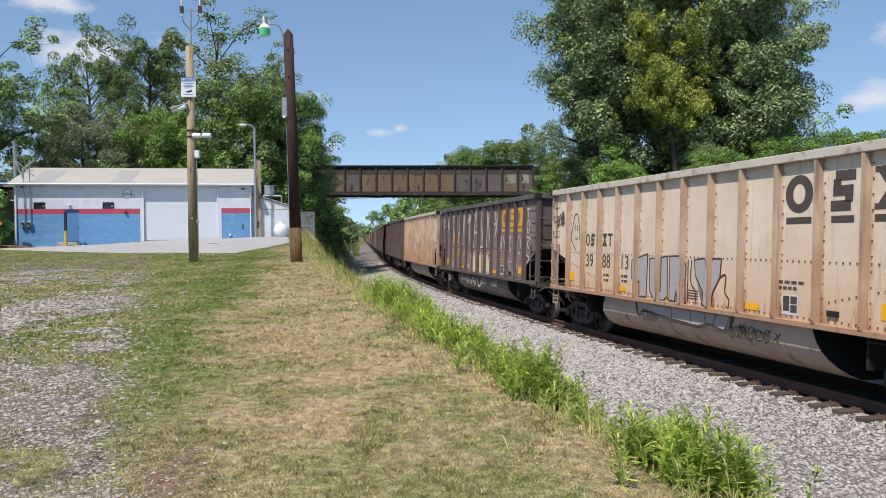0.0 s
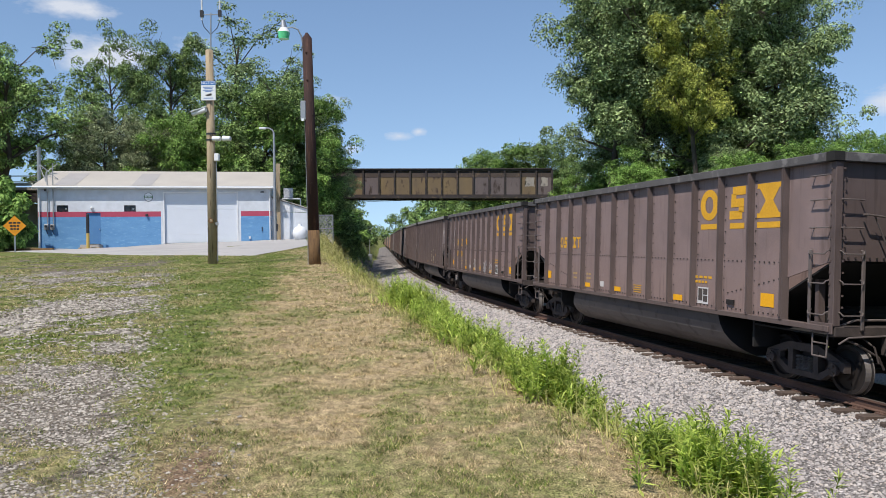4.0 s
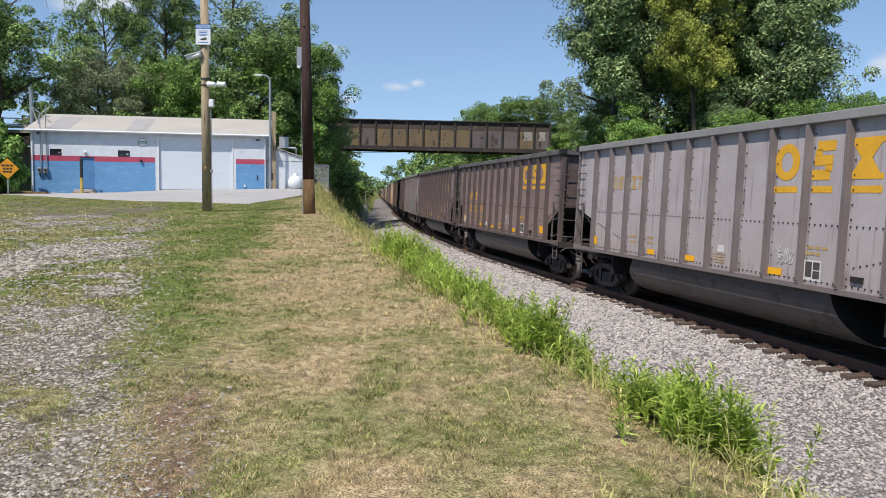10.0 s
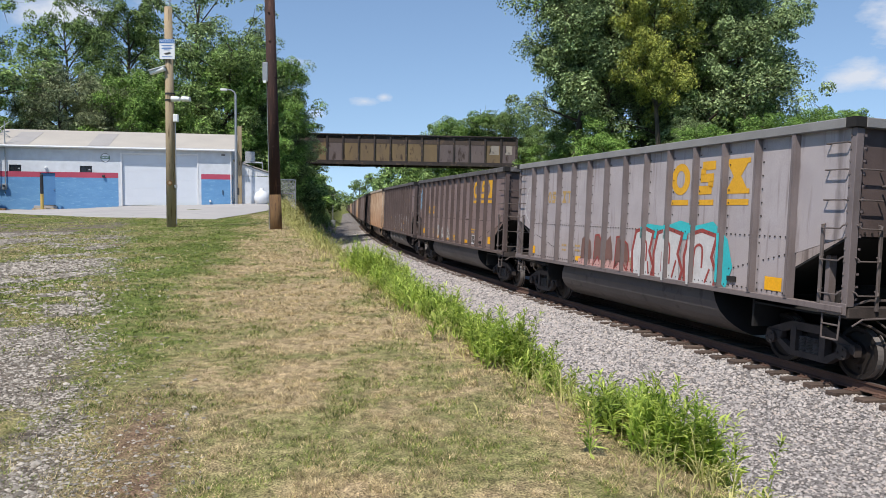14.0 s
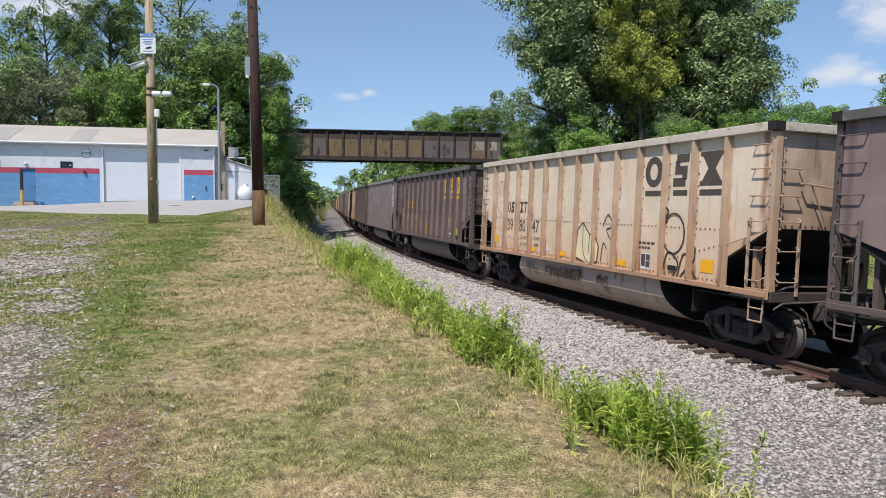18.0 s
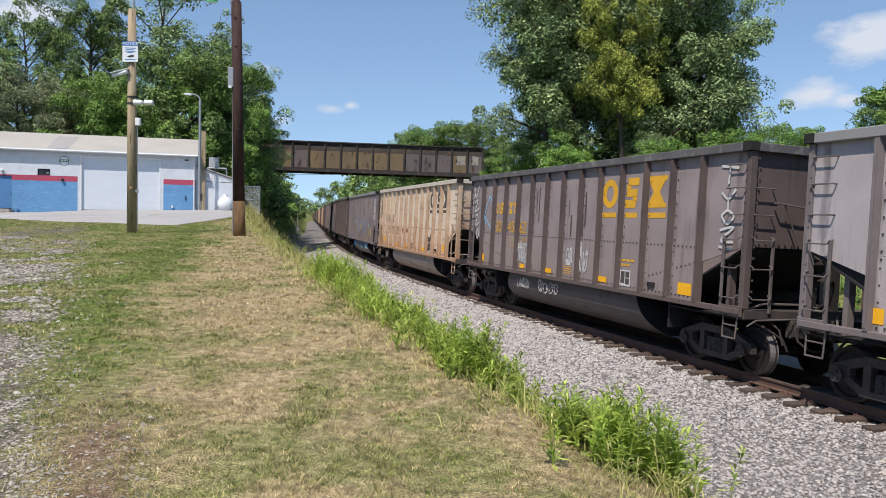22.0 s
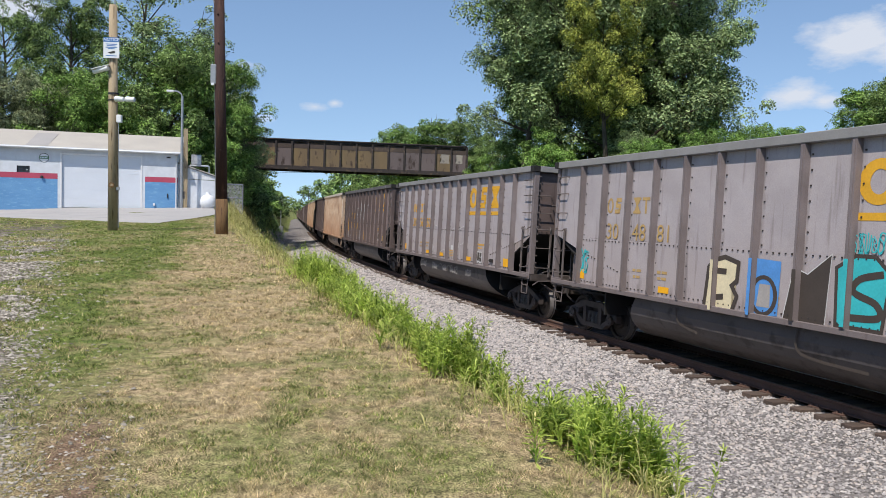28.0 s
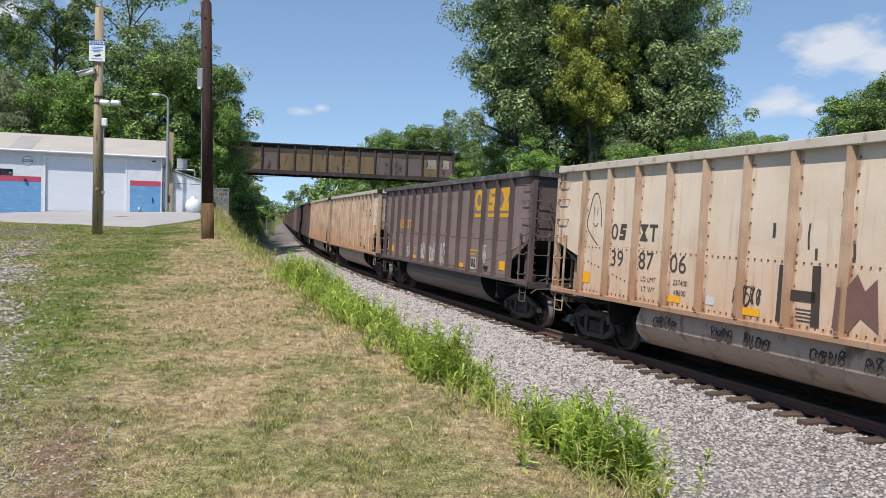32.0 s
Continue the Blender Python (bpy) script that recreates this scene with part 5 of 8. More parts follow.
# ---- trees ----
def leaf_cloud(rng, centres, radii, each, leaf, flat=0.75):
    """Leaves as small quads round the centres of clumps."""
    n = len(centres) * each
    c, r = np.repeat(centres, each, 0), np.repeat(radii, each)
    d = rng.normal(0, 1, (n, 3))
    d[:, 2] = np.where(rng.uniform(0, 1, n) < 0.65, np.abs(d[:, 2]), d[:, 2])     # more leaves on top of a bough than under it
    d /= np.linalg.norm(d, axis=1)[:, None]
    p = c + d * (r * rng.uniform(0.35, 1.0, n) ** 0.45)[:, None] * np.array([1, 1, flat])
    p[:, 2] -= 0.25 * r * (np.hypot(d[:, 0], d[:, 1]) ** 3) * rng.uniform(0, 1, n)
    nrm = d * 0.8 + np.array([0, 0, 0.6]) + rng.normal(0, 0.42, (n, 3))
    nrm /= np.linalg.norm(nrm, axis=1)[:, None]
    a = np.cross(nrm, rng.normal(0, 1, (n, 3)))
    a /= np.linalg.norm(a, axis=1)[:, None]
    b = np.cross(nrm, a)
    s = leaf * rng.uniform(0.6, 1.3, n)[:, None]
    V = np.stack([p - a * s, p + b * s * 0.45, p + a * s, p - b * s * 0.45], 1).reshape(-1, 3)
    return V, np.arange(4 * n).reshape(-1, 4)


def tree(seed, height, spread, material, trunk_share=0.3, clump=1.1, clumps=120, each=150, leaf=0.2, lean=0.0):
    """A tree at the origin: tapered trunk with limbs, and a crown of clumps of leaves at their ends."""
    rng = np.random.default_rng(seed)
    t = new("tree")
    bm = B()
    r0 = height * 0.017 + 0.05
    top = Vector((lean * height, rng.uniform(-0.05, 0.05) * height, height * 0.86))
    knots = [Vector((0, 0, -0.4))] + [top * f + Vector((rng.uniform(-1, 1), rng.uniform(-1, 1), 0)) * 0.025 * height for f in (0.25, 0.5, 0.75)] + [top]
    for i in range(4):
        rod(bm, knots[i], knots[i + 1], r0 * (1 - 0.22 * i), r0 * (0.78 - 0.22 * i) + 0.02, 8)
    ends = []
    limbs = max(9, int(clumps / 9))
    for i in range(limbs):
        f = trunk_share + (0.95 - trunk_share) * (i + rng.uniform(0, 1)) / limbs
        k = min(int(f * 4), 3)
        a = knots[k].lerp(knots[k + 1], f * 4 - k)
        az = i * 2.4 + rng.uniform(-0.6, 0.6)
        reach = spread * (0.55 + 0.5 * math.sin(math.pi * min(1, (f - trunk_share) / (1 - trunk_share) * 0.8 + 0.2))) * rng.uniform(0.65, 1.15)
        rise = height * rng.uniform(0.06, 0.2)
        b = a + Vector((math.cos(az) * reach * 0.55, math.sin(az) * reach * 0.55, rise * 0.7))
        c = a + Vector((math.cos(az) * reach, math.sin(az) * reach, rise))
        rod(bm, a, b, r0 * 0.34 * (1.1 - f) + 0.03, r0 * 0.2 * (1.1 - f) + 0.02, 6)
        rod(bm, b, c, r0 * 0.2 * (1.1 - f) + 0.02, 0.012, 5)
        for j in range(4):
            e = b.lerp(c, rng.uniform(0, 1)) + Vector(rng.normal(0, 1, 3)) * 0.16 * spread
            rod(bm, b.lerp(c, rng.uniform(0.1, 0.8)), e, 0.035, 0.008, 4)
        for j in range(clumps // limbs):
            q = a.lerp(c, rng.uniform(0.35, 1.05)) + Vector(rng.normal(0, 1, 3) * np.array([0.15, 0.15, 0.10]) * spread)
            ends.append(q)
    part("trunk", bm, M_BARK, t)
    C = np.array([tuple(e) for e in ends])
    V, F = leaf_cloud(rng, C, clump * rng.uniform(0.55, 1.25, len(C)), each, leaf)
    raw("crown", V, F, material, t)
    return t


def shrub(seed, wide, high, material, clumps=26, each=130, leaf=0.14):
    rng = np.random.default_rng(seed)
    t = new("shrub")
    C = np.stack([rng.normal(0, wide * 0.33, clumps), rng.normal(0, wide * 0.33, clumps), rng.uniform(0.08, 0.9, clumps) * high], 1)
    C[:, 2] *= 1 - 0.55 * np.clip(np.hypot(C[:, 0], C[:, 1]) / wide, 0, 1)
    bm = B()
    for c in C[::2]:
        rod(bm, (c[0] * 0.15, c[1] * 0.15, -0.3), tuple(c), 0.03, 0.008, 4)
    part("stems", bm, M_BARK, t)
    V, F = leaf_cloud(rng, C, wide * 0.27 * rng.uniform(0.6, 1.3, clumps), each, leaf)
    raw("foliage", V, F, material, t)
    return t


def plant_trees():
    protos = {
        "broad": tree(101, 15, 5.2, M_LEAF, 0.08, 1.0, 240, 230, 0.125),
        "tall": tree(102, 20, 5.4, M_LEAF, 0.12, 1.1, 270, 240, 0.13),
        "high": tree(112, 20, 5.0, M_LEAF_GREY, 0.40, 1.1, 260, 230, 0.122),
        "grey": tree(103, 20, 6.0, M_LEAF_GREY, 0.12, 1.15, 290, 240, 0.128),
        "yellow": tree(104, 19, 4.4, M_LEAF_YELLOW, 0.46, 0.95, 210, 220, 0.12),
        "fresh": tree(105, 11, 4.4, M_LEAF_LIGHT, 0.06, 0.95, 180, 210, 0.12),
        "open": tree(106, 16, 4.6, M_LEAF, 0.36, 0.80, 180, 150, 0.122),
        "thin": tree(107, 17, 4.0, M_LEAF_GREY, 0.40, 0.75, 150, 70, 0.13),
        "willow": tree(114, 12, 4.4, M_LEAF_WILLOW, 0.05, 0.8, 260, 150, 0.105),
        "rough": tree(113, 15, 5.4, M_LEAF, 0.08, 1.4, 90, 60, 0.34),
        "bush": shrub(108, 2.6, 3.0, M_LEAF_LIGHT),
        "dark_bush": shrub(109, 2.6, 2.8, M_LEAF),
        "sumac": shrub(110, 2.2, 4.6, M_LEAF_LIGHT, 30, 150, 0.2),
    }
    about = {
        "broad": ("broad leafy tree with a dense dark green crown", "tree"), "tall": ("tall dark green tree with a full crown", "tree"), "high": ("tall tree with a high uneven crown", "tree"), "grey": ("tall tree with greyish green foliage", "tree"),
        "yellow": ("tree with yellowing leaves among green ones", "tree"), "fresh": ("bright green young tree at the track side", "tree"), "open": ("tree with an open dark crown showing sky", "tree"),
        "willow": ("rounded grey-green willow behind the garage", "tree"), "rough": ("broad leafy tree on the skyline", "tree"), "thin": ("thinly leaved grey-green tree with bare twigs", "tree"), "bush": ("bright green bush beside the track", "bush"), "dark_bush": ("low dark green bush", "bush"), "sumac": ("light green feathery shrub by the garage", "bush")}
    for k, p in protos.items():
        tagged(p, *about[k])
        if k in ("bush", "dark_bush", "sumac"):
            p.name = "bush"
    rng = random.Random(77)
    first = set()

    def put(kind, x, y, size, wide=1.0, lift=0.0):
        p = protos[kind]
        m = pose(x, y, float(level(x, y)) + lift, 0, 0, rng.uniform(0, 360))
        p_scale = (size * wide, size * wide, size)
        if kind not in first:
            first.add(kind)
            p.matrix_basis, p.scale = m, p_scale
            return
        q = copy_thing(p, m)
        q.scale = p_scale
        tagged(q, group="trees along the line" if "bush" not in q.name else "bushes along the line")
    for group in (LEFT_EDGE, GARAGE_TREES, LEFT_BUSHES, FAR_TREES, FAR_TREES_B, AROUND_TREES, RIGHT_BANK, RIGHT_BANK_B, RIGHT_GROUP):
        for kind, x, y, size, *wide in group:
            put(kind, x, y, size, *wide)


# kinds of tree: place, size, breadth
LEFT_EDGE = (
    ("open", -38.0, 62, 1.1), ("open", -42.0, 63, 1.15), ("open", -46, 66, 1.1), ("rough", -55, 72, 1.2), ("rough", -50, 70, 1.1), ("open", -43, 69, 1.05),
    ("open", -37.0, 80, 1.24, 0.78), ("rough", -44, 88, 0.9), ("rough", -33.5, 90, 0.95), ("grey", -34.0, 69, 0.5), ("rough", -53, 84, 0.5), ("rough", -46, 84, 0.5))
GARAGE_TREES = (
    ("tall", -30.4, 80, 1.06, 0.82), ("thin", -24.6, 84, 1.38), ("thin", -20.0, 84, 1.18), ("willow", -31.0, 65.5, 1.0, 0.85), ("willow", -27.4, 66.5, 0.92, 0.8), ("fresh", -24.4, 66, 1.02, 0.9),
    ("grey", -26.6, 70, 0.6), ("fresh", -21.2, 65.5, 0.85), ("broad", -22.6, 72, 0.8), ("broad", -17.4, 66.0, 0.98, 0.95), ("fresh", -15.2, 67, 1.18, 0.85), ("tall", -16.2, 73, 0.76),
    ("grey", -13.9, 72, 0.7, 0.8), ("fresh", -13.1, 66.5, 0.85, 0.75), ("broad", -12.9, 71, 0.58), ("rough", -17.5, 95, 0.72))
LEFT_BUSHES = (
    ("dark_bush", -13.7, 63.5, 1.0), ("bush", -13.1, 60.5, 0.7), ("dark_bush", -13.2, 66, 0.95), ("dark_bush", -13.2, 76, 1.2), ("dark_bush", -13.8, 91, 1.2), ("dark_bush", -14.4, 84, 1.2),
    ("bush", -14.4, 90, 1.6), ("dark_bush", -15.4, 98, 1.6), ("sumac", -28.1, 46.6, 1.05, 0.66), ("sumac", -29.0, 48.3, 1.15, 0.66), ("dark_bush", -29.2, 44.0, 0.8), ("dark_bush", -31.5, 45.5, 0.9),
    ("dark_bush", -34.5, 47, 1.0))
FAR_TREES = (
    ("dark_bush", -11.6, 76, 0.59), ("dark_bush", -12.4, 84, 0.68), ("dark_bush", -13.0, 90, 0.85), ("dark_bush", -13.9, 96, 1), ("dark_bush", -14.7, 103, 1.1), ("dark_bush", -15.7, 111, 1.2), ("dark_bush", -16.8, 120, 1.2), ("dark_bush", -18.2, 131, 1.3), ("dark_bush", -20.0, 146, 1.4), ("dark_bush", -21.0, 165, 2.0), ("dark_bush", -15.8, 100, 1.1), ("dark_bush", -17.2, 110, 1.2), ("dark_bush", -19.0, 122, 1.3), ("dark_bush", -21.4, 137, 1.4), ("dark_bush", -23.5, 153, 2.0), ("dark_bush", -17.4, 108, 1.4),
    ("dark_bush", -18.6, 120, 1.4), ("rough", -17.8, 106, 0.66), ("rough", -18.4, 116, 0.55), ("rough", -22, 128, 0.72), ("rough", -23, 142, 0.6), ("rough", -27, 165, 0.8),
    ("rough", -30, 190, 0.8), ("rough", -35, 225, 0.9), ("broad", 3.5, 118, 1.0), ("fresh", 6.5, 112, 1.3), ("broad", 10.8, 108, 1.0), ("fresh", 1.4, 124, 0.8),
    ("rough", -1.0, 138, 0.85), ("rough", -3.0, 152, 0.8), ("broad", 16, 104, 0.78), ("rough", -7, 178, 0.95), ("rough", -15, 230, 0.95), ("rough", -6, 205, 1.0))
FAR_TREES_B = (
    ("rough", -26, 300, 1.0), ("rough", -48, 310, 1.0), ("rough", -16, 290, 1.0))
AROUND_TREES = (
    ("rough", -60, 86, 0.55), ("rough", 30, 20, 0.8), ("rough", 32, 8, 0.9), ("rough", 34, -6, 1.1), ("rough", 40, -20, 0.9), ("rough", 20, -40, 0.9),
    ("rough", 0, -48, 1.2), ("rough", -20, -46, 0.9), ("rough", -42, -38, 0.9), ("rough", -60, -10, 1.2), ("rough", -62, 12, 0.9), ("rough", -58, 32, 0.9),
    ("rough", -60, 50, 1.0), ("rough", -66, 60, 1.3))
RIGHT_BANK = (
    ("dark_bush", 10.4, 62, 1.3), ("dark_bush", 12.2, 63.5, 1.5), ("bush", 13.6, 62, 1.5), ("fresh", 14.4, 61.5, 0.7), ("broad", 14.6, 72, 0.72), ("fresh", 12.2, 72, 0.6),
    ("fresh", 13.6, 58.5, 0.55), ("fresh", 12.4, 69.5, 0.5), ("bush", 14.2, 53, 1.2), ("bush", 16.2, 50, 1.35), ("bush", 18.0, 47, 1.35), ("bush", 19.6, 43, 1.3),
    ("bush", 21.5, 38, 1.0), ("bush", 23, 33, 1.0), ("bush", 12.8, 56, 1.0), ("bush", 24.0, 42, 1.2), ("bush", 22.0, 47, 1.3), ("fresh", 19.0, 52.5, 0.52),
    ("fresh", 22.5, 50, 0.54), ("fresh", 26.2, 50, 0.55), ("fresh", 25.5, 46, 0.5), ("broad", 34.3, 50, 0.62, 0.8), ("fresh", 35.2, 51, 0.78), ("broad", 35.5, 48, 0.66), ("broad", 39.5, 46, 0.66))
RIGHT_BANK_B = (
    ("fresh", 29.5, 45, 0.48), ("fresh", 34, 42, 0.5))
RIGHT_GROUP = (
    ("high", 12.9, 65, 1.1, 0.92), ("high", 15.4, 63, 1.14), ("open", 15.0, 68, 1.35, 1.0), ("yellow", 17.5, 58.0, 0.92, 0.74), ("grey", 21.0, 62, 1.14), ("grey", 24.9, 61.5, 1.06, 0.78), ("broad", 23.6, 64.5, 1.15, 0.9),
    ("tall", 22.5, 67, 1.1), ("high", 19, 67, 1.2), ("grey", 19.4, 56.5, 0.34), ("rough", 40, 36, 0.5), ("rough", 46, 40, 0.7))
plant_trees()


def far_woods():
    """A low rim of woods round the horizon."""
    rng = np.random.default_rng(9)
    a = np.concatenate([rng.uniform(-1.2, -0.16, 500), rng.uniform(0.0, 1.3, 500), rng.uniform(1.3, 5.1, 500)])
    d = rng.uniform(170, 330, len(a))
    d[:1000] = rng.uniform(230, 420, 1000)
    C = np.stack([np.sin(a) * d, np.cos(a) * d, 2 + rng.uniform(0, 1, len(a)) ** 0.8 * 11], 1)
    V, F = leaf_cloud(rng, C, rng.uniform(2.0, 4.5, len(a)), 46, 0.75)
    tagged(raw("far_woods", V, F, M_LEAF), "distant green woods along the skyline", "woods", kind="stuff")


far_woods()


# ---- the coal train ----
def car_paint(name, c1, c2, low, streak, patch=None, rough=0.6, rust=None, pitch=1.073, fade=0.7, bite=0.75):
    """Car paint: two tones, dust thrown up on the lower sheets, rust runs, rust along the ribs where given, and old paint showing through where patch is given."""
    m = bpy.data.materials.new(name)
    m.use_nodes = True
    n, l = m.node_tree.nodes, m.node_tree.links
    b = n["Principled BSDF"]
    b.inputs["Roughness"].default_value, b.inputs["Specular IOR Level"].default_value = rough, 0.3
    tc, oi, sep = n.new("ShaderNodeTexCoord"), n.new("ShaderNodeObjectInfo"), n.new("ShaderNodeSeparateXYZ")
    off = n.new("ShaderNodeVectorMath")
    off.operation = "MULTIPLY_ADD"
    off.inputs[1].default_value = (31, 47, 0)
    l.new(oi.outputs["Random"], off.inputs[0])
    l.new(tc.outputs["Object"], off.inputs[2])
    l.new(tc.outputs["Object"], sep.inputs[0])

    def noisy(scale, stretch, detail=6):
        mp, t = n.new("ShaderNodeMapping"), n.new("ShaderNodeTexNoise")
        mp.inputs["Scale"].default_value = stretch
        t.inputs["Scale"].default_value, t.inputs["Detail"].default_value = scale, detail
        l.new(off.outputs[0], mp.inputs["Vector"])
        l.new(mp.outputs[0], t.inputs["Vector"])
        return t.outputs[0]

    def span(v, lo, hi, a=0.0, c=1.0):
        r = n.new("ShaderNodeMapRange")
        r.inputs[1].default_value, r.inputs[2].default_value, r.inputs[3].default_value, r.inputs[4].default_value = lo, hi, a, c
        l.new(v, r.inputs[0])
        return r.outputs[0]

    def calc(op, a, c):
        x = n.new("ShaderNodeMath")
        x.operation = op
        for i, v in enumerate((a, c)):
            if isinstance(v, float):
                x.inputs[i].default_value = v
            else:
                l.new(v, x.inputs[i])
        return x.outputs[0]

    def blend(f, a, c):
        x = n.new("ShaderNodeMix")
        x.data_type = "RGBA"
        for s, v in ((6, a), (7, c)):
            if isinstance(v, tuple):
                x.inputs[s].default_value = (*v, 1)
            else:
                l.new(v, x.inputs[s])
        l.new(f, x.inputs[0])
        return x.outputs[2]
    col = blend(span(noisy(1.3, (1, 1, 1)), 0.35, 0.65), c1, c2)
    dust = calc("MULTIPLY", span(calc("ADD", span(sep.outputs["Z"], 3.0, 1.1), noisy(2.5, (1, 1, 0.6))), 0.55, 1.5), 0.9)
    col = blend(dust, col, low)
    if patch:
        worn = calc("MULTIPLY", span(noisy(1.1, (1, 1.5, 0.45), 7), 0.49, 0.51), calc("MULTIPLY", span(sep.outputs["Z"], 3.6, 3.2), span(sep.outputs["Z"], 2.28, 2.32)))
        col = blend(worn, col, patch)
    runs = calc("MULTIPLY", span(noisy(3.0, (3, 3, 0.22), 5), 0.57, 0.74), fade)
    col = blend(runs, col, streak)
    if rust:
        # rust creeps out from the ribs and the lower edges
        saw = calc("ABSOLUTE", calc("SUBTRACT", calc("FRACT", calc("ADD", calc("MULTIPLY", sep.outputs["Y"], 1 / pitch), 40.0), 0.0), 0.5), 0.0)
        edge = calc("ADD", span(saw, 0.28, 0.5), calc("MULTIPLY", span(sep.outputs["Z"], 1.75, 1.15), 0.55))
        eaten = span(calc("ADD", calc("MULTIPLY", edge, 0.55), noisy(4.0, (2, 2, 0.5), 8)), 0.72, 1.05)
        col = blend(calc("MULTIPLY", eaten, bite), col, rust)
    fine = noisy(60, (1, 1, 1), 3)
    h = n.new("ShaderNodeHueSaturation")
    l.new(span(fine, 0.2, 0.8, 0.86, 1.14), h.inputs["Value"])
    l.new(col, h.inputs["Color"])
    l.new(h.outputs[0], b.inputs["Base Color"])
    bu = n.new("ShaderNodeBump")
    bu.inputs["Strength"].default_value, bu.inputs["Distance"].default_value = 0.12, 0.02
    l.new(noisy(5, (1, 1, 1), 3), bu.inputs["Height"])
    l.new(bu.outputs[0], b.inputs["Normal"])
    return m


C_TAN = car_paint("cream_car_paint", (0.71, 0.595, 0.465), (0.63, 0.52, 0.395), (0.62, 0.42, 0.27), (0.42, 0.25, 0.15), rust=(0.28, 0.135, 0.07), fade=0.45, bite=0.9)
# rib paints are body tones darkened by the shade on the ribs' sides
C_TAN_RIB_SHADE = car_paint("shaded_cream_rib_paint", (0.52, 0.40, 0.29), (0.39, 0.27, 0.185), (0.38, 0.225, 0.135), (0.14, 0.08, 0.05))
C_DARK = car_paint("dark_car_paint", (0.250, 0.184, 0.172), (0.205, 0.150, 0.141), (0.265, 0.186, 0.162), (0.135, 0.092, 0.080), rust=(0.085, 0.062, 0.055), bite=0.55)
C_DARK_RIB_SHADE = car_paint("shaded_dark_rib_paint", (0.115, 0.086, 0.080), (0.085, 0.064, 0.060), (0.12, 0.09, 0.08), (0.07, 0.05, 0.045))
C_WIDE = car_paint("brown_car_paint", (0.232, 0.176, 0.163), (0.195, 0.146, 0.135), (0.235, 0.172, 0.152), (0.11, 0.078, 0.068), rust=(0.075, 0.055, 0.048), pitch=1.11, bite=0.5)
C_GREY = car_paint("grey_car_paint", (0.42, 0.378, 0.382), (0.36, 0.322, 0.325), (0.39, 0.333, 0.315), (0.20, 0.162, 0.155), fade=0.7, rust=(0.10, 0.08, 0.075), pitch=1.006, bite=0.6)
C_GREY_RIB_SHADE = car_paint("shaded_grey_rib_paint", (0.215, 0.182, 0.18), (0.155, 0.13, 0.128), (0.17, 0.14, 0.132), (0.12, 0.095, 0.09))
C_PATCH = car_paint("flaking_car_paint", (0.205, 0.158, 0.148), (0.165, 0.126, 0.118), (0.215, 0.160, 0.140), (0.11, 0.08, 0.07), patch=(0.42, 0.36, 0.335), rust=(0.085, 0.062, 0.055), bite=0.5)
C_DUSTY = car_paint("dusty_car_paint", (0.30, 0.245, 0.24), (0.24, 0.196, 0.192), (0.28, 0.22, 0.20), (0.14, 0.108, 0.098), rust=(0.09, 0.068, 0.06), pitch=1.006, bite=0.55)
# end walls are darker than the sides; the cream ones darken downwards
C_END_TAN = car_paint("dark_cream_end_paint", (0.55, 0.43, 0.33), (0.36, 0.25, 0.18), (0.17, 0.10, 0.07), (0.12, 0.075, 0.055))
C_END = car_paint("dark_end_paint", (0.13, 0.098, 0.092), (0.10, 0.076, 0.072), (0.10, 0.076, 0.068), (0.06, 0.045, 0.04))
C_TOP = surf("dusty_top_chord", (0.125, 0.118, 0.116), (0.075, 0.071, 0.071), 1.5, 0.8, c3=(0.19, 0.18, 0.175))
C_TOP_TAN = surf("pale_top_chord", (0.56, 0.50, 0.42), (0.48, 0.43, 0.36), 1.5, 0.8, c3=(0.34, 0.26, 0.19))
C_TUB = surf("sooty_tub_paint", (0.105, 0.092, 0.090), (0.072, 0.063, 0.062), 1.2, 0.5, bump=0.1, c3=(0.05, 0.042, 0.040))
C_TUB_TAN = surf("sooty_cream_tub_paint", (0.50, 0.405, 0.325), (0.39, 0.31, 0.25), 1.2, 0.6, bump=0.1, c3=(0.20, 0.145, 0.11), stretch=(1, 1, 0.5))
C_TOP_GREY = surf("pale_grey_chord", (0.26, 0.255, 0.25), (0.20, 0.195, 0.19), 1.5, 0.8)
C_UNDER = surf("grimy_running_gear", (0.030, 0.025, 0.023), (0.016, 0.014, 0.013), 3.0, 0.75, 0.1, 0.3)
C_FRAME = surf("dusty_cast_steel", (0.085, 0.068, 0.060), (0.045, 0.037, 0.034), 4.0, 0.7, 0.1, 0.3)
C_STEP = surf("worn_ladder_paint", (0.155, 0.130, 0.120), (0.095, 0.078, 0.072), 3.0, 0.6, bump=0.1)
C_STEP_TAN = surf("rusty_cream_ladder_paint", (0.46, 0.35, 0.25), (0.28, 0.18, 0.115), 5.0, 0.7, bump=0.1)
C_BOLT = surf("dark_bolt_heads", (0.055, 0.045, 0.042), (0.035, 0.030, 0.028), 3.0, 0.7, bump=0)
C_BOLT_TAN = surf("rusty_bolt_heads", (0.20, 0.105, 0.062), (0.12, 0.065, 0.042), 5.0, 0.8, bump=0)
C_SPRING = surf("dusty_spring_steel", (0.20, 0.18, 0.165), (0.13, 0.115, 0.105), 4.0, 0.6, 0.2, 0.1)
C_WHEEL = surf("black_wheel_face", (0.030, 0.024, 0.021), (0.018, 0.015, 0.014), 3.0, 0.6, 0.2, 0.1)
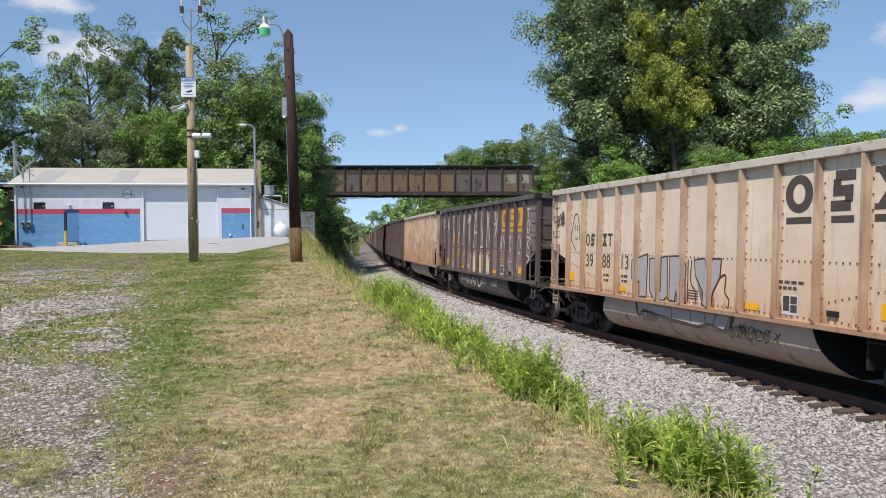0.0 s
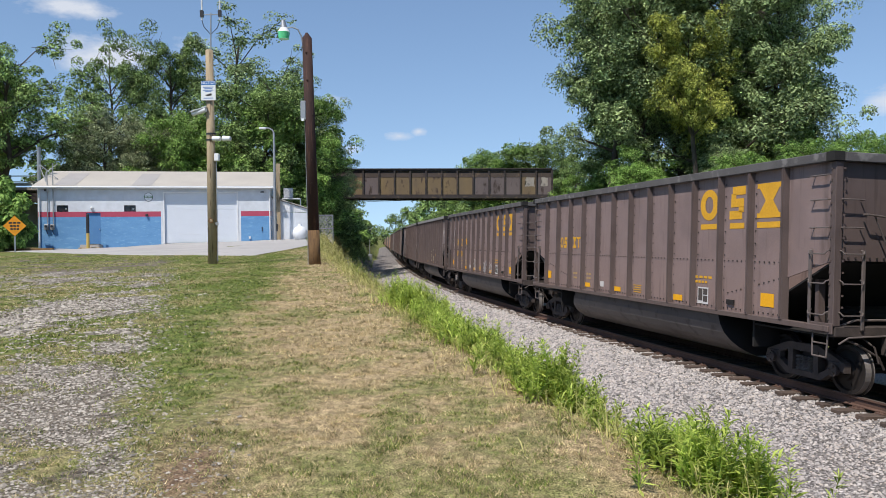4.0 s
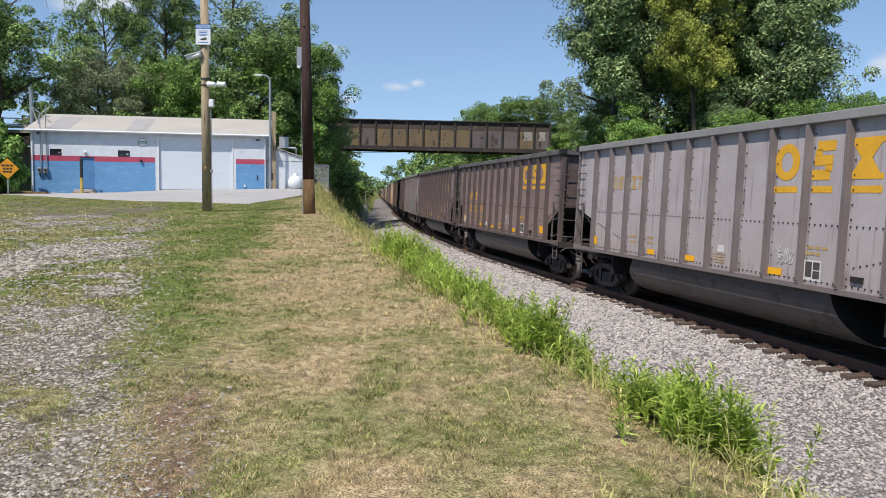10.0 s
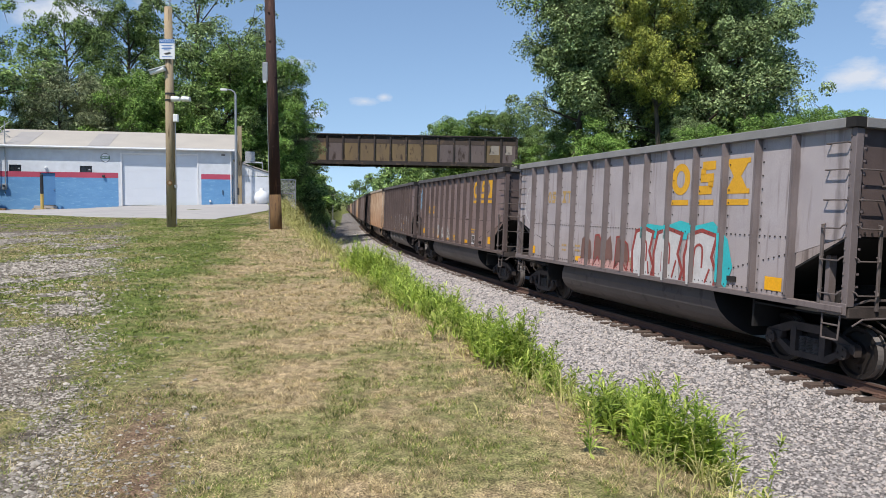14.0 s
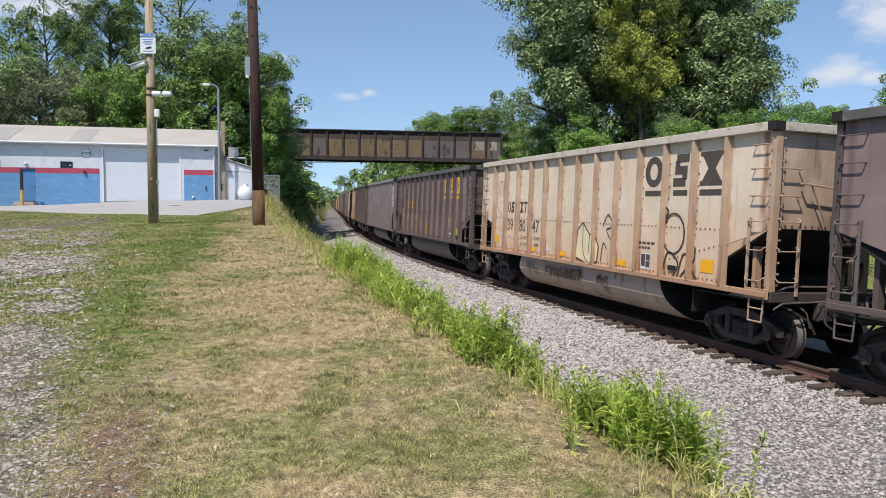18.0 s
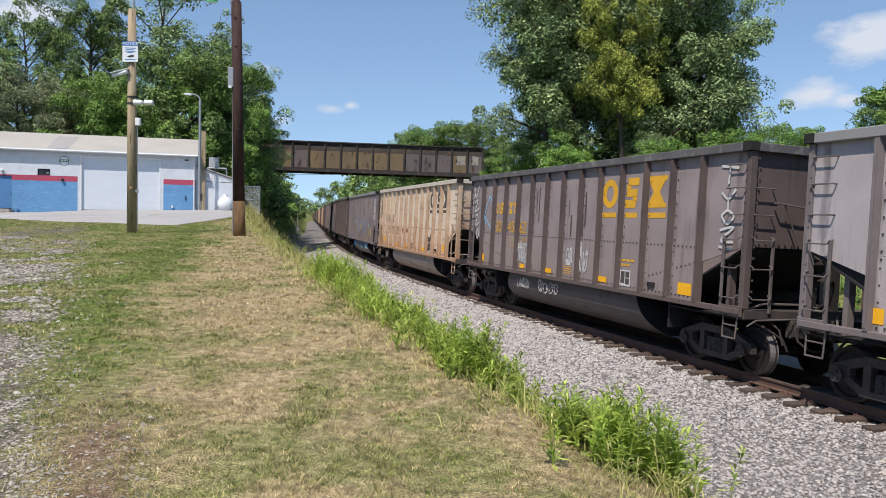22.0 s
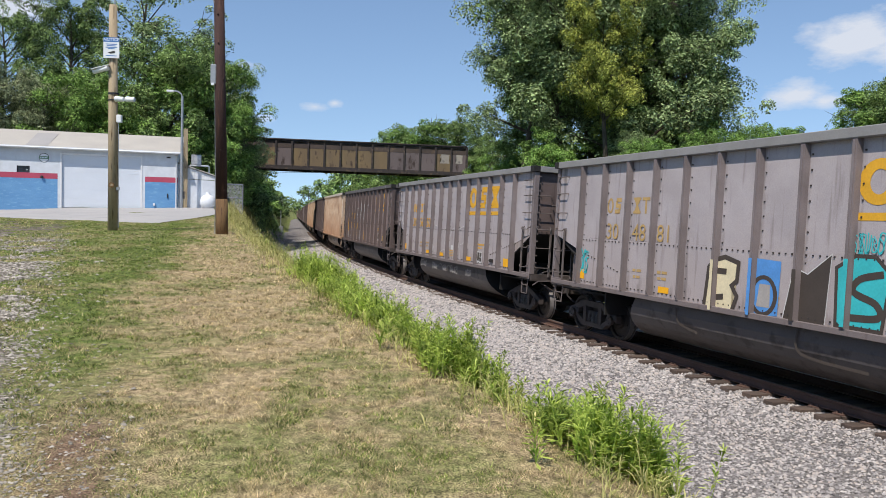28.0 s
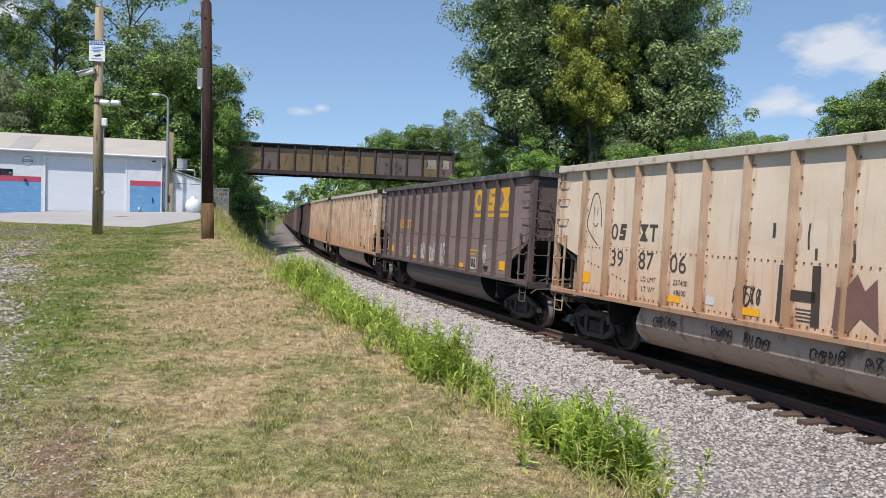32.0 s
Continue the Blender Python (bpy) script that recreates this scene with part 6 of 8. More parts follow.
C_TREAD = surf("bright_wheel_tread", (0.34, 0.315, 0.30), (0.22, 0.20, 0.19), 4.0, 0.45, 0.4, 0.1)
C_YELLOW = paint("yellow_reflector", (0.86, 0.42, 0.015), 0.92)
C_GOLD = paint("gold_lettering", (0.72, 0.38, 0.03), 0.85)
C_FADED = paint("faded_gold_lettering", (0.50, 0.33, 0.13), 0.75)
C_INK = paint("dark_lettering", (0.085, 0.07, 0.06), 0.8)
C_PALE = paint("white_stencil", (0.62, 0.60, 0.58), 0.9)
# coal black, also used where shade is put in as colour
C_COAL_SHADE = surf("coal_and_shade_black", (0.016, 0.015, 0.015), (0.022, 0.021, 0.02), 3.0, 0.9)

TOP, CHORD, SILL, SEAM = 4.257, 4.09, 1.17, 2.31      # heights of a body over its own base
LIFT = 0.13            # the body rides this much above its drawn height over the trucks
# number of ribs, their spacing, half the body's length
BUILD = {"long": (13, 1.073, 7.79), "short": (13, 1.006, 7.40), "full": (12, 1.11, 7.58)}


def shared(name, mesh, parent, m=None):
    ob = new(name, mesh)
    ob.parent = parent
    if m is not None:
        ob.matrix_basis = m
    return ob


def lathe(bm, profile, seg):
    """A turned shape round the z axis from (radius, height) pairs."""
    rings = [[bm.verts.new((r * math.cos(2 * math.pi * i / seg), r * math.sin(2 * math.pi * i / seg), z)) for i in range(seg)] for r, z in profile]
    for a, b in zip(rings, rings[1:]):
        for i in range(seg):
            bm.faces.new((a[i], a[(i + 1) % seg], b[(i + 1) % seg], b[i]))
    return bm


def truck_meshes():
    out = {}
    bm = B()
    prism(bm, [(-1.10, 0.42), (-1.10, 0.58), (-0.92, 0.66), (-0.42, 0.83), (0.42, 0.83), (0.92, 0.66), (1.10, 0.58), (1.10, 0.42), (0.95, 0.50), (0.40, 0.68), (-0.40, 0.68), (-0.95, 0.50)], "x", -0.07, 0.07)
    prism(bm, [(-0.98, 0.50), (-0.86, 0.53), (-0.40, 0.30), (0.40, 0.30), (0.86, 0.53), (0.98, 0.50), (0.48, 0.19), (-0.48, 0.19)], "x", -0.07, 0.07)
    for y in (-0.36, 0.36):
        box(bm, -0.08, 0.08, y - 0.07, y + 0.07, 0.28, 0.72)
    for y in (-0.89, 0.89):
        box(bm, -0.09, 0.09, y - 0.2, y + 0.2, 0.44, 0.62, 0.03)
    out["side_frame"] = mesh_of("side_frame", bm, C_FRAME)
    bm = B()
    lathe(bm, [(0.05 + 0.03 * (i % 2), 0.30 + 0.014 * i) for i in range(21)], 10)
    out["spring"] = mesh_of("spring", bm, C_SPRING)
    bm = B()
    rod(bm, (-0.05, 0, 0.4572), (0.05, 0, 0.4572), 0.125, 0.105, 14)
    for i in range(3):
        a = i * 2.1
        rod(bm, (-0.05, 0.07 * math.cos(a), 0.4572 + 0.07 * math.sin(a)), (-0.075, 0.07 * math.cos(a), 0.4572 + 0.07 * math.sin(a)), 0.02, seg=6)
    out["bearing_cap"] = mesh_of("bearing_cap", bm, C_FRAME)
    # wheels with flange, tread, rim and dished plate on one axle
    bm = B()
    rod(bm, (-1.0, 0, 0), (1.0, 0, 0), 0.08, seg=10)
    seg = 36
    prof = [(0.10, 0.86), (0.17, 0.86), (0.19, 0.80), (0.36, 0.775), (0.385, 0.82), (0.452, 0.82), (0.458, 0.70), (0.492, 0.685), (0.490, 0.655), (0.385, 0.655), (0.36, 0.735), (0.10, 0.72)]
    for s in (-1, 1):
        rings = [[bm.verts.new((s * x, r * math.cos(2 * math.pi * i / seg), r * math.sin(2 * math.pi * i / seg))) for i in range(seg)] for r, x in prof]
        for a, b in zip(rings, rings[1:]):
            for i in range(seg):
                q = (a[i], a[(i + 1) % seg], b[(i + 1) % seg], b[i])
                bm.faces.new(q if s > 0 else q[::-1])
        for i in range(3):
            a = i * 2.1
            rod(bm, (s * 0.78, 0.27 * math.cos(a), 0.27 * math.sin(a)), (s * 0.80, 0.27 * math.cos(a), 0.27 * math.sin(a)), 0.035, seg=6)
    bmesh.ops.recalc_face_normals(bm, faces=bm.faces[:])
    out["wheelset"] = mesh_of("wheelset", bm, C_WHEEL)
    out["wheelset"].materials.append(C_TREAD)
    for f in out["wheelset"].polygons:
        if math.hypot(f.center.y, f.center.z) > 0.44 and abs(f.normal.x) < 0.75:
            f.material_index = 1          # bright treads
    bm = B()
    box(bm, -0.95, 0.95, -0.18, 0.18, 0.40, 0.72, 0.03)
    out["bolster"] = mesh_of("bolster", bm, C_UNDER)
    bm = B()
    box(bm, -0.8, 0.8, -0.06, 0.06, 0.38, 0.5)
    for s in (-1, 1):
        box(bm, s * 0.75 - 0.06, s * 0.75 + 0.06, -0.1, 0.1, 0.3, 0.6, 0.02)
    out["brake_beam"] = mesh_of("brake_beam", bm, C_FRAME)
    for key, mat in (("rung", C_STEP), ("rung_tan", C_STEP_TAN)):
        out[key] = mesh_of("rung", bent(B(), [(0.03, -0.23, 0.07), (-0.05, -0.23, 0.05), (-0.075, -0.20, 0), (-0.075, 0.20, 0), (-0.05, 0.23, 0.05), (0.03, 0.23, 0.07)], 0.013), mat)
        out["grab" + key[4:]] = mesh_of("grab_iron", bent(B(), [(0.03, -0.22, 0), (-0.07, -0.22, 0), (-0.07, 0.22, 0), (0.03, 0.22, 0)], 0.013), mat)
    bm = B()
    for i in range(16):
        a, b = i * math.pi / 8, (i + 1) * math.pi / 8
        rod(bm, (0.27 * math.cos(a), 0, 0.27 * math.sin(a)), (0.27 * math.cos(b), 0, 0.27 * math.sin(b)), 0.018, seg=5)
    for i in range(4):
        a = i * math.pi / 2 + 0.4
        rod(bm, (0, 0, 0), (0.27 * math.cos(a), 0, 0.27 * math.sin(a)), 0.014, seg=5)
    out["brake_wheel"] = mesh_of("brake_wheel", bm, C_STEP)
    return out


GEAR = truck_meshes()


def truck(car, y):
    t = new("truck")
    t.parent = car
    t.matrix_basis = pose(0, y, -LIFT)
    for s in (-1, 1):
        shared("side_frame", GEAR["side_frame"], t, pose(s * 0.99, 0, 0))
    for w in (-0.17, 0.0, 0.17):
        shared("spring", GEAR["spring"], t, pose(-1.0, w, 0))
    for w in (-0.89, 0.89):
        shared("bearing_cap", GEAR["bearing_cap"], t, pose(-1.1, w, 0))
        shared("wheelset", GEAR["wheelset"], t, pose(0, w, 0.4572))
        shared("brake_beam", GEAR["brake_beam"], t, pose(0, w * 0.42, 0))
    shared("bolster", GEAR["bolster"], t)


def ladders(car, half, full, tan):
    """Side and end ladders, grab irons above them, and a stirrup under each corner."""
    step, tail = (C_STEP_TAN, "_tan") if tan else (C_STEP, "")
    low, high = (1.36, 1.92, 2.45), (2.92, 3.42, 3.86)
    if full:
        low, high = (1.36, 1.80, 2.24, 2.68, 3.12, 3.52, 3.86), ()
    for e in (-1, 1):
        y = e * (half - 0.36)
        lad = part("ladder", box(B(), -1.585, -1.545, y - e * 0.23 - 0.03, y - e * 0.23 + 0.03, 1.10, 4.0 if full else 2.52, 0.006), step, car, "narrow steel ladder")
        for z in low:
            shared("rung", GEAR["rung" + tail], lad, pose(-1.545, y, z))
        for z in high:
            shared("grab_iron", GEAR["grab" + tail], car, pose(-1.53, y, z))
        lad = part("end_ladder", box(B(), -0.985, -0.925, e * (half + 0.02) - 0.02, e * (half + 0.02) + 0.02, 1.10, 2.52, 0.006), step, car, "steel ladder on the car's end")
        for z in (1.36, 1.92, 2.45):
            shared("rung", GEAR["rung" + tail], lad, pose(-1.20, e * half, z, 0, 0, 90 if e < 0 else -90))
        for z in (2.92, 3.42):
            shared("grab_iron", GEAR["grab" + tail], car, pose(-1.20, e * (half - 0.03), z, 0, 0, 90 if e < 0 else -90))
        bm = bent(B(), [(-1.50, e * (half - 0.56), 1.1), (-1.52, e * (half - 0.54), 0.60), (-1.52, e * (half - 0.18), 0.60), (-1.50, e * (half - 0.16), 1.1)], 0.017)
        rod(bm, (-1.515, e * (half - 0.55), 0.84), (-1.515, e * (half - 0.17), 0.84), 0.015, seg=6)
        part("stirrup", bm, step, car)


def rivet_rows(ribs, sp):
    """Rows of bolt heads: beside each rib, along the seam and the sill, and rising in the end bays."""
    bm = B()

    def head(y, z, d):
        box(bm, d - 0.018, d, y - 0.012, y + 0.012, z - 0.014, z + 0.014)
    for i, (a, b) in enumerate(zip(ribs, ribs[1:])):
        for j in range(6):
            y = b + 0.17 + (a - b - 0.30) * j / 5
            head(y, 2.26, -1.51)
            head(y, 1.235, -1.51)
            if i in (0, 1, len(ribs) - 3, len(ribs) - 2) and j < 5:
                k = (y - ribs[-1]) / sp if i > 4 else (ribs[0] - y) / sp
                head(y, 1.98 - 0.24 * k, -1.51)
        for j in range(11):
            head(a - 0.12, 1.36 + j * 0.255, -1.50)
    return bm


def hand_brake(car, half, tan):
    """What hangs on the brake end: wheel and gear box, chain, handrail, air tank and valve under the slope, coupler parts."""
    end, step = -half, C_STEP_TAN if tan else C_STEP
    w = part("brake_gear", box(B(), -0.24, 0.30, end - 0.10, end + 0.06, 2.02, 2.62, 0.04), C_FRAME, car, "black gear box of the hand brake")
    shared("brake_wheel", GEAR["brake_wheel"], w, pose(0.02, end - 0.20, 2.42))
    rod_bm = rod(B(), (0.02, end - 0.22, 2.42), (0.02, end - 0.02, 2.42), 0.05, seg=8)
    for x, z in ((-0.16, 2.56), (0.2, 2.54), (-0.15, 2.14), (0.2, 2.12)):
        rod(rod_bm, (x, end - 0.125, z), (x, end - 0.09, z), 0.035, seg=6)
    part("wheel_hub", rod_bm, C_STEP, w)
    bm = B()
    for i in range(14):
        z = 1.98 - 0.066 * i
        if i % 2:
            box(bm, -0.125, -0.095, end - 0.062, end - 0.052, z - 0.042, z + 0.042)
        else:
            box(bm, -0.115, -0.105, end - 0.072, end - 0.042, z - 0.042, z + 0.042)
    part("brake_chain", bm, step, car, "hanging steel chain")
    bm = bent(B(), [(-0.95, end + 0.02, 3.16), (-0.95, end - 0.09, 3.16), (-0.3, end - 0.09, 3.10), (0.95, end - 0.09, 3.06), (0.95, end + 0.02, 3.06)], 0.018)
    rod(bm, (-0.78, end - 0.06, 3.14), (-0.40, end - 0.04, 2.42), 0.016, seg=6)
    part("end_handrail", bm, step, car)
    bm = B()
    for i in range(19):
        x = -1.35 + i * 0.15
        box(bm, x - 0.016, x + 0.016, end + 0.062, end + 0.082, 2.37, 2.40)
    tagged(part("end_bolts", bm, C_BOLT_TAN if tan else C_BOLT, car), kind="stuff")
    bm = rod(B(), (-0.85, end + 1.15, 1.24), (0.95, end + 1.15, 1.24), 0.21, seg=16)
    for x in (-0.5, 0.6):
        box(bm, x - 0.03, x + 0.03, end + 0.92, end + 1.38, 0.985, 1.30)
    part("air_tank", bm, C_UNDER, car, "black air tank on the end platform")
    bm = box(B(), -1.12, -0.78, end + 0.62, end + 1.00, 0.985, 1.36, 0.03)
    rod(bm, (-0.95, end + 0.62, 1.2), (-0.95, end + 0.50, 1.2), 0.09, seg=10)
    part("brake_valve", bm, C_UNDER, car)
    bm = B()
    for x in (0.2, 0.75):
        box(bm, x - 0.05, x + 0.05, end + 0.10, end + 0.24, 0.985, 2.30)
    part("slope_props", bm, C_UNDER, car)
    bm = box(B(), -0.42, 0.42, end - 0.02, end + 0.14, 0.62, 0.985, 0.03)
    for x in (-0.34, 0.34):
        box(bm, x - 0.06, x + 0.06, end - 0.10, end + 0.02, 0.66, 0.94, 0.02)
    part("striker", bm, C_FRAME, car, "cast plate round the coupler")
    bm = bent(B(), [(-1.02, end + 0.3, 0.90), (-1.02, end - 0.02, 0.84), (-0.62, end - 0.05, 0.62), (-0.50, end - 0.05, 0.40)], 0.022)
    bent(bm, [(-0.78, end + 0.2, 0.96), (-0.72, end - 0.06, 0.80), (-0.66, end - 0.10, 0.52)], 0.018)
    part("brake_rigging", bm, C_FRAME, car)


def hopper(body, ribmat, top, build="long", near=True, tan=False):
    ribn, sp, half = BUILD[build]
    c = new("coal_car")
    r0 = (ribn - 1) / 2 * sp
    ribs = [r0 - sp * i for i in range(ribn)]
    bays = list(zip(ribs, ribs[1:]))
    inner = half - 2.45
    if near:
        bm = B()
        prism(bm, [(-1.47, -0.065), (-1.615, -0.042), (-1.615, 0.042), (-1.47, 0.065)], "z", SILL, CHORD)
        prism(bm, [(-1.615, -0.022), (-1.63, -0.022), (-1.63, 0.022), (-1.615, 0.022)], "z", SILL + 0.05, CHORD - 0.02)
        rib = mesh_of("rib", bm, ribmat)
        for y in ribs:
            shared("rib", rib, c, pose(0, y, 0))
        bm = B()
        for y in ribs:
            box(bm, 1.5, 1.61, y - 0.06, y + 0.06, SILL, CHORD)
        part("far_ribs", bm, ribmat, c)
        for a, b in bays:
            bm = B()
            box(bm, -1.5, -1.47, b + 0.06, a - 0.06, SEAM, CHORD)
            box(bm, -1.51, -1.48, b + 0.06, a - 0.06, SILL, SEAM - 0.004)
            part("side_panel", bm, body, c)
    else:
        bm = B()
        for y in ribs:
            box(bm, -1.61, -1.5, y - 0.06, y + 0.06, SILL, CHORD)
        part("side_ribs", bm, ribmat, c)
        part("side_panel", box(B(), -1.5, -1.47, -r0, r0, SILL, CHORD), body, c)
    part("far_side", box(B(), 1.47, 1.5, -r0, r0, SILL, CHORD), body, c)
    for e in (-1, 1):
        y0, y1, y2 = e * (r0 + 0.06), e * (half - 0.13), e * half
        for x in (-1.5, 1.47):
            part("end_side_panel", prism(B(), [(y0, 1.98), (y1, 2.32), (y1, CHORD), (y0, CHORD)], "x", x, x + 0.03), body, c)
        # black sheets put the end bay's shade into their colour
        part("cross_bulkhead", box(B(), -1.40, 1.40, e * inner - 0.03, e * inner + 0.03, 0.5, 1.13), C_COAL_SHADE, c)
        part("end_platform", box(B(), -1.40, 1.40, min(e * inner, y1), max(e * inner, y1), 0.95, 0.985), C_COAL_SHADE, c)
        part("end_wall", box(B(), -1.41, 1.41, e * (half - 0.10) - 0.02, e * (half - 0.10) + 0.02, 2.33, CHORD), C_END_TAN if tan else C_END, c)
        part("slope_sheet", prism(B(), [(e * (half - 0.13), 2.33), (e * inner, 1.16), (e * inner, 1.12), (e * (half - 0.13), 2.29)], "x", -1.465, 1.465), C_COAL_SHADE, c, "black sloping end floor")
        part("end_sill", box(B(), -1.5, 1.5, min(y2 - e * 0.22, y2), max(y2 - e * 0.22, y2), 0.98, 1.165, 0.015), C_FRAME, c)
        part("corner_plate", box(B(), -1.565, -1.535, min(y2 - e * 0.62, y2), max(y2 - e * 0.62, y2), 1.03, 1.22, 0.008), ribmat, c)
        for x in (-1.47, 1.47):
            bm = box(B(), x - 0.075, x + 0.075, e * (half - 0.065) - 0.065, e * (half - 0.065) + 0.065, SILL, CHORD, 0.008)
            if x < 0 and near:
                for j in range(14):
                    z = 1.3 + j * 0.205
                    box(bm, x + 0.08, x + 0.115, y2 - 0.0 if e > 0 else y2 - 0.018, y2 + 0.018 if e > 0 else y2, z - 0.018, z + 0.018)
                    box(bm, x - 0.092, x - 0.075, y2 - e * 0.10 - 0.014, y2 - e * 0.10 + 0.014, z - 0.018, z + 0.018)
            part("corner_post", bm, ribmat, c)
        part("end_chord", box(B(), -1.40, 1.40, e * (half - 0.06) - 0.11, e * (half - 0.06) + 0.11, CHORD + 0.002, TOP - 0.004, 0.01), top, c)
        bm = B()
        box(bm, -0.14, 0.14, e * (half + 0.30) - 0.30, e * (half + 0.30) + 0.26, 0.72, 0.98, 0.04)
        box(bm, -0.2, 0.2, e * (half + 0.56) - 0.085, e * (half + 0.56) + 0.085, 0.68, 1.02, 0.05)
        part("coupler", bm, C_FRAME, c)
        part("air_hose", bent(B(), [(-0.35, e * half, 0.9), (-0.4, e * (half + 0.2), 0.6), (-0.3, e * (half + 0.45), 0.45), (-0.1, e * (half + 0.60), 0.5)], 0.025), C_UNDER, c)
        if near:
            part("uncoupling_lever", bent(B(), [(-1.45, e * (half + 0.04), 0.86), (-1.3, e * (half + 0.10), 0.98), (-0.3, e * (half + 0.12), 1.02), (-0.12, e * (half + 0.4), 1.06)], 0.016), C_STEP, c)
            # a solid black block stands in for the shaded hollow of the corner
            part("chord_corner", box(B(), -1.625, -1.41, e * (half - 0.06) - 0.105, e * (half - 0.06) + 0.105, CHORD + 0.01, TOP + 0.006), C_COAL_SHADE, c, "dark open corner of the top chord")
            part("inner_post", box(B(), -1.3, -1.16, e * (half - 0.72) - 0.05, e * (half - 0.72) + 0.05, 1.0, 1.98), ribmat, c)
            part("brake_pipe", bent(B(), [(-1.2, e * (half - 0.5), 1.06), (-0.9, e * (half - 0.2), 1.26), (0.6, e * (half - 0.2), 1.26), (0.9, e * (half - 0.5), 1.06)], 0.022), C_STEP, c)
    for x in (-1.525, 1.525):
        part("top_chord", box(B(), x - 0.105, x + 0.105, -half + 0.17, half - 0.17, CHORD, TOP, 0.012), top, c)
        part("side_sill", box(B(), x - 0.075, x + 0.075, -half + 0.06, half - 0.06, 1.066, SILL, 0.008), ribmat, c)
    part("center_sill", box(B(), -0.3, 0.3, -half + 0.1, half - 0.1, 0.62, 0.94), C_UNDER, c)
    part("floor", box(B(), -1.46, 1.46, -inner, inner, 1.11, 1.14), C_COAL_SHADE, c)
    tub = [(-1.42, 1.06), (-1.43, 0.84), (-1.39, 0.66), (-1.28, 0.50), (-1.13, 0.37), (-0.95, 0.26), (-0.75, 0.18), (0.75, 0.18), (0.95, 0.26), (1.13, 0.37), (1.28, 0.50), (1.39, 0.66), (1.43, 0.84), (1.42, 1.06)]
    bm = B()
    prism(bm, tub, "y", -(half - 3.72), half - 3.72)
    for v in bm.verts:
        v.co.y += math.copysign((1.06 - v.co.z) * 0.52, v.co.y)
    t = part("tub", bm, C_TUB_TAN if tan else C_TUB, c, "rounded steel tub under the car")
    t.data.materials.append(C_COAL_SHADE)
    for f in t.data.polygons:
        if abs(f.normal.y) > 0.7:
            f.material_index = 1          # shade on the tub's ends, put in as black
    if near:
        truck(c, half - 1.36)
        truck(c, -(half - 1.36))
        ladders(c, half, build == "full", tan)
        hand_brake(c, half, tan)
        tagged(part("rivets", rivet_rows(ribs, sp), C_BOLT_TAN if tan else C_BOLT, c, "rows of small dark bolts"), kind="stuff")
    else:
        bm = B()
        for t in (-1, 1):
            for w in (-0.89, 0.89):
                for s in (-1, 1):
                    rod(bm, (s * 0.69, t * (half - 1.36) + w, 0.457 - LIFT), (s * 0.82, t * (half - 1.36) + w, 0.457 - LIFT), 0.457, seg=16)
        part("wheels", bm, C_WHEEL, c)
        bm = B()
        for t in (-1, 1):
            box(bm, -1.05, 1.05, t * (half - 1.36) - 1.05, t * (half - 1.36) + 1.05, 0.3 - LIFT, 0.75 - LIFT, 0.05)
        part("trucks", bm, C_UNDER, c)
        for e in (-1, 1):
            bm = B()
            for z in (1.36, 1.92, 2.45, 2.92, 3.42):
                rod(bm, (-1.6, e * (half - 0.15), z), (-1.6, e * (half - 0.6), z), 0.02, seg=4)
            part("ladder", bm, C_STEP, c)
    return c


# ---- lettering and paint on the cars ----
def plate(bm, a, z, w, h, depth=-1.518):
    """A flat rectangle on the car's side, from its upper left corner."""
    vs = [bm.verts.new((depth, -p, q)) for p, q in ((a, z - h), (a + w, z - h), (a + w, z), (a, z))]
    bm.faces.new(vs)
    return bm


def mid_plate(bm, a, z, w, h, depth=-1.518):
    """A flat rectangle round its middle."""
    return plate(bm, a - w / 2, z + h / 2, w, h, depth)


def ring(bm, a, z, w, h, thick, depth):
    """A closed oval ring."""
    n = 24
    rows = []
    for i in range(n):
        t = 2 * math.pi * i / n
        rows.append([bm.verts.new(on_wall((a + (w / 2 - k) * math.cos(t), z + (h / 2 - k * 0.8) * math.sin(t)), "side", depth)) for k in (0, thick)])
    for i in range(n):
        p, q = rows[i], rows[(i + 1) % n]
        bm.faces.new((p[0], p[1], q[1], q[0]))
    return bm


def steps(bm, a, z, w, h, depth):
    """Three stacked bars, each set off against the next."""
    for i, d in enumerate((0.10, 0.0, -0.10)):
        mid_plate(bm, a + d * w, z + (1 - i) * h * 0.37, w * 0.88, h * 0.26, depth)
    mid_plate(bm, a - w * 0.26, z + h * 0.20, w * 0.34, h * 0.18, depth)
    mid_plate(bm, a + w * 0.26, z - h * 0.20, w * 0.34, h * 0.18, depth)
    return bm


def hourglass(bm, a, z, w, h, depth, waist=0.15):
    """Two wedges, tip to tip, each on a flat foot."""
    for s in (1, -1):
        vs = [bm.verts.new(on_wall(q, "side", depth)) for q in ((a - w * 0.40, z + s * h * 0.36), (a + w * 0.40, z + s * h * 0.36), (a + w * waist, z), (a - w * waist, z))]
        bm.faces.new(vs if s > 0 else vs[::-1])
        mid_plate(bm, a, z + s * h * 0.43, w, h * 0.14, depth)
    return bm


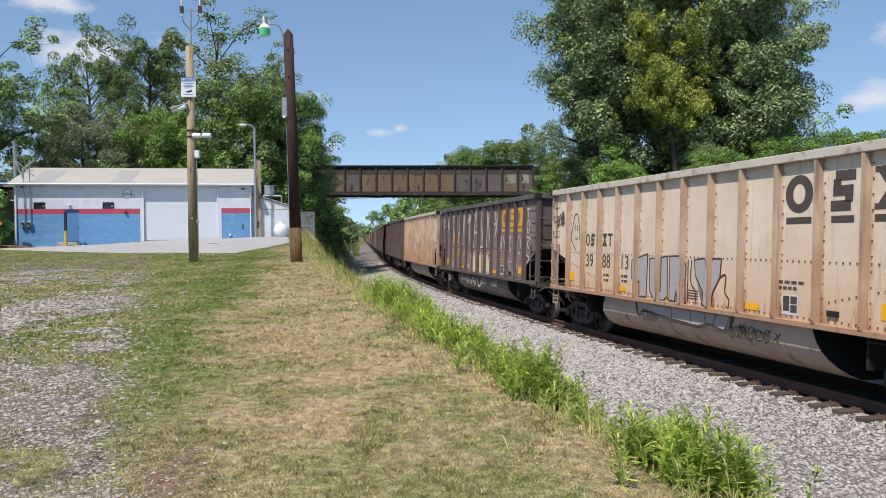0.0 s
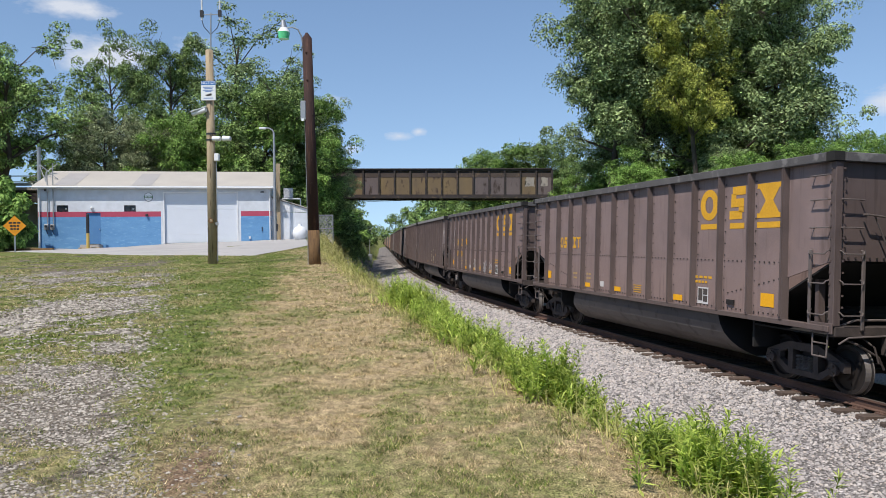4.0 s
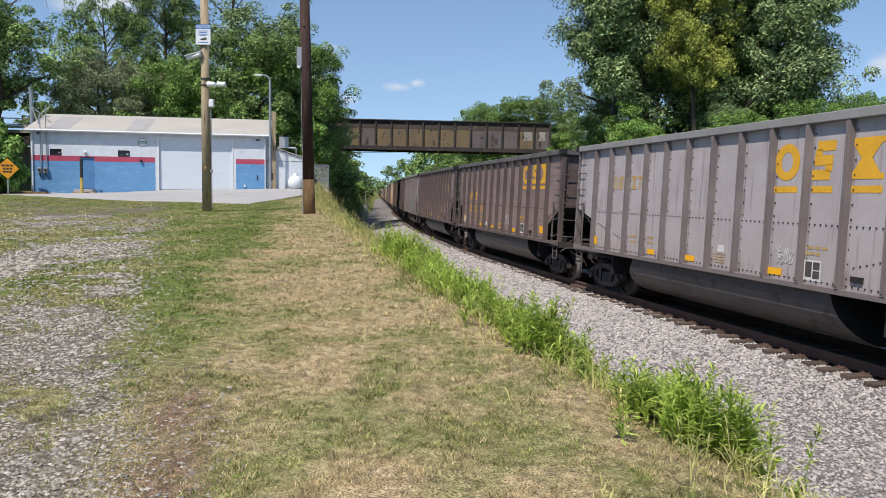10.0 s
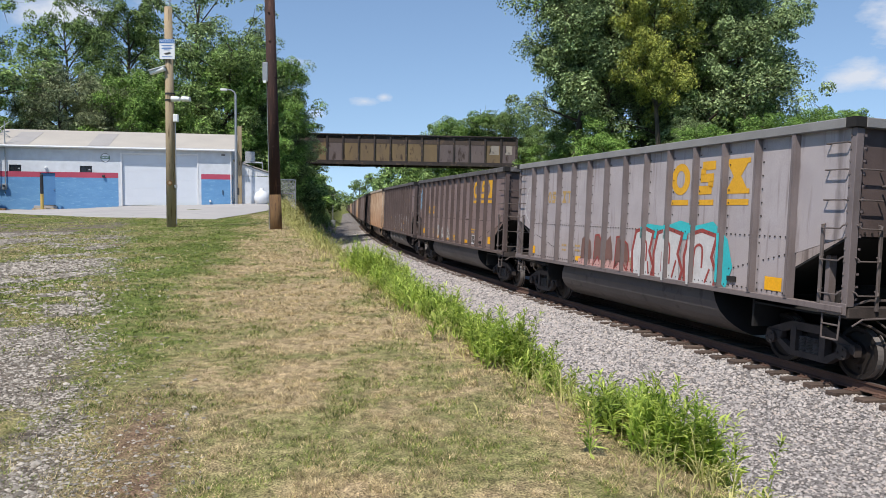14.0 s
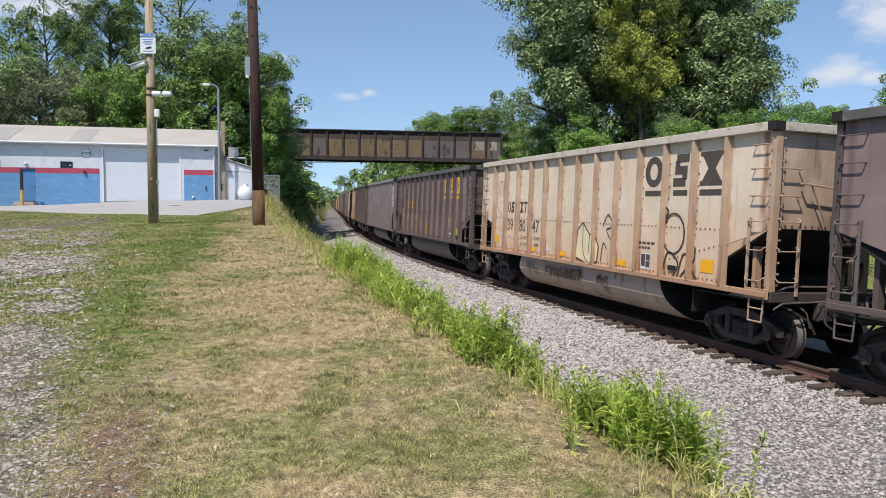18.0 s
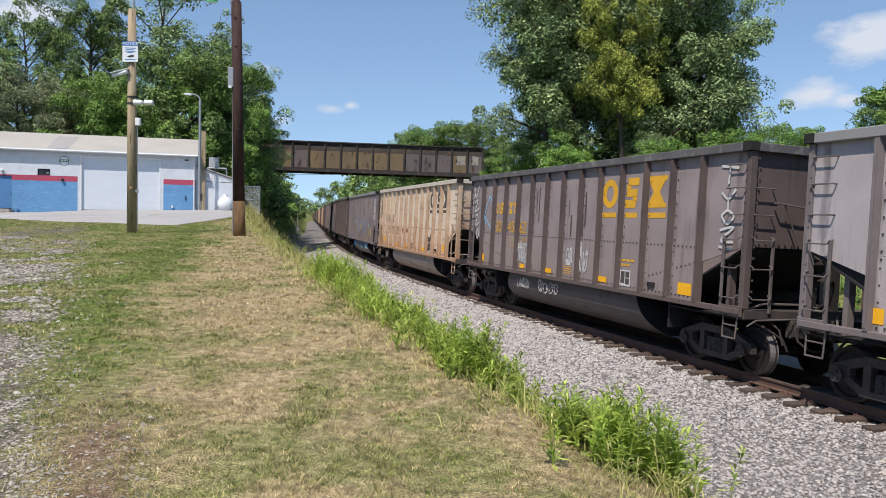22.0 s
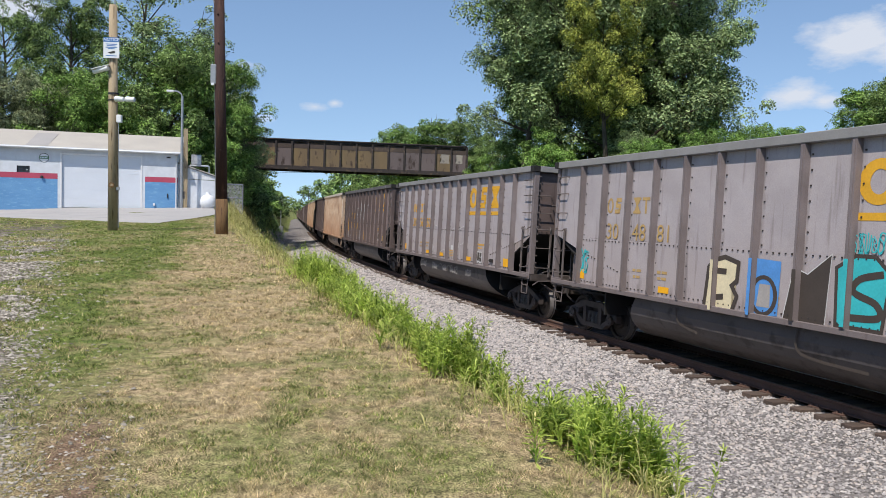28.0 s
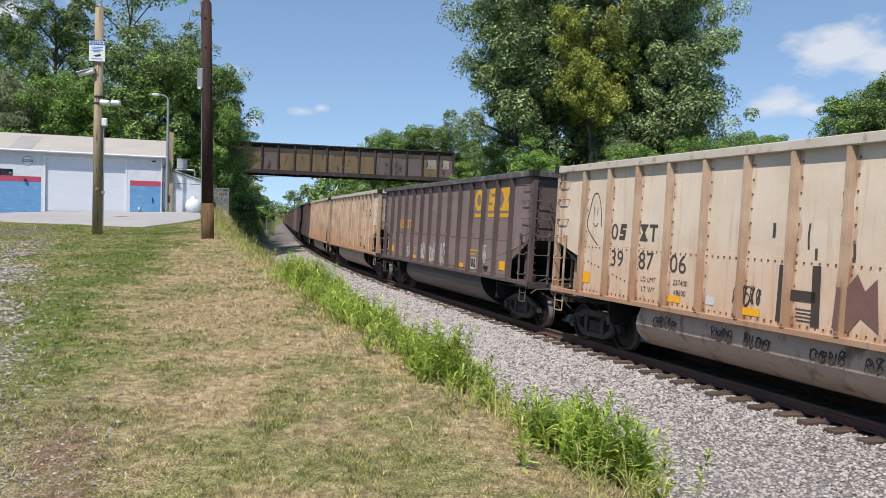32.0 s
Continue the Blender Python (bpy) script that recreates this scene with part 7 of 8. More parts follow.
EMBLEM = {"long": (3.76, 4.83, 5.90, 3.50, 3.01), "short": (2.40, 3.38, 4.38, 3.42, 2.90), "full": (3.48, 4.54, 5.62, 3.52, 3.02)}
NUMBER_AT = {"long": (-4.97, -3.90, -2.84, 2.03), "short": (-4.64, -3.58, -2.67, 2.48), "full": (-4.59, -3.52, -2.46, 2.06)}
PATCHES = {"long": ((5.92, 1.50, 0.42, 0.27), (2.50, 1.32, 0.42, 0.14), (-0.80, 1.33, 0.40, 0.13), (-2.90, 1.34, 0.38, 0.13), (-6.19, 1.53, 0.30, 0.26)),
           "short": ((5.60, 1.38, 0.46, 0.25), (2.27, 1.31, 0.42, 0.14), (-0.75, 1.31, 0.40, 0.13), (-2.58, 1.32, 0.36, 0.13), (-5.94, 1.41, 0.30, 0.24)),
           "full": ((5.85, 1.97, 0.09, 1.05), (2.53, 1.57, 0.07, 0.48), (-0.13, 1.57, 0.08, 0.54), (-2.82, 1.58, 0.09, 0.54), (-5.95, 2.00, 0.10, 1.00))}


def emblem(car, mat, build):
    """The railroad's big painted sign as three plain shapes, over a bar each."""
    c, s, x, z, bar = EMBLEM[build]
    h, d = 0.70, -1.506
    part("painted_ring", ring(B(), c, z, 0.72, h, 0.20, d), mat, car)
    part("painted_block", steps(B(), s, z, 0.52, h, d), mat, car)
    part("painted_hourglass", hourglass(B(), x, z, 0.78, h, d), mat, car)
    for a, w in ((c, 0.66), (s, 0.52), (x, 0.76)):
        part("painted_bar", mid_plate(B(), a, bar, w, 0.12, d), mat, car)


def on_side(a, z, depth=-1.519):
    """A pose on the car's side for flat letters that face the lot."""
    return Matrix(((0, 0, -1, depth), (-1, 0, 0, -a), (0, 1, 0, z), (0, 0, 0, 1)))


def marks(car, mat, digits, build, weights=None):
    """Owner's mark as plain shapes, the car's number, and the small stencils, each in its bay."""
    a1, a2, a3, z = NUMBER_AT[build]
    zo, h, d = z + 0.62, 0.36, -1.506
    part("owner_mark", ring(B(), a1 - 0.16, zo, 0.26, h, 0.065, d), mat, car)
    part("owner_mark", steps(B(), a1 + 0.16, zo, 0.24, h, d), mat, car)
    part("owner_mark", hourglass(B(), a2 - 0.14, zo, 0.28, h, d, 0.12), mat, car)
    part("owner_mark", plate(plate(B(), a2 + 0.05, zo + h / 2, 0.28, 0.07, d), a2 + 0.155, zo + h / 2 - 0.07, 0.07, h - 0.07, d), mat, car)
    if digits:
        for i, t in enumerate(digits):
            words(t, 0.53 if len(t) < 3 else 0.44, mat, car, on_side((a1, a2, a3)[i], z), "car_number")
    if weights:
        for txt, a, q in (("LD", a2 - 0.05, z - 0.37), ("LMT", a2 + 0.24, z - 0.37), ("LT", a2 - 0.02, z - 0.58), ("WT", a2 + 0.24, z - 0.58), (weights[0], a3 + 0.1, z - 0.36), (weights[1], a3 + 0.1, z - 0.56)):
            words(txt, 0.15, mat, car, on_side(a, q), "stencil")
    else:
        for a, w, q in ((a2, 0.34, 1.66), (a2, 0.28, 1.52), (a3, 0.36, 1.68), (a3, 0.32, 1.55)):
            part("stencil_bar", mid_plate(mid_plate(B(), a - w * 0.28, q, w * 0.34, 0.06), a + w * 0.25, q, w * 0.48, 0.06), C_FADED if mat == C_GOLD else mat, car)
    b, q = {"long": (3.60, 1.44), "short": (3.31, 1.42), "full": (4.46, 1.62)}[build]
    part("stencil_box", mid_plate(B(), b, q, 0.44, 0.38), C_PALE, car, "white stencilled box")
    for da, dz, w, h in ((-0.10, 0.02, 0.17, 0.28), (0.10, 0.09, 0.17, 0.14), (0.10, -0.07, 0.17, 0.14)):
        part("stencil_field", mid_plate(B(), b + da, q + dz, w, h, -1.521), C_INK, car)
    for i, w in enumerate((0.62, 0.44)):
        for j in range(4):
            part("stencil_bar", mid_plate(B(), b - 0.28 + j * w * 0.30, q + 0.42 - i * 0.11, w * 0.22, 0.055), mat, car)
    for i in range(4):
        part("stencil_bar", mid_plate(B(), 0.40, 1.50 - i * 0.06, 0.46 - 0.05 * (i % 2), 0.022), mat, car)
    part("notice_plate", mid_plate(B(), -1.85 if build == "long" else 0.45, 1.42 if build == "long" else 1.62, 0.24, 0.16), C_PALE, car)
    part("shackle", box(B(), -1.55, -1.512, -b - 1.22, -b - 0.96, 1.32, 1.42), C_UNDER, car)
    for a, z, w, h in PATCHES[build]:
        part("reflector", mid_plate(B(), a, z, w, h, -1.5195), C_YELLOW, car, "yellow reflective patch")


def inside(pts, a):
    """The heights between which the outline pts is filled at the station a."""
    zs = []
    for (p, q), (r, s) in zip(pts, pts[1:] + pts[:1]):
        if (p <= a) != (r <= a):
            zs.append(q + (s - q) * (a - p) / (r - p))
    zs.sort()
    return list(zip(zs[::2], zs[1::2]))


def border(bm, pts, width, depth):
    """A closed stroke of even width round the outline pts."""
    P = [Vector(p) for p in pts]
    rims = []
    for i, p in enumerate(P):
        a, b = (p - P[i - 1]).normalized(), (P[(i + 1) % len(P)] - p).normalized()
        n, m = Vector((-a.y, a.x)), Vector((-b.y, b.x))
        side = (n + m) / max(1 + n.dot(m), 0.45) * width / 2
        rims.append([bm.verts.new(on_wall(tuple(q), "side", depth)) for q in (p - side, p + side)])
    for (a, b), (c, d) in zip(rims, rims[1:] + rims[:1]):
        bm.faces.new((a, b, d, c))
    bmesh.ops.recalc_face_normals(bm, faces=bm.faces[:])
    return bm


def fill(car, mat, pts, build, rim=None, label="", width=0.05, depth=-1.5225, name="spray_fill"):
    """A sprayed field with corners pts on the side sheets, carried over the ribs that it crosses; rim: its outline."""
    pts = [tuple(p) for p in pts]
    bm = B()
    f = bm.faces.new([bm.verts.new(on_wall(p, "side", depth)) for p in pts])
    bmesh.ops.triangulate(bm, faces=[f])
    bmesh.ops.recalc_face_normals(bm, faces=bm.faces[:])
    ribn, sp, half = BUILD[build]
    if min(q for p, q in pts) > 1.0:
        for i in range(ribn):
            a = ((ribn - 1) / 2 - i) * sp
            for lo, hi in inside(pts, a):
                mid_plate(bm, a, (lo + hi) / 2, 0.08, hi - lo, -1.633)
    part(name, bm, mat, car, label)
    if rim:
        part("spray_outline", border(B(), pts, width, depth - 0.002), rim, car)


def lines(car, mat, strokes_list, width=0.05, depth=-1.523, label=""):
    """Hand-sprayed strokes through their corners."""
    for pts in strokes_list:
        part("spray_stroke", ribbon(B(), pts, width, "side", depth), mat, car, label)


def strokes(car, mat, jobs, name="spray_mark", label=""):
    for seed, a, z, w, h, width in jobs:
        bm = B()
        squiggle(bm, random.Random(seed), a, z, w, h, width, depth=-1.522, turns=max(2, round(w / max(h, 0.05) * 2.4)))
        tagged(part(name, bm, mat, car, label), kind="stuff")


def hood(car, mat, z=2.5, width=0.035, a=-6.2):
    """A sprayed outline like a leaning hood with a tail."""
    bm = B()
    ribbon(bm, [(a + 0.42, z - 0.30), (a + 0.05, z - 0.02), (a - 0.12, z + 0.22), (a - 0.02, z + 0.55), (a + 0.10, z + 0.88), (a + 0.30, z + 0.92), (a + 0.46, z + 0.55), (a + 0.50, z + 0.15)], width, "side", -1.508)
    ribbon(bm, [(a + 0.16, z + 0.62), (a + 0.16, z + 0.42)], width * 0.7, "side", -1.508)
    ribbon(bm, [(a + 0.32, z + 0.60), (a + 0.31, z + 0.44)], width * 0.7, "side", -1.508)
    ribbon(bm, [(a + 0.14, z + 0.24), (a + 0.26, z + 0.16), (a + 0.36, z + 0.24)], width * 0.7, "side", -1.508)
    part("spray_mark", bm, mat, car)


def low_marks(c, mat, seed):
    """Sprayed strokes along the tub."""
    rng = random.Random(seed)
    a = -3.6
    while a < 2.6:
        w = rng.uniform(0.5, 1.0)
        tagged(part("tub_mark", squiggle(B(), rng, a, 0.70, w, 0.24, 0.024, depth=-1.445), mat, c), kind="stuff")
        a += w + rng.uniform(0.2, 1.2)


def runs(car, mat, seed, spots, long=0.5):
    """Thin drips running down from the spots."""
    rng = random.Random(seed)
    for a, z in spots:
        h = long * rng.uniform(0.5, 1.2)
        part("paint_run", ribbon(B(), [(a, z), (a + rng.uniform(-0.02, 0.02), z - h * 0.5), (a, z - h)], rng.uniform(0.03, 0.07), "side", -1.508), mat, car)


# kind, digits of the number
TRAIN_ORDER = {
    -1: ("dark", None), 0: ("tan", ("39", "88", "13")), 1: ("dark", ("30", "28", "18")), 2: ("tan", ("39", "85", "19")), 3: ("dark", None), 4: ("dark", ("300", "845")), 5: ("patch", ("30", "17", "32")),
    6: ("patch", ("30", "13", "82")), 7: ("grey", None), 8: ("dark", ("30", "02", "59")), 9: ("dark", ("30", "28", "82")), 10: ("grey", None), 11: ("dark", None), 12: ("dark", ("30", "08", "09")),
    13: ("tan", ("39", "80", "47")), 14: ("wide", ("39", "42", "65")), 15: ("grey", None), 16: ("dusty", ("30", "45", "62")), 17: ("tan", ("39", "73", "25")), 18: ("grey", ("30", "46", "34")), 19: ("dark", None),
    20: ("grey", ("30", "48", "81")), 21: ("grey", ("30", "56", "50")), 22: ("wide", ("39", "41", "58")), 23: ("tan", ("39", "87", "06")), 24: ("dark", None), 25: ("tan", None), 26: ("tan", None), 27: ("dark", None), 28: ("dark", None), 29: ("grey", None)}
WEIGHTS = {13: ("237600", "48400"), 16: ("238200", "47800"), 17: ("237400", "48600"), 23: ("237400", "48600")}
SAY = {"tan": "weathered cream steel coal car with rusty lower sheets", "dark": "dark brown-grey ribbed steel coal car", "wide": "dark brown ribbed coal car with full-height ladders", "grey": "mid-grey ribbed steel coal car", "patch": "dark ribbed coal car with flaking grey patches", "dusty": "brown-grey ribbed coal car with light dust"}
KIND_BUILD = {"grey": "short", "dusty": "short", "wide": "full"}
COUPLING = 1.30         # clear distance between two bodies
cars = []


def train():
    near = {"tan": hopper(C_TAN, C_TAN_RIB_SHADE, C_TOP_TAN, tan=True), "dark": hopper(C_DARK, C_DARK_RIB_SHADE, C_TOP), "wide": hopper(C_WIDE, C_DARK_RIB_SHADE, C_TOP, "full"), "grey": hopper(C_GREY, C_GREY_RIB_SHADE, C_TOP_GREY, "short"),
            "patch": hopper(C_PATCH, C_DARK_RIB_SHADE, C_TOP_GREY), "dusty": hopper(C_DUSTY, C_DARK_RIB_SHADE, C_TOP, "short")}
    far = {"tan": hopper(C_TAN, C_TAN_RIB_SHADE, C_TOP_TAN, near=False, tan=True), "dark": hopper(C_DARK, C_DARK_RIB_SHADE, C_TOP, near=False), "grey": hopper(C_GREY, C_GREY_RIB_SHADE, C_TOP_GREY, "short", False)}
    used = set()
    rng = random.Random(5)
    at, last = 0.0, 0.0
    for k in range(-1, 45):
        kind, digits = TRAIN_ORDER.get(k, (rng.choice(("dark", "dark", "dark", "grey", "tan")), None))
        half = BUILD[KIND_BUILD.get(kind, "long")][2]
        at = -2 * half - COUPLING if k < 0 else 0.0 if k == 0 else at + last + half + COUPLING
        last = half
        stock = near if k <= 27 else far
        key = (kind, k <= 27)
        c = copy_thing(stock[kind], Matrix.Identity(4)) if key in used else stock[kind]
        cars.append((k, kind, digits, c, at))
        used.add(key)
    for k, kind, digits, c, at in cars:
        dress(k, kind, digits, c)


def dress(k, kind, digits, c):
    say = SAY[kind]
    build = KIND_BUILD.get(kind, "long")
    if digits:
        say += ", numbered " + "".join(digits)
    tagged(c, say, "freight car", "cars of the coal train")
    ink = C_INK if kind == "tan" else C_GOLD
    emblem(c, ink, build)
    if k > 27:
        return
    marks(c, C_FADED if kind == "grey" and k != 21 else ink, digits, build, WEIGHTS.get(k))
    if build == "full":
        part("pale_plate", mid_plate(B(), 5.50, 1.57, 0.20, 0.26), M_SPRAY_Y, c)
    W, Kk, G, R, T, L = M_SPRAY_W, M_SPRAY_K, M_SPRAY_G, M_SPRAY_R, M_SPRAY_T, M_SPRAY_C
    if k == 0:
        S = M_SPRAY_S
        fill(c, S, ((-2.42, 2.12), (-2.05, 2.2), (-1.62, 2.3), (-1.62, 2.18), (-1.66, 1.2), (-2.0, 1.2), (-2.02, 1.6), (-2.3, 1.4), (-2.45, 1.75)), build, Kk, "silver-grey sprayed letter shape with a black outline", 0.035)
        fill(c, S, ((-1.52, 2.18), (-1.18, 2.2), (-1.16, 1.4), (-0.98, 1.4), (-0.96, 2.22), (-0.7, 2.26), (-0.66, 1.3), (-0.85, 1.18), (-1.3, 1.2), (-1.5, 1.4)), build, Kk, "", 0.035)
        fill(c, S, ((-0.58, 2.26), (-0.1, 2.28), (0.12, 2.05), (0.1, 1.75), (-0.08, 1.6), (0.12, 1.2), (-0.12, 1.2), (-0.3, 1.45), (-0.34, 1.2), (-0.58, 1.2)), build, Kk, "", 0.035)
        fill(c, S, ((0.45, 2.2), (0.85, 2.24), (1.0, 1.75), (1.14, 2.24), (1.46, 2.24), (1.42, 1.85), (1.16, 1.5), (1.12, 1.2), (0.78, 1.2), (0.8, 1.5), (0.5, 1.85)), build, Kk, "", 0.035)
        lines(c, Kk, (((0.2, 2.2), (0.2, 1.25)), ((0.34, 2.2), (0.32, 1.7), (0.5, 1.5), (0.52, 1.2)), ((1.42, 1.85), (1.62, 1.9), (1.6, 1.55), (1.74, 1.4), (1.72, 1.2))), 0.035)
        hood(c, Kk)
        strokes(c, Kk, ((9, -7.4, 3.1, 0.55, 0.4, 0.03),))
        fill(c, S, ((-2.2, 1.03), (-2.1, 0.8), (-1.7, 0.76), (-1.1, 0.80), (-0.4, 0.74), (0.3, 0.70), (0.9, 0.76), (1.5, 0.74), (1.72, 1.03)), build, depth=-1.447)
        lines(c, Kk, (((-2.3, 1.03), (-2.15, 0.70), (-1.9, 0.84), (-1.4, 0.80), (-0.8, 0.76), (-0.1, 0.72), (0.5, 0.70), (1.0, 0.78), (1.6, 0.70), (1.78, 1.03)),), 0.075, -1.449, "thick black sprayed edge along the tub")
        lines(c, Kk, (((-0.6, 1.02), (-0.55, 0.78)), ((0.2, 1.02), (0.25, 0.76)), ((0.75, 1.02), (0.85, 0.78)), ((1.2, 1.02), (1.1, 0.8))), 0.03, -1.449)
        for i, (a, w) in enumerate(((-1.9, 0.7), (1.75, 0.5), (2.3, 1.0))):
            tagged(part("tub_mark", squiggle(B(), random.Random(31 + i), a, 0.62, w, 0.26, 0.024, depth=-1.449, turns=4), Kk, c), kind="stuff")
    elif k == 1:
        tall = (((-7.25, 3.75), (-7.12, 3.15)), ((-7.35, 3.6), (-7.02, 3.3)), ((-7.35, 3.3), (-7.02, 3.62)),
                ((-6.3, 2.7), (-6.28, 3.7)), ((-6.28, 3.7), (-6.05, 3.2), (-5.78, 3.66)), ((-5.78, 3.66), (-5.74, 2.5)),
                ((-4.92, 3.9), (-4.6, 3.45), (-4.82, 2.85), (-5.2, 3.4), (-4.95, 3.9)), ((-4.14, 3.8), (-4.08, 3.1), (-3.9, 2.9), (-3.66, 3.1), (-3.56, 3.8)),
                ((-3.04, 2.4), (-2.85, 3.9)), ((-2.85, 3.9), (-2.47, 2.5)), ((-2.47, 2.5), (-2.44, 3.9)), ((-1.70, 3.75), (-1.78, 2.35)), ((-2.1, 3.4), (-1.68, 3.62)), ((-1.68, 3.62), (-1.25, 3.36)), ((-2.1, 3.6), (-1.68, 3.64)), ((-1.68, 3.64), (-1.25, 3.56)), ((-1.95, 3.85), (-1.68, 3.64)), ((-1.68, 3.64), (-1.35, 3.9)),
                ((-0.96, 2.25), (-0.7, 3.8), (-0.5, 3.8), (-0.31, 2.3)), ((-0.85, 2.95), (-0.45, 2.98)), ((0.43, 3.95), (0.38, 3.2), (0.55, 2.9), (0.49, 2.33)), ((0.2, 2.3), (0.75, 2.36)), ((0.15, 3.9), (0.7, 3.97)),
                ((1.26, 2.3), (1.32, 3.9)), ((1.32, 3.9), (1.85, 2.3)), ((1.85, 2.3), (1.95, 3.9)), ((2.45, 3.8), (2.95, 2.7)), ((2.9, 3.8), (2.5, 2.7)), ((2.35, 3.3), (3.05, 3.25)))
        lines(c, W, tall, 0.10, label="tall white sprayed strokes")
        lines(c, W, (((3.3, 2.15), (3.42, 2.8), (3.55, 2.15)), ((3.33, 2.45), (3.55, 2.45)), ((3.7, 2.8), (3.85, 2.5), (4.0, 2.8)), ((3.85, 2.5), (3.85, 2.15))), 0.06)
        bm = ring(ring(B(), 4.62, 2.48, 0.28, 0.66, 0.06, -1.522), 5.75, 2.45, 0.36, 0.7, 0.06, -1.522)
        part("spray_stroke", bm, W, c)
        lines(c, W, (((5.0, 2.8), (5.02, 2.15)), ((6.6, 3.75), (6.95, 3.75)), ((6.77, 3.75), (6.77, 3.45)), ((6.6, 3.2), (6.8, 3.35), (6.95, 3.1), (6.75, 2.9), (6.6, 3.2)), ((6.6, 2.75), (6.95, 2.7), (6.7, 2.5), (6.95, 2.3)), ((6.6, 2.1), (6.95, 2.0), (6.65, 1.8))), 0.06)
        for a0, a1 in ((-1.12, -0.62), (-0.44, 0.0), (0.12, 0.45), (0.62, 1.0), (1.25, 1.95)):
            fill(c, M_SPRAY_P, ((a0, 1.18), (a0 - 0.02, 1.95), (a0 + 0.15, 2.1), ((a0 + a1) / 2, 1.75), (a1 - 0.1, 2.12), (a1, 1.9), (a1 - 0.02, 1.2)), build, None, "faded cream sprayed block")
        strokes(c, W, ((22, -5.4, 1.25, 0.7, 0.5, 0.035), (23, 3.9, 1.25, 0.9, 0.75, 0.04), (24, 5.0, 1.25, 0.5, 0.6, 0.04), (20, -2.3, 1.5, 0.6, 0.5, 0.015)))
        lines(c, M_SPRAY_P, (((-2.4, 0.93), (-2.2, 0.62), (-1.9, 0.9), (-1.6, 0.6), (-1.3, 0.92), (-0.9, 0.58), (-0.5, 0.9), (-0.1, 0.55), (0.5, 0.93)),), 0.06, -1.447)
        low_marks(c, W, 28)
    elif k == 2:
        lines(c, Kk, (((-2.0, 1.2), (-2.03, 1.8), (-1.75, 2.28), (-1.4, 2.36), (-1.15, 2.05), (-1.2, 1.2)), ((-1.65, 2.0), (-1.65, 1.5)), ((-1.65, 1.75), (-1.25, 1.8)),
                      ((-1.03, 2.1), (-0.65, 2.38), (-0.22, 2.2), (-0.3, 1.65), (-0.08, 1.7)), ((-0.7, 2.1), (-0.7, 1.75)), ((-0.6, 1.5), (-0.5, 1.4)), ((-0.2, 2.3), (-0.1, 1.2)),
                      ((0.08, 2.32), (0.45, 2.24), (0.75, 1.75), (0.6, 1.25)), ((0.28, 2.1), (0.28, 1.5)), ((0.5, 1.8), (0.08, 1.55), (0.5, 1.3)), ((0.75, 1.42), (0.35, 1.4)),
                      ((1.3, 2.33), (1.66, 2.26), (1.62, 1.5), (1.2, 1.42)), ((1.2, 1.42), (1.62, 1.16))), 0.035, label="black sprayed outline")
        strokes(c, M_SPRAY_BR, ((27, 2.4, 1.75, 0.4, 0.35, 0.03), (28, -5.2, 1.3, 0.5, 0.3, 0.015), (29, -4.1, 1.25, 0.5, 0.35, 0.015)))
        lines(c, R, (((3.9, 2.2), (3.85, 1.5), (4.1, 1.25), (4.4, 1.6)), ((4.2, 2.0), (4.6, 2.3), (4.9, 1.7), (5.2, 2.1))), 0.03)
        strokes(c, R, ((26, -7.4, 2.9, 0.5, 0.6, 0.03),))
        hood(c, Kk, 2.6, 0.025)
        lines(c, Kk, (((-2.0, 1.02), (-1.7, 0.82), (-1.3, 0.98), (-0.9, 0.84), (-0.5, 0.98), (-0.1, 0.80), (0.3, 0.92)), ((0.6, 1.02), (0.9, 0.70), (1.7, 0.78))), 0.03, -1.447)
    elif k == 4:
        strokes(c, W, ((31, -1.2, 1.3, 0.8, 0.55, 0.03), (32, 0.9, 1.25, 1.1, 0.5, 0.035), (33, 2.2, 1.25, 0.6, 0.45, 0.02)))
        hood(c, W)
        part("stencil_box", mid_plate(B(), -2.85, 2.7, 0.3, 0.3), C_GOLD, c)
    elif k == 5:
        strokes(c, M_SPRAY_P, ((35, 0.80, 1.45, 0.75, 0.65, 0.06), (36, 1.95, 1.35, 0.75, 0.75, 0.06)), label="pale sprayed tag")
        hood(c, W)
        tagged(part("tub_mark", squiggle(B(), random.Random(34), -0.9, 0.66, 0.9, 0.3, 0.03, depth=-1.447, turns=3), W, c), kind="stuff")
    elif k == 6:
        strokes(c, W, ((37, -5.1, 1.3, 0.8, 0.85, 0.05), (38, -6.3, 1.5, 0.6, 0.5, 0.05), (39, -7.5, 2.9, 0.6, 0.8, 0.04), (40, -2.2, 1.8, 0.6, 0.3, 0.02), (41, -0.9, 1.75, 1.0, 0.8, 0.07), (43, -0.9, 1.4, 0.9, 0.3, 0.025)))
        fill(c, W, ((-2.95, 1.2), (-2.9, 1.5), (-2.6, 1.42), (-2.4, 1.55), (-2.45, 1.2)), build)
        low_marks(c, W, 42)
    elif k == 7:
        strokes(c, W, ((44, 2.3, 1.5, 0.5, 0.3, 0.03), (45, 5.8, 2.0, 0.5, 1.2, 0.05)))
    elif k == 8:
        strokes(c, W, ((46, -6.2, 1.35, 0.5, 0.3, 0.06), (47, 1.2, 1.5, 0.8, 0.4, 0.03)))
    elif k == 9:
        strokes(c, W, ((48, -0.85, 1.5, 0.28, 0.75, 0.04), (49, 4.5, 1.55, 0.6, 0.4, 0.05)))
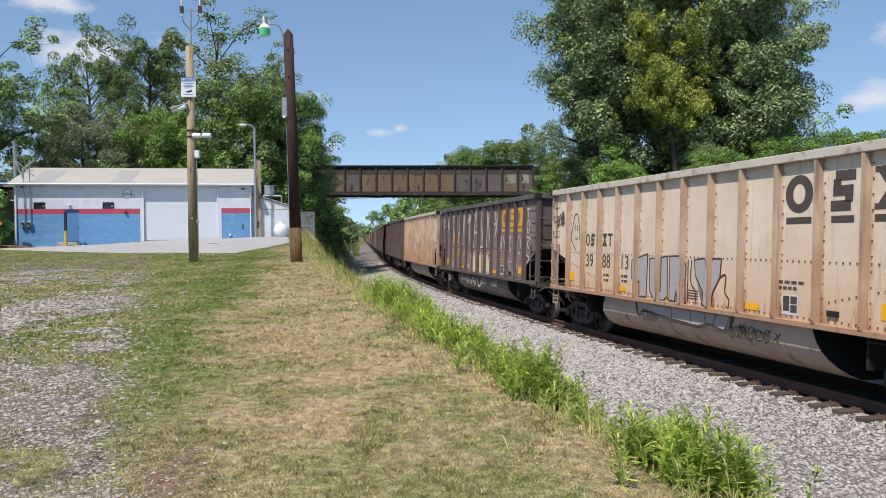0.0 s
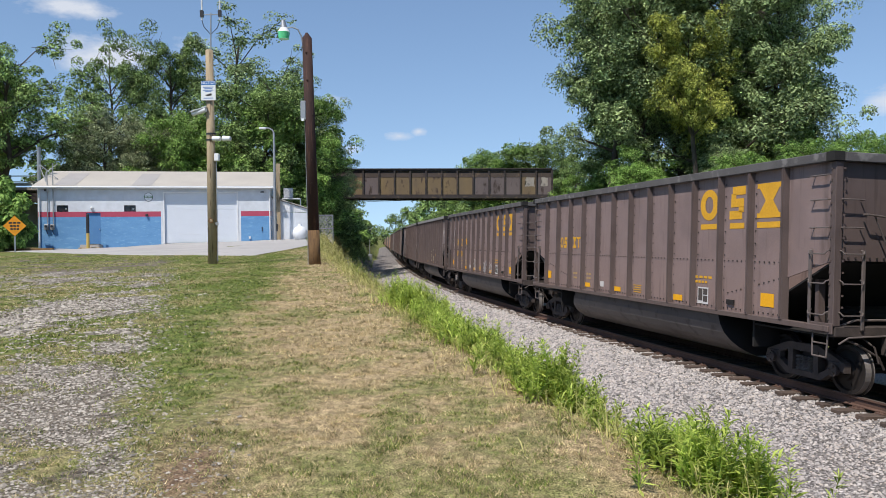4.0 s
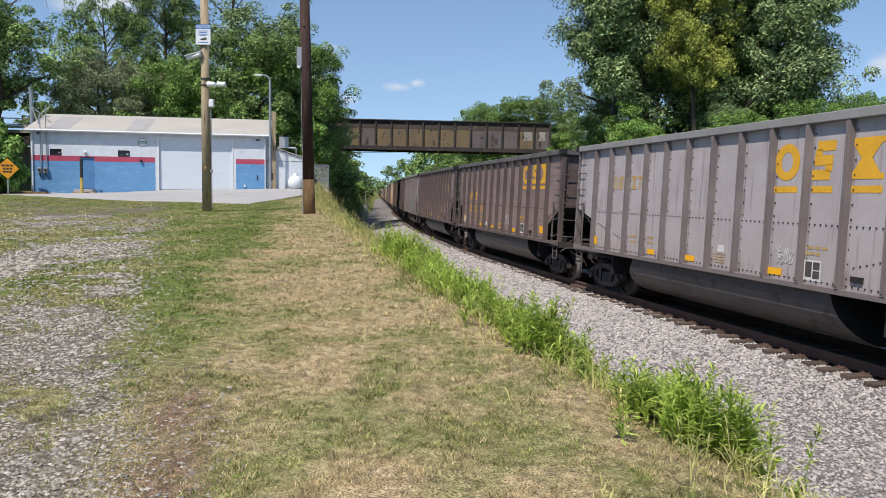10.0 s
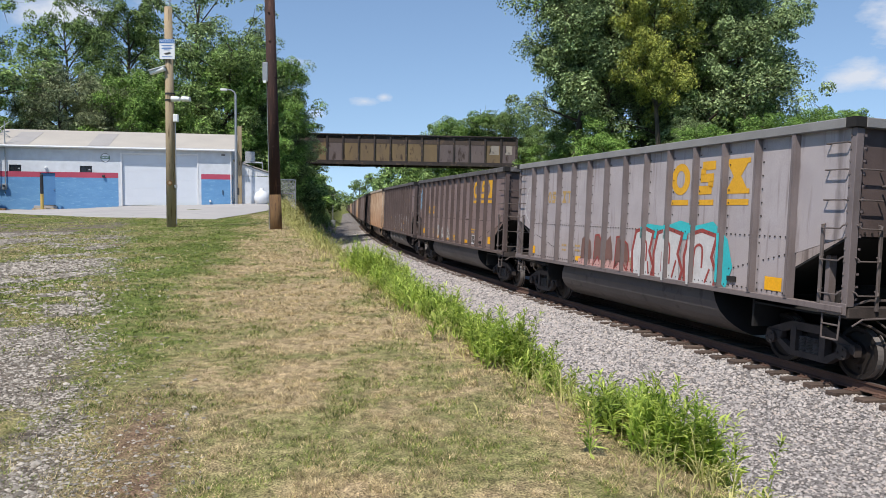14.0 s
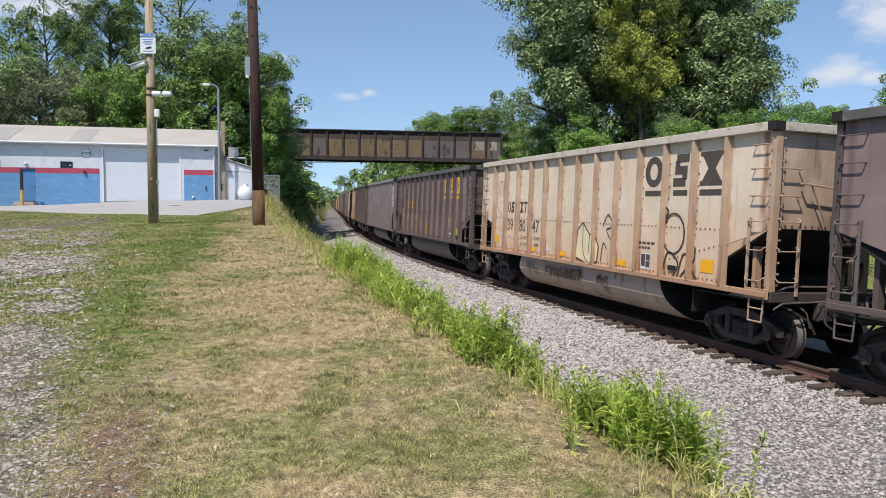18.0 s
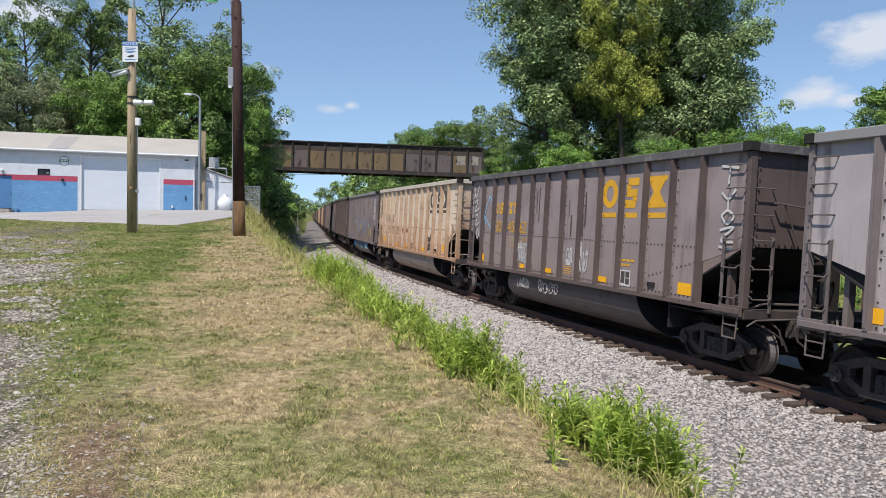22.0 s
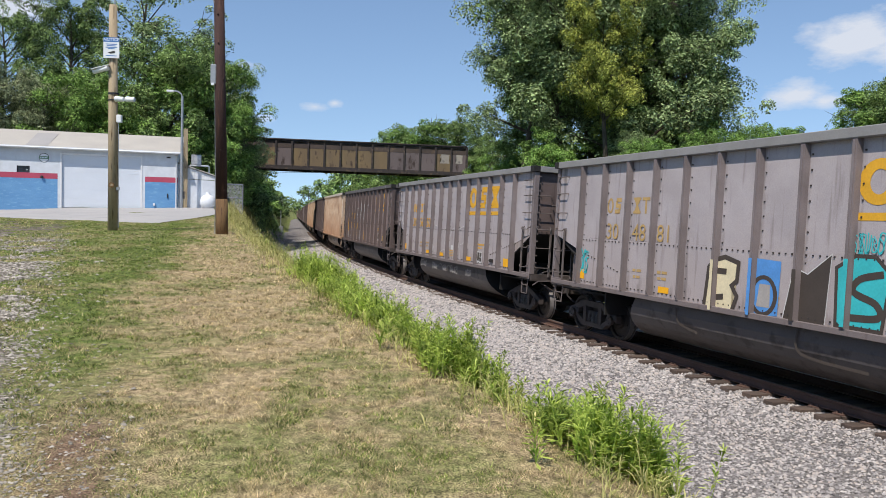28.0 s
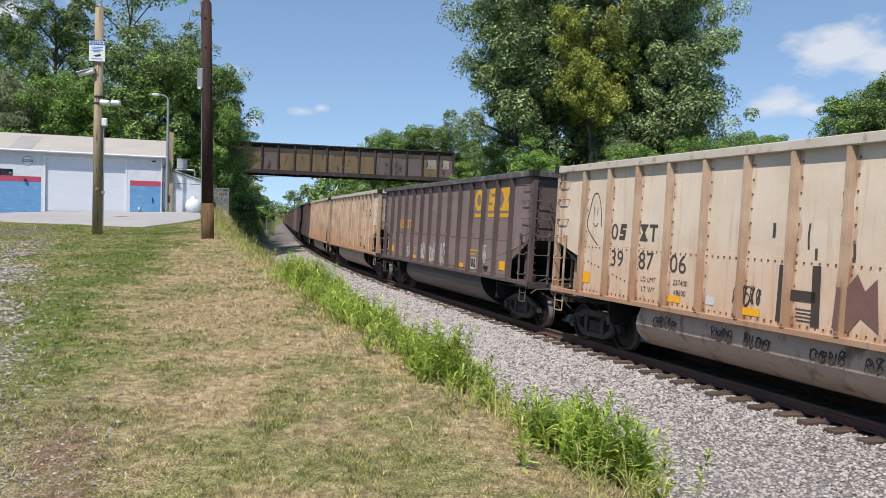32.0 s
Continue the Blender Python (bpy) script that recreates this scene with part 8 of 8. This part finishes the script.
        lines(c, W, (((-6.6, 4.0), (-6.9, 3.5), (-6.95, 3.0), (-6.7, 2.6)),), 0.06)
    elif k == 10:
        maroon = ((-2.45, -1.75), (-1.65, -1.1), (-1.0, -0.55), (-0.45, 0.3))
        for i, (a, b) in enumerate(maroon):
            fill(c, M_SPRAY_BR, ((a, 1.2), (a + 0.08, 1.9 + 0.12 * (i % 2)), (a + 0.3, 2.05), (b - 0.08, 1.85), (b, 1.5), (b - 0.1, 1.2), ((a + b) / 2, 1.45)), build, R if i % 2 else None, "dark red sprayed shape")
        fill(c, M_SPRAY_PINK, ((-2.6, 1.18), (0.4, 1.18), (0.38, 1.42), (-2.55, 1.34)), build)
        fill(c, T, ((0.7, 2.05), (1.1, 2.4), (1.9, 2.36), (2.5, 2.5), (3.1, 2.4), (3.7, 2.5), (4.2, 2.15), (4.4, 1.6), (4.2, 1.15), (3.8, 1.4), (3.7, 2.1)), build, None, "teal sprayed cloud", depth=-1.5215)
        for a, b, s in ((0.5, 1.45, 0), (1.5, 2.65, 1), (2.75, 3.9, 0)):
            fill(c, M_SPRAY_W, ((a, 1.12), (a - 0.05, 1.7), (a + 0.1, 2.2), ((a + b) / 2, 2.3), (b - 0.05, 2.2), (b - 0.2, 1.75), (b, 1.4), (b - 0.1, 1.12)), build, R, "white sprayed shape with a dark red edge", 0.09)
            lines(c, R, (((a + 0.3, 1.3), (a + 0.35, 1.9), (a + 0.6, 1.95), (a + 0.62, 1.5)), ((a + 0.75, 1.2), (b - 0.25, 1.5 + 0.1 * s))), 0.06, -1.5255)
        hood(c, W, a=-6.7)
    elif k == 11:
        strokes(c, L, ((60, -7.3, 2.7, 0.5, 1.0, 0.05),))
        strokes(c, W, ((61, -3.0, 1.3, 1.2, 0.6, 0.04), (62, -1.5, 1.3, 1.2, 0.6, 0.04)))
    elif k == 12:
        strokes(c, W, tuple((63 + i, a, z, w, h, 0.03) for i, (a, z, w, h) in enumerate(((-5.0, 1.3, 0.6, 0.4), (-2.95, 2.25, 0.75, 0.45), (-1.95, 1.7, 0.75, 0.5), (-1.0, 1.85, 0.7, 0.5), (-1.0, 1.3, 0.7, 0.4), (1.15, 1.5, 0.9, 0.7), (2.25, 2.05, 0.9, 0.5), (2.2, 1.4, 0.9, 0.4), (3.4, 1.95, 0.7, 0.35), (4.5, 1.35, 1.1, 0.8)))))
        strokes(c, G, ((80, 0.05, 1.35, 0.6, 1.0, 0.01), (81, -5.9, 1.6, 0.3, 0.5, 0.02)))
        low_marks(c, W, 80)
        low_marks(c, G, 83)
        hood(c, W)
    elif k == 13:
        fill(c, M_SPRAY_P, ((0.0, 1.3), (0.1, 2.05), (0.4, 2.25), (0.78, 1.95), (1.1, 1.9), (1.3, 1.65), (1.25, 1.25), (0.67, 1.15)), build, Kk, "cream sprayed shape with a black outline", 0.045)
        lines(c, Kk, (((0.4, 2.2), (0.45, 1.5), (0.7, 1.2)), ((0.8, 1.95), (0.75, 1.4)), ((1.5, 2.2), (1.75, 2.5), (2.0, 2.2), (1.7, 2.1), (2.0, 1.8)), ((1.45, 1.3), (1.55, 1.75), (1.75, 1.6))), 0.035)
        part("spray_outline", ring(B(), 4.68, 2.12, 0.86, 0.92, 0.05, -1.523), Kk, c)
        lines(c, Kk, (((4.2, 2.6), (4.3, 2.45), (4.45, 2.6), (4.3, 2.72)), ((4.3, 1.2), (4.5, 1.7), (4.9, 1.5), (4.75, 1.2)), ((4.9, 1.2), (5.1, 1.7), (5.45, 1.55), (5.5, 1.85)), ((5.0, 1.2), (5.3, 1.4), (5.6, 1.2))), 0.05)
        strokes(c, Kk, ((86, -1.6, 0.66, 1.9, 0.24, 0.05),))
        low_marks(c, Kk, 88)
        hood(c, Kk, 2.6, 0.02)
    elif k == 14:
        hood(c, W, 2.6, 0.05, -6.75)
    elif k == 15:
        strokes(c, M_SPRAY_Y, ((87, -1.95, 1.4, 0.5, 0.45, 0.02),))
        strokes(c, L, ((88, 1.75, 1.35, 0.8, 0.4, 0.025),))
        tagged(part("tub_mark", squiggle(B(), random.Random(85), -3.2, 0.78, 1.5, 0.2, 0.02, depth=-1.447, turns=6), G, c), kind="stuff")
        runs(c, C_INK, 84, ((5.35, 3.3), (5.45, 2.2), (-2.5, 3.3), (0.5, 3.4), (1.6, 3.2)), 0.6)
    elif k == 16:
        lines(c, W, (((-7.05, 3.9), (-6.9, 3.5), (-6.6, 3.9)), ((-7.0, 3.3), (-6.7, 3.4), (-6.9, 3.0), (-6.55, 3.1)), ((-6.9, 2.8), (-6.65, 2.9), (-6.8, 2.5), (-6.5, 2.6)), ((-6.6, 2.4), (-6.45, 2.2), (-6.6, 2.05), (-6.65, 2.3), (-6.5, 2.4))), 0.06)
        tall = (((6.55, 3.86), (7.05, 3.80)), ((6.8, 3.83), (6.78, 3.5)), ((6.6, 3.35), (6.8, 3.22), (7.0, 3.4)), ((6.8, 3.22), (6.8, 3.02)), ((6.62, 2.9), (6.8, 3.0), (6.98, 2.88), (6.8, 2.74), (6.62, 2.9)),
                ((6.6, 2.62), (7.0, 2.68), (6.65, 2.42), (7.0, 2.40)), ((6.6, 2.3), (6.98, 2.26)))
        lines(c, W, tall, 0.05, label="white tag sprayed down the corner sheet")
        lines(c, M_SPRAY_C, (((-5.8, 2.55), (-5.95, 2.85), (-5.65, 3.4), (-5.5, 3.5), (-5.3, 3.2), (-5.27, 2.5)), ((-5.95, 2.85), (-5.6, 2.6), (-5.3, 2.4))), 0.05)
        strokes(c, W, ((91, -3.0, 1.75, 0.7, 0.3, 0.03), (92, -2.9, 1.45, 0.6, 0.3, 0.03), (93, 0.3, 1.6, 0.4, 0.4, 0.04), (89, 1.0, 1.4, 0.5, 0.7, 0.04)))
        runs(c, C_INK, 93, ((-1.6, 3.7), (-1.75, 3.6), (-4.6, 1.7), (0.3, 3.3), (0.45, 2.9), (1.05, 3.7), (1.2, 3.5), (1.1, 2.9)), 0.9)
        tagged(part("tub_mark", squiggle(B(), random.Random(94), -3.0, 0.68, 0.9, 0.28, 0.03, depth=-1.447, turns=5), W, c), kind="stuff")
        tagged(part("tub_mark", squiggle(B(), random.Random(95), -1.5, 0.66, 1.4, 0.3, 0.03, depth=-1.447, turns=4), W, c), kind="stuff")
    elif k == 17:
        hood(c, Kk, 2.45, 0.03, -5.95)
        strokes(c, Kk, ((95, -7.4, 2.9, 0.6, 0.7, 0.03), (99, 3.4, 1.35, 0.8, 0.7, 0.045)))
        lines(c, M_SPRAY_BR, (((-1.9, 1.3), (-1.85, 1.9), (-1.4, 2.0), (-1.0, 1.7), (-1.3, 1.4), (-0.7, 1.4), (-0.5, 1.9)), ((-0.3, 1.35), (-0.3, 1.9), (0.4, 1.95)), ((0.5, 1.9), (0.9, 1.9), (0.7, 1.6), (1.0, 1.4), (0.5, 1.3))), 0.022)
        strokes(c, R, ((97, -1.9, 2.0, 1.6, 0.2, 0.018),))
        low_marks(c, G, 98)
    elif k == 18:
        piece(c, build)
    elif k == 20:
        fill(c, M_SPRAY_P, ((-1.28, 1.1), (-1.2, 1.9), (-1.1, 2.03), (-0.76, 2.12), (-0.4, 2.03), (-0.42, 1.7), (-0.55, 1.6), (-0.4, 1.42), (-0.52, 1.1)), build, Kk, "cream sprayed shape with a black outline", 0.09)
        lines(c, Kk, (((-0.95, 1.85), (-0.7, 1.85)), ((-0.95, 1.35), (-0.75, 1.38))), 0.11, -1.526)
        fill(c, M_SPRAY_B, ((-0.18, 1.12), (-0.1, 2.15), (0.62, 2.12), (0.6, 1.18)), build)
        part("spray_outline", ring(B(), 0.25, 1.5, 0.66, 0.72, 0.09, -1.526), Kk, c)
        fill(c, M_SPRAY_G, ((0.1, 1.3), (0.15, 1.7), (0.4, 1.7), (0.42, 1.3)), build, depth=-1.5245)
        fill(c, Kk, ((0.72, 1.15), (0.9, 2.05), (1.2, 1.95), (1.66, 2.3), (1.6, 1.16)), build, M_SPRAY_W, "black sprayed spike", 0.02)
        fill(c, T, ((1.8, 1.2), (1.76, 2.1), (2.1, 2.3), (2.45, 2.3), (2.72, 2.05), (2.62, 1.2)), build, Kk, "teal sprayed shape", 0.06)
        lines(c, Kk, (((2.6, 2.05), (2.2, 1.95), (2.1, 1.75), (2.5, 1.6), (2.55, 1.4), (2.0, 1.35)),), 0.11, -1.526)
        fill(c, M_SPRAY_W, ((3.8, 1.15), (3.76, 2.0), (3.95, 2.2), (4.6, 2.15), (4.78, 1.9), (4.7, 1.15)), build, None, "white sprayed shape")
        lines(c, Kk, (((4.1, 1.9), (4.4, 1.75), (4.05, 1.5), (4.5, 1.3)), ((4.55, 1.9), (4.35, 1.5), (4.7, 1.4))), 0.07, -1.526)
        strokes(c, T, ((126, 2.0, 2.35, 0.6, 0.3, 0.02), (127, 2.95, 1.75, 0.7, 0.3, 0.02), (128, -6.1, 1.5, 0.5, 0.6, 0.03)))
        strokes(c, Kk, ((129, 4.3, 2.2, 0.5, 0.2, 0.02),))
        lines(c, Kk, (((-2.2, 1.0), (-2.1, 0.7), (-1.5, 0.58)), ((1.0, 1.0), (1.1, 0.62), (2.4, 0.55))), 0.05, -1.447)
    elif k == 21:
        lines(c, W, (((-1.9, 1.2), (-1.85, 2.3), (-1.4, 2.35), (-1.2, 2.0)), ((-2.6, 1.5), (-2.2, 1.7), (-1.7, 1.5), (-1.65, 1.2)), ((-0.7, 2.2), (-0.35, 2.3), (-0.5, 1.85), (-0.2, 1.6)), ((-0.9, 1.4), (-0.4, 1.5), (-0.3, 1.2)), ((0.3, 1.2), (0.2, 2.0), (0.6, 2.35), (0.75, 1.9), (0.6, 1.25)), ((1.1, 2.3), (1.7, 2.4), (1.75, 1.9), (1.3, 1.75)), ((1.1, 1.8), (1.3, 1.5), (1.35, 1.2))), 0.022)
        hood(c, W, 2.55, 0.055, -6.75)
        lines(c, G, (((-2.0, 0.95), (-1.5, 0.78), (-1.0, 0.93), (-0.5, 0.74), (0.0, 0.92), (0.5, 0.72), (1.0, 0.9)),), 0.025, -1.447)
        low_marks(c, G, 133)
    elif k == 22:
        fan = (((-2.6, 2.3), (-2.62, 3.12)), ((-2.62, 3.12), (-2.1, 3.15)), ((-2.6, 2.75), (-2.2, 2.78)), ((-1.55, 2.22), (-1.4, 3.48)), ((-1.4, 3.48), (-0.95, 2.3)), ((-1.5, 2.75), (-1.1, 2.75)),
               ((-0.4, 2.3), (-0.36, 3.38)), ((-0.36, 3.38), (0.22, 2.38)), ((0.22, 2.38), (0.17, 3.38)), ((1.1, 3.3), (1.2, 2.38)), ((0.8, 3.3), (1.5, 3.34)))
        lines(c, W, fan, 0.05, label="thin white sprayed stroke")
        strokes(c, W, ((145, -1.7, 1.35, 0.6, 0.6, 0.035), (146, -5.4, 1.3, 0.5, 0.5, 0.035), (147, -6.0, 1.3, 0.4, 0.4, 0.035)))
        hood(c, W, 2.5, 0.04, -6.9)
    elif k == 23:
        hood(c, Kk, 2.6, 0.025)
        lines(c, Kk, (((-0.15, 1.25), (-0.13, 2.2)), ((0.58, 1.25), (0.55, 2.22)), ((-0.13, 1.72), (0.56, 1.72))), 0.17, label="thick black sprayed bar")
        fill(c, M_SPRAY_BR, ((0.9, 1.3), (0.95, 2.05), (1.1, 1.9), (1.3, 2.15), (1.45, 1.9), (1.64, 2.1), (1.72, 1.3), (1.4, 1.5), (1.2, 1.25)), build, None, "dark red-brown sprayed shape")
        strokes(c, M_SPRAY_BR, ((151, 2.1, 1.45, 0.75, 0.5, 0.02),))
        strokes(c, Kk, ((152, -1.25, 1.45, 0.7, 0.35, 0.02),))
        runs(c, C_INK, 153, ((0.35, 2.9), (0.95, 3.4), (1.0, 2.9), (1.2, 2.6), (-0.4, 2.9), (-2.2, 2.7), (0.5, 2.5)), 0.35)
        low_marks(c, Kk, 156)
    elif k == 24:
        strokes(c, W, ((161, -3.9, 1.3, 0.6, 0.5, 0.05), (162, -2.4, 1.25, 0.8, 0.7, 0.06), (163, -1.2, 1.25, 0.9, 0.7, 0.06), (164, 0.3, 1.25, 0.8, 0.7, 0.06), (165, 4.2, 1.5, 0.5, 0.5, 0.05)))


def piece(c, build):
    """The big blue piece: angular blue shapes with pale edges, yellow clouds and hooks."""
    b1, pale, yel, dark = M_SPRAY_B, M_SPRAY_C, M_SPRAY_Y, M_SPRAY_K
    fill(c, pale, ((-2.95, 2.35), (-2.4, 2.25), (-1.9, 2.55), (-1.2, 2.85), (-0.8, 2.4), (-1.55, 2.35), (-1.7, 1.95), (-1.05, 1.92), (-1.1, 1.7), (-1.65, 1.65), (-1.7, 1.22), (-2.3, 1.2), (-2.2, 1.8)), build, M_SPRAY_W, "pale blue sprayed shape with white edges", 0.035)
    fill(c, b1, ((-2.2, 1.22), (-2.1, 1.8), (-2.0, 2.3), (-1.75, 2.4), (-1.85, 1.22)), build, depth=-1.5245)
    fill(c, pale, ((-0.66, 1.2), (-0.76, 2.7), (-0.4, 2.8), (0.05, 2.35), (0.25, 2.62), (0.62, 2.3), (0.76, 1.2), (0.4, 1.2), (0.06, 1.85), (-0.14, 1.2)), build, M_SPRAY_W, "", 0.035)
    fill(c, b1, ((-0.6, 1.25), (-0.62, 2.5), (-0.35, 2.3), (-0.3, 1.25)), build, depth=-1.5245)
    fill(c, b1, ((0.3, 2.4), (0.5, 2.2), (0.62, 1.25), (0.45, 1.3)), build, depth=-1.5245)
    fill(c, b1, ((1.14, 2.35), (2.04, 2.75), (2.18, 2.6), (2.08, 2.33), (2.6, 2.27), (2.2, 1.95), (2.66, 1.4), (2.26, 1.4), (1.9, 1.7), (1.7, 1.22), (1.3, 1.32), (1.4, 1.85)), build, M_SPRAY_W, "blue sprayed shape with white edges", 0.035)
    fill(c, pale, ((1.5, 1.5), (1.55, 2.3), (1.85, 2.45), (1.8, 1.9)), build, depth=-1.5245)
    lines(c, b1, (((3.6, 2.17), (3.22, 2.32), (2.85, 2.26), (2.76, 2.05), (3.0, 1.93), (3.6, 2.0)),), 0.10, -1.5245)
    lines(c, pale, (((3.94, 2.1), (4.38, 2.1), (4.6, 1.85), (4.54, 1.45), (4.34, 1.15)),), 0.24, -1.5245)
    fill(c, b1, ((-5.35, 1.2), (-5.3, 1.6), (-4.95, 1.65), (-4.7, 1.9), (-4.4, 1.6), (-4.05, 1.6), (-4.0, 1.22)), build, pale, "", 0.07)
    fill(c, b1, ((-4.0, 1.2), (-3.2, 1.28), (-2.4, 1.2), (-2.4, 1.32), (-3.2, 1.4), (-4.0, 1.32)), build)
    fill(c, yel, ((4.9, 1.55), (4.96, 1.88), (5.2, 2.02), (5.5, 2.0), (5.78, 1.85), (5.58, 1.6), (5.72, 1.2), (5.3, 1.2), (5.2, 1.5)), build, None, "yellow sprayed cloud")
    fill(c, yel, ((3.87, 1.3), (4.1, 1.47), (4.7, 1.38), (4.68, 1.2), (3.95, 1.2)), build)
    fill(c, yel, ((-1.5, 2.3), (-0.85, 2.35), (-0.8, 2.0), (-1.2, 2.1)), build, depth=-1.5215)
    fill(c, yel, ((-2.15, 2.2), (-1.75, 2.3), (-1.8, 1.7), (-2.0, 1.6)), build, depth=-1.5255)
    fill(c, yel, ((-6.1, 1.2), (-6.05, 1.75), (-5.75, 1.8), (-5.7, 1.2)), build)
    fill(c, yel, ((-5.1, 2.0), (-5.0, 2.2), (-4.75, 2.2), (-4.75, 2.0)), build)
    fill(c, yel, ((0.85, 2.5), (0.8, 1.9), (1.1, 1.8), (1.15, 2.2)), build, depth=-1.5215)
    fill(c, dark, ((0.9, 1.7), (1.1, 1.9), (1.2, 1.3), (0.95, 1.25)), build, depth=-1.5215)
    fill(c, b1, ((-1.4, 0.95), (-0.98, 0.66), (-0.7, 0.95)), build, pale, depth=-1.447, width=0.04)
    fill(c, b1, ((-0.1, 0.98), (0.4, 0.75), (0.92, 0.62), (1.16, 0.97)), build, pale, depth=-1.447, width=0.04)
    fill(c, pale, ((1.9, 0.98), (2.3, 0.7), (3.6, 0.62), (3.4, 0.98)), build, depth=-1.447)
    fill(c, b1, ((-3.8, 0.98), (-3.7, 0.72), (-2.4, 0.7), (-2.2, 0.98)), build, depth=-1.447)
    fill(c, yel, ((-1.9, 0.98), (-1.8, 0.74), (-1.5, 0.74), (-1.4, 0.98)), build, depth=-1.4475)
    runs(c, M_SPRAY_K, 111, ((0.95, 3.6), (1.05, 3.4), (1.0, 3.1), (-2.55, 3.3), (0.98, 2.6)), 0.6)


train()
# seconds, metres that the train has gone
TRAIN = [(0, -7.12), (1, 4.45), (2, 16.02), (3, 28.1), (6, 63.65), (7, 75.21), (8, 87.23), (9, 99.29), (10, 111.17), (11, 123.09), (12, 135.03), (13, 146.92), (14, 158.74), (17, 194.93), (18, 207.23), (19, 219.65), (20, 231.94), (21, 244.11), (22, 256.57), (23, 268.85), (24, 280.85), (25, 293.08), (28, 330.55), (29, 342.92), (30, 355.3), (31, 367.9), (32, 380.75)]


def gone(t):
    return float(np.interp(t, [a for a, _ in TRAIN], [b for _, b in TRAIN]))


def ride(s):
    a, b = beside(s + 6.15, 0, RAIL), beside(s - 6.15, 0, RAIL)
    c, d = (a + b) / 2, a - b
    return pose(c.x, c.y, c.z + 0.003 + LIFT, 0, CANT, math.degrees(math.atan2(-d.x, d.y)))


def motions():
    for k, kind, digits, c, at in cars:
        walk(c, [(t, ride(at - gone(t))) for t in range(33)])
    # wheels roll on their axles; all of the same place in a truck turn alike
    lead = {}
    for k, kind, digits, c, at in cars:
        for o in c.children_recursive:
            if o.name.split(".")[0] != "wheelset":
                continue
            y = round(o.matrix_basis.translation.y, 2)
            if y not in lead:
                lead[y] = o
                walk(o, [(f / 30, pose(0, y, 0.4572, math.degrees((gone(f / 30) - gone(0)) / 0.4572) % 360, 0, 0)) for f in range(0, 961)])
            else:
                o.rotation_mode = "QUATERNION"
                o.animation_data_create()
                o.animation_data.action = lead[y].animation_data.action
                o.animation_data.action_slot = lead[y].animation_data.action_slot


motions()
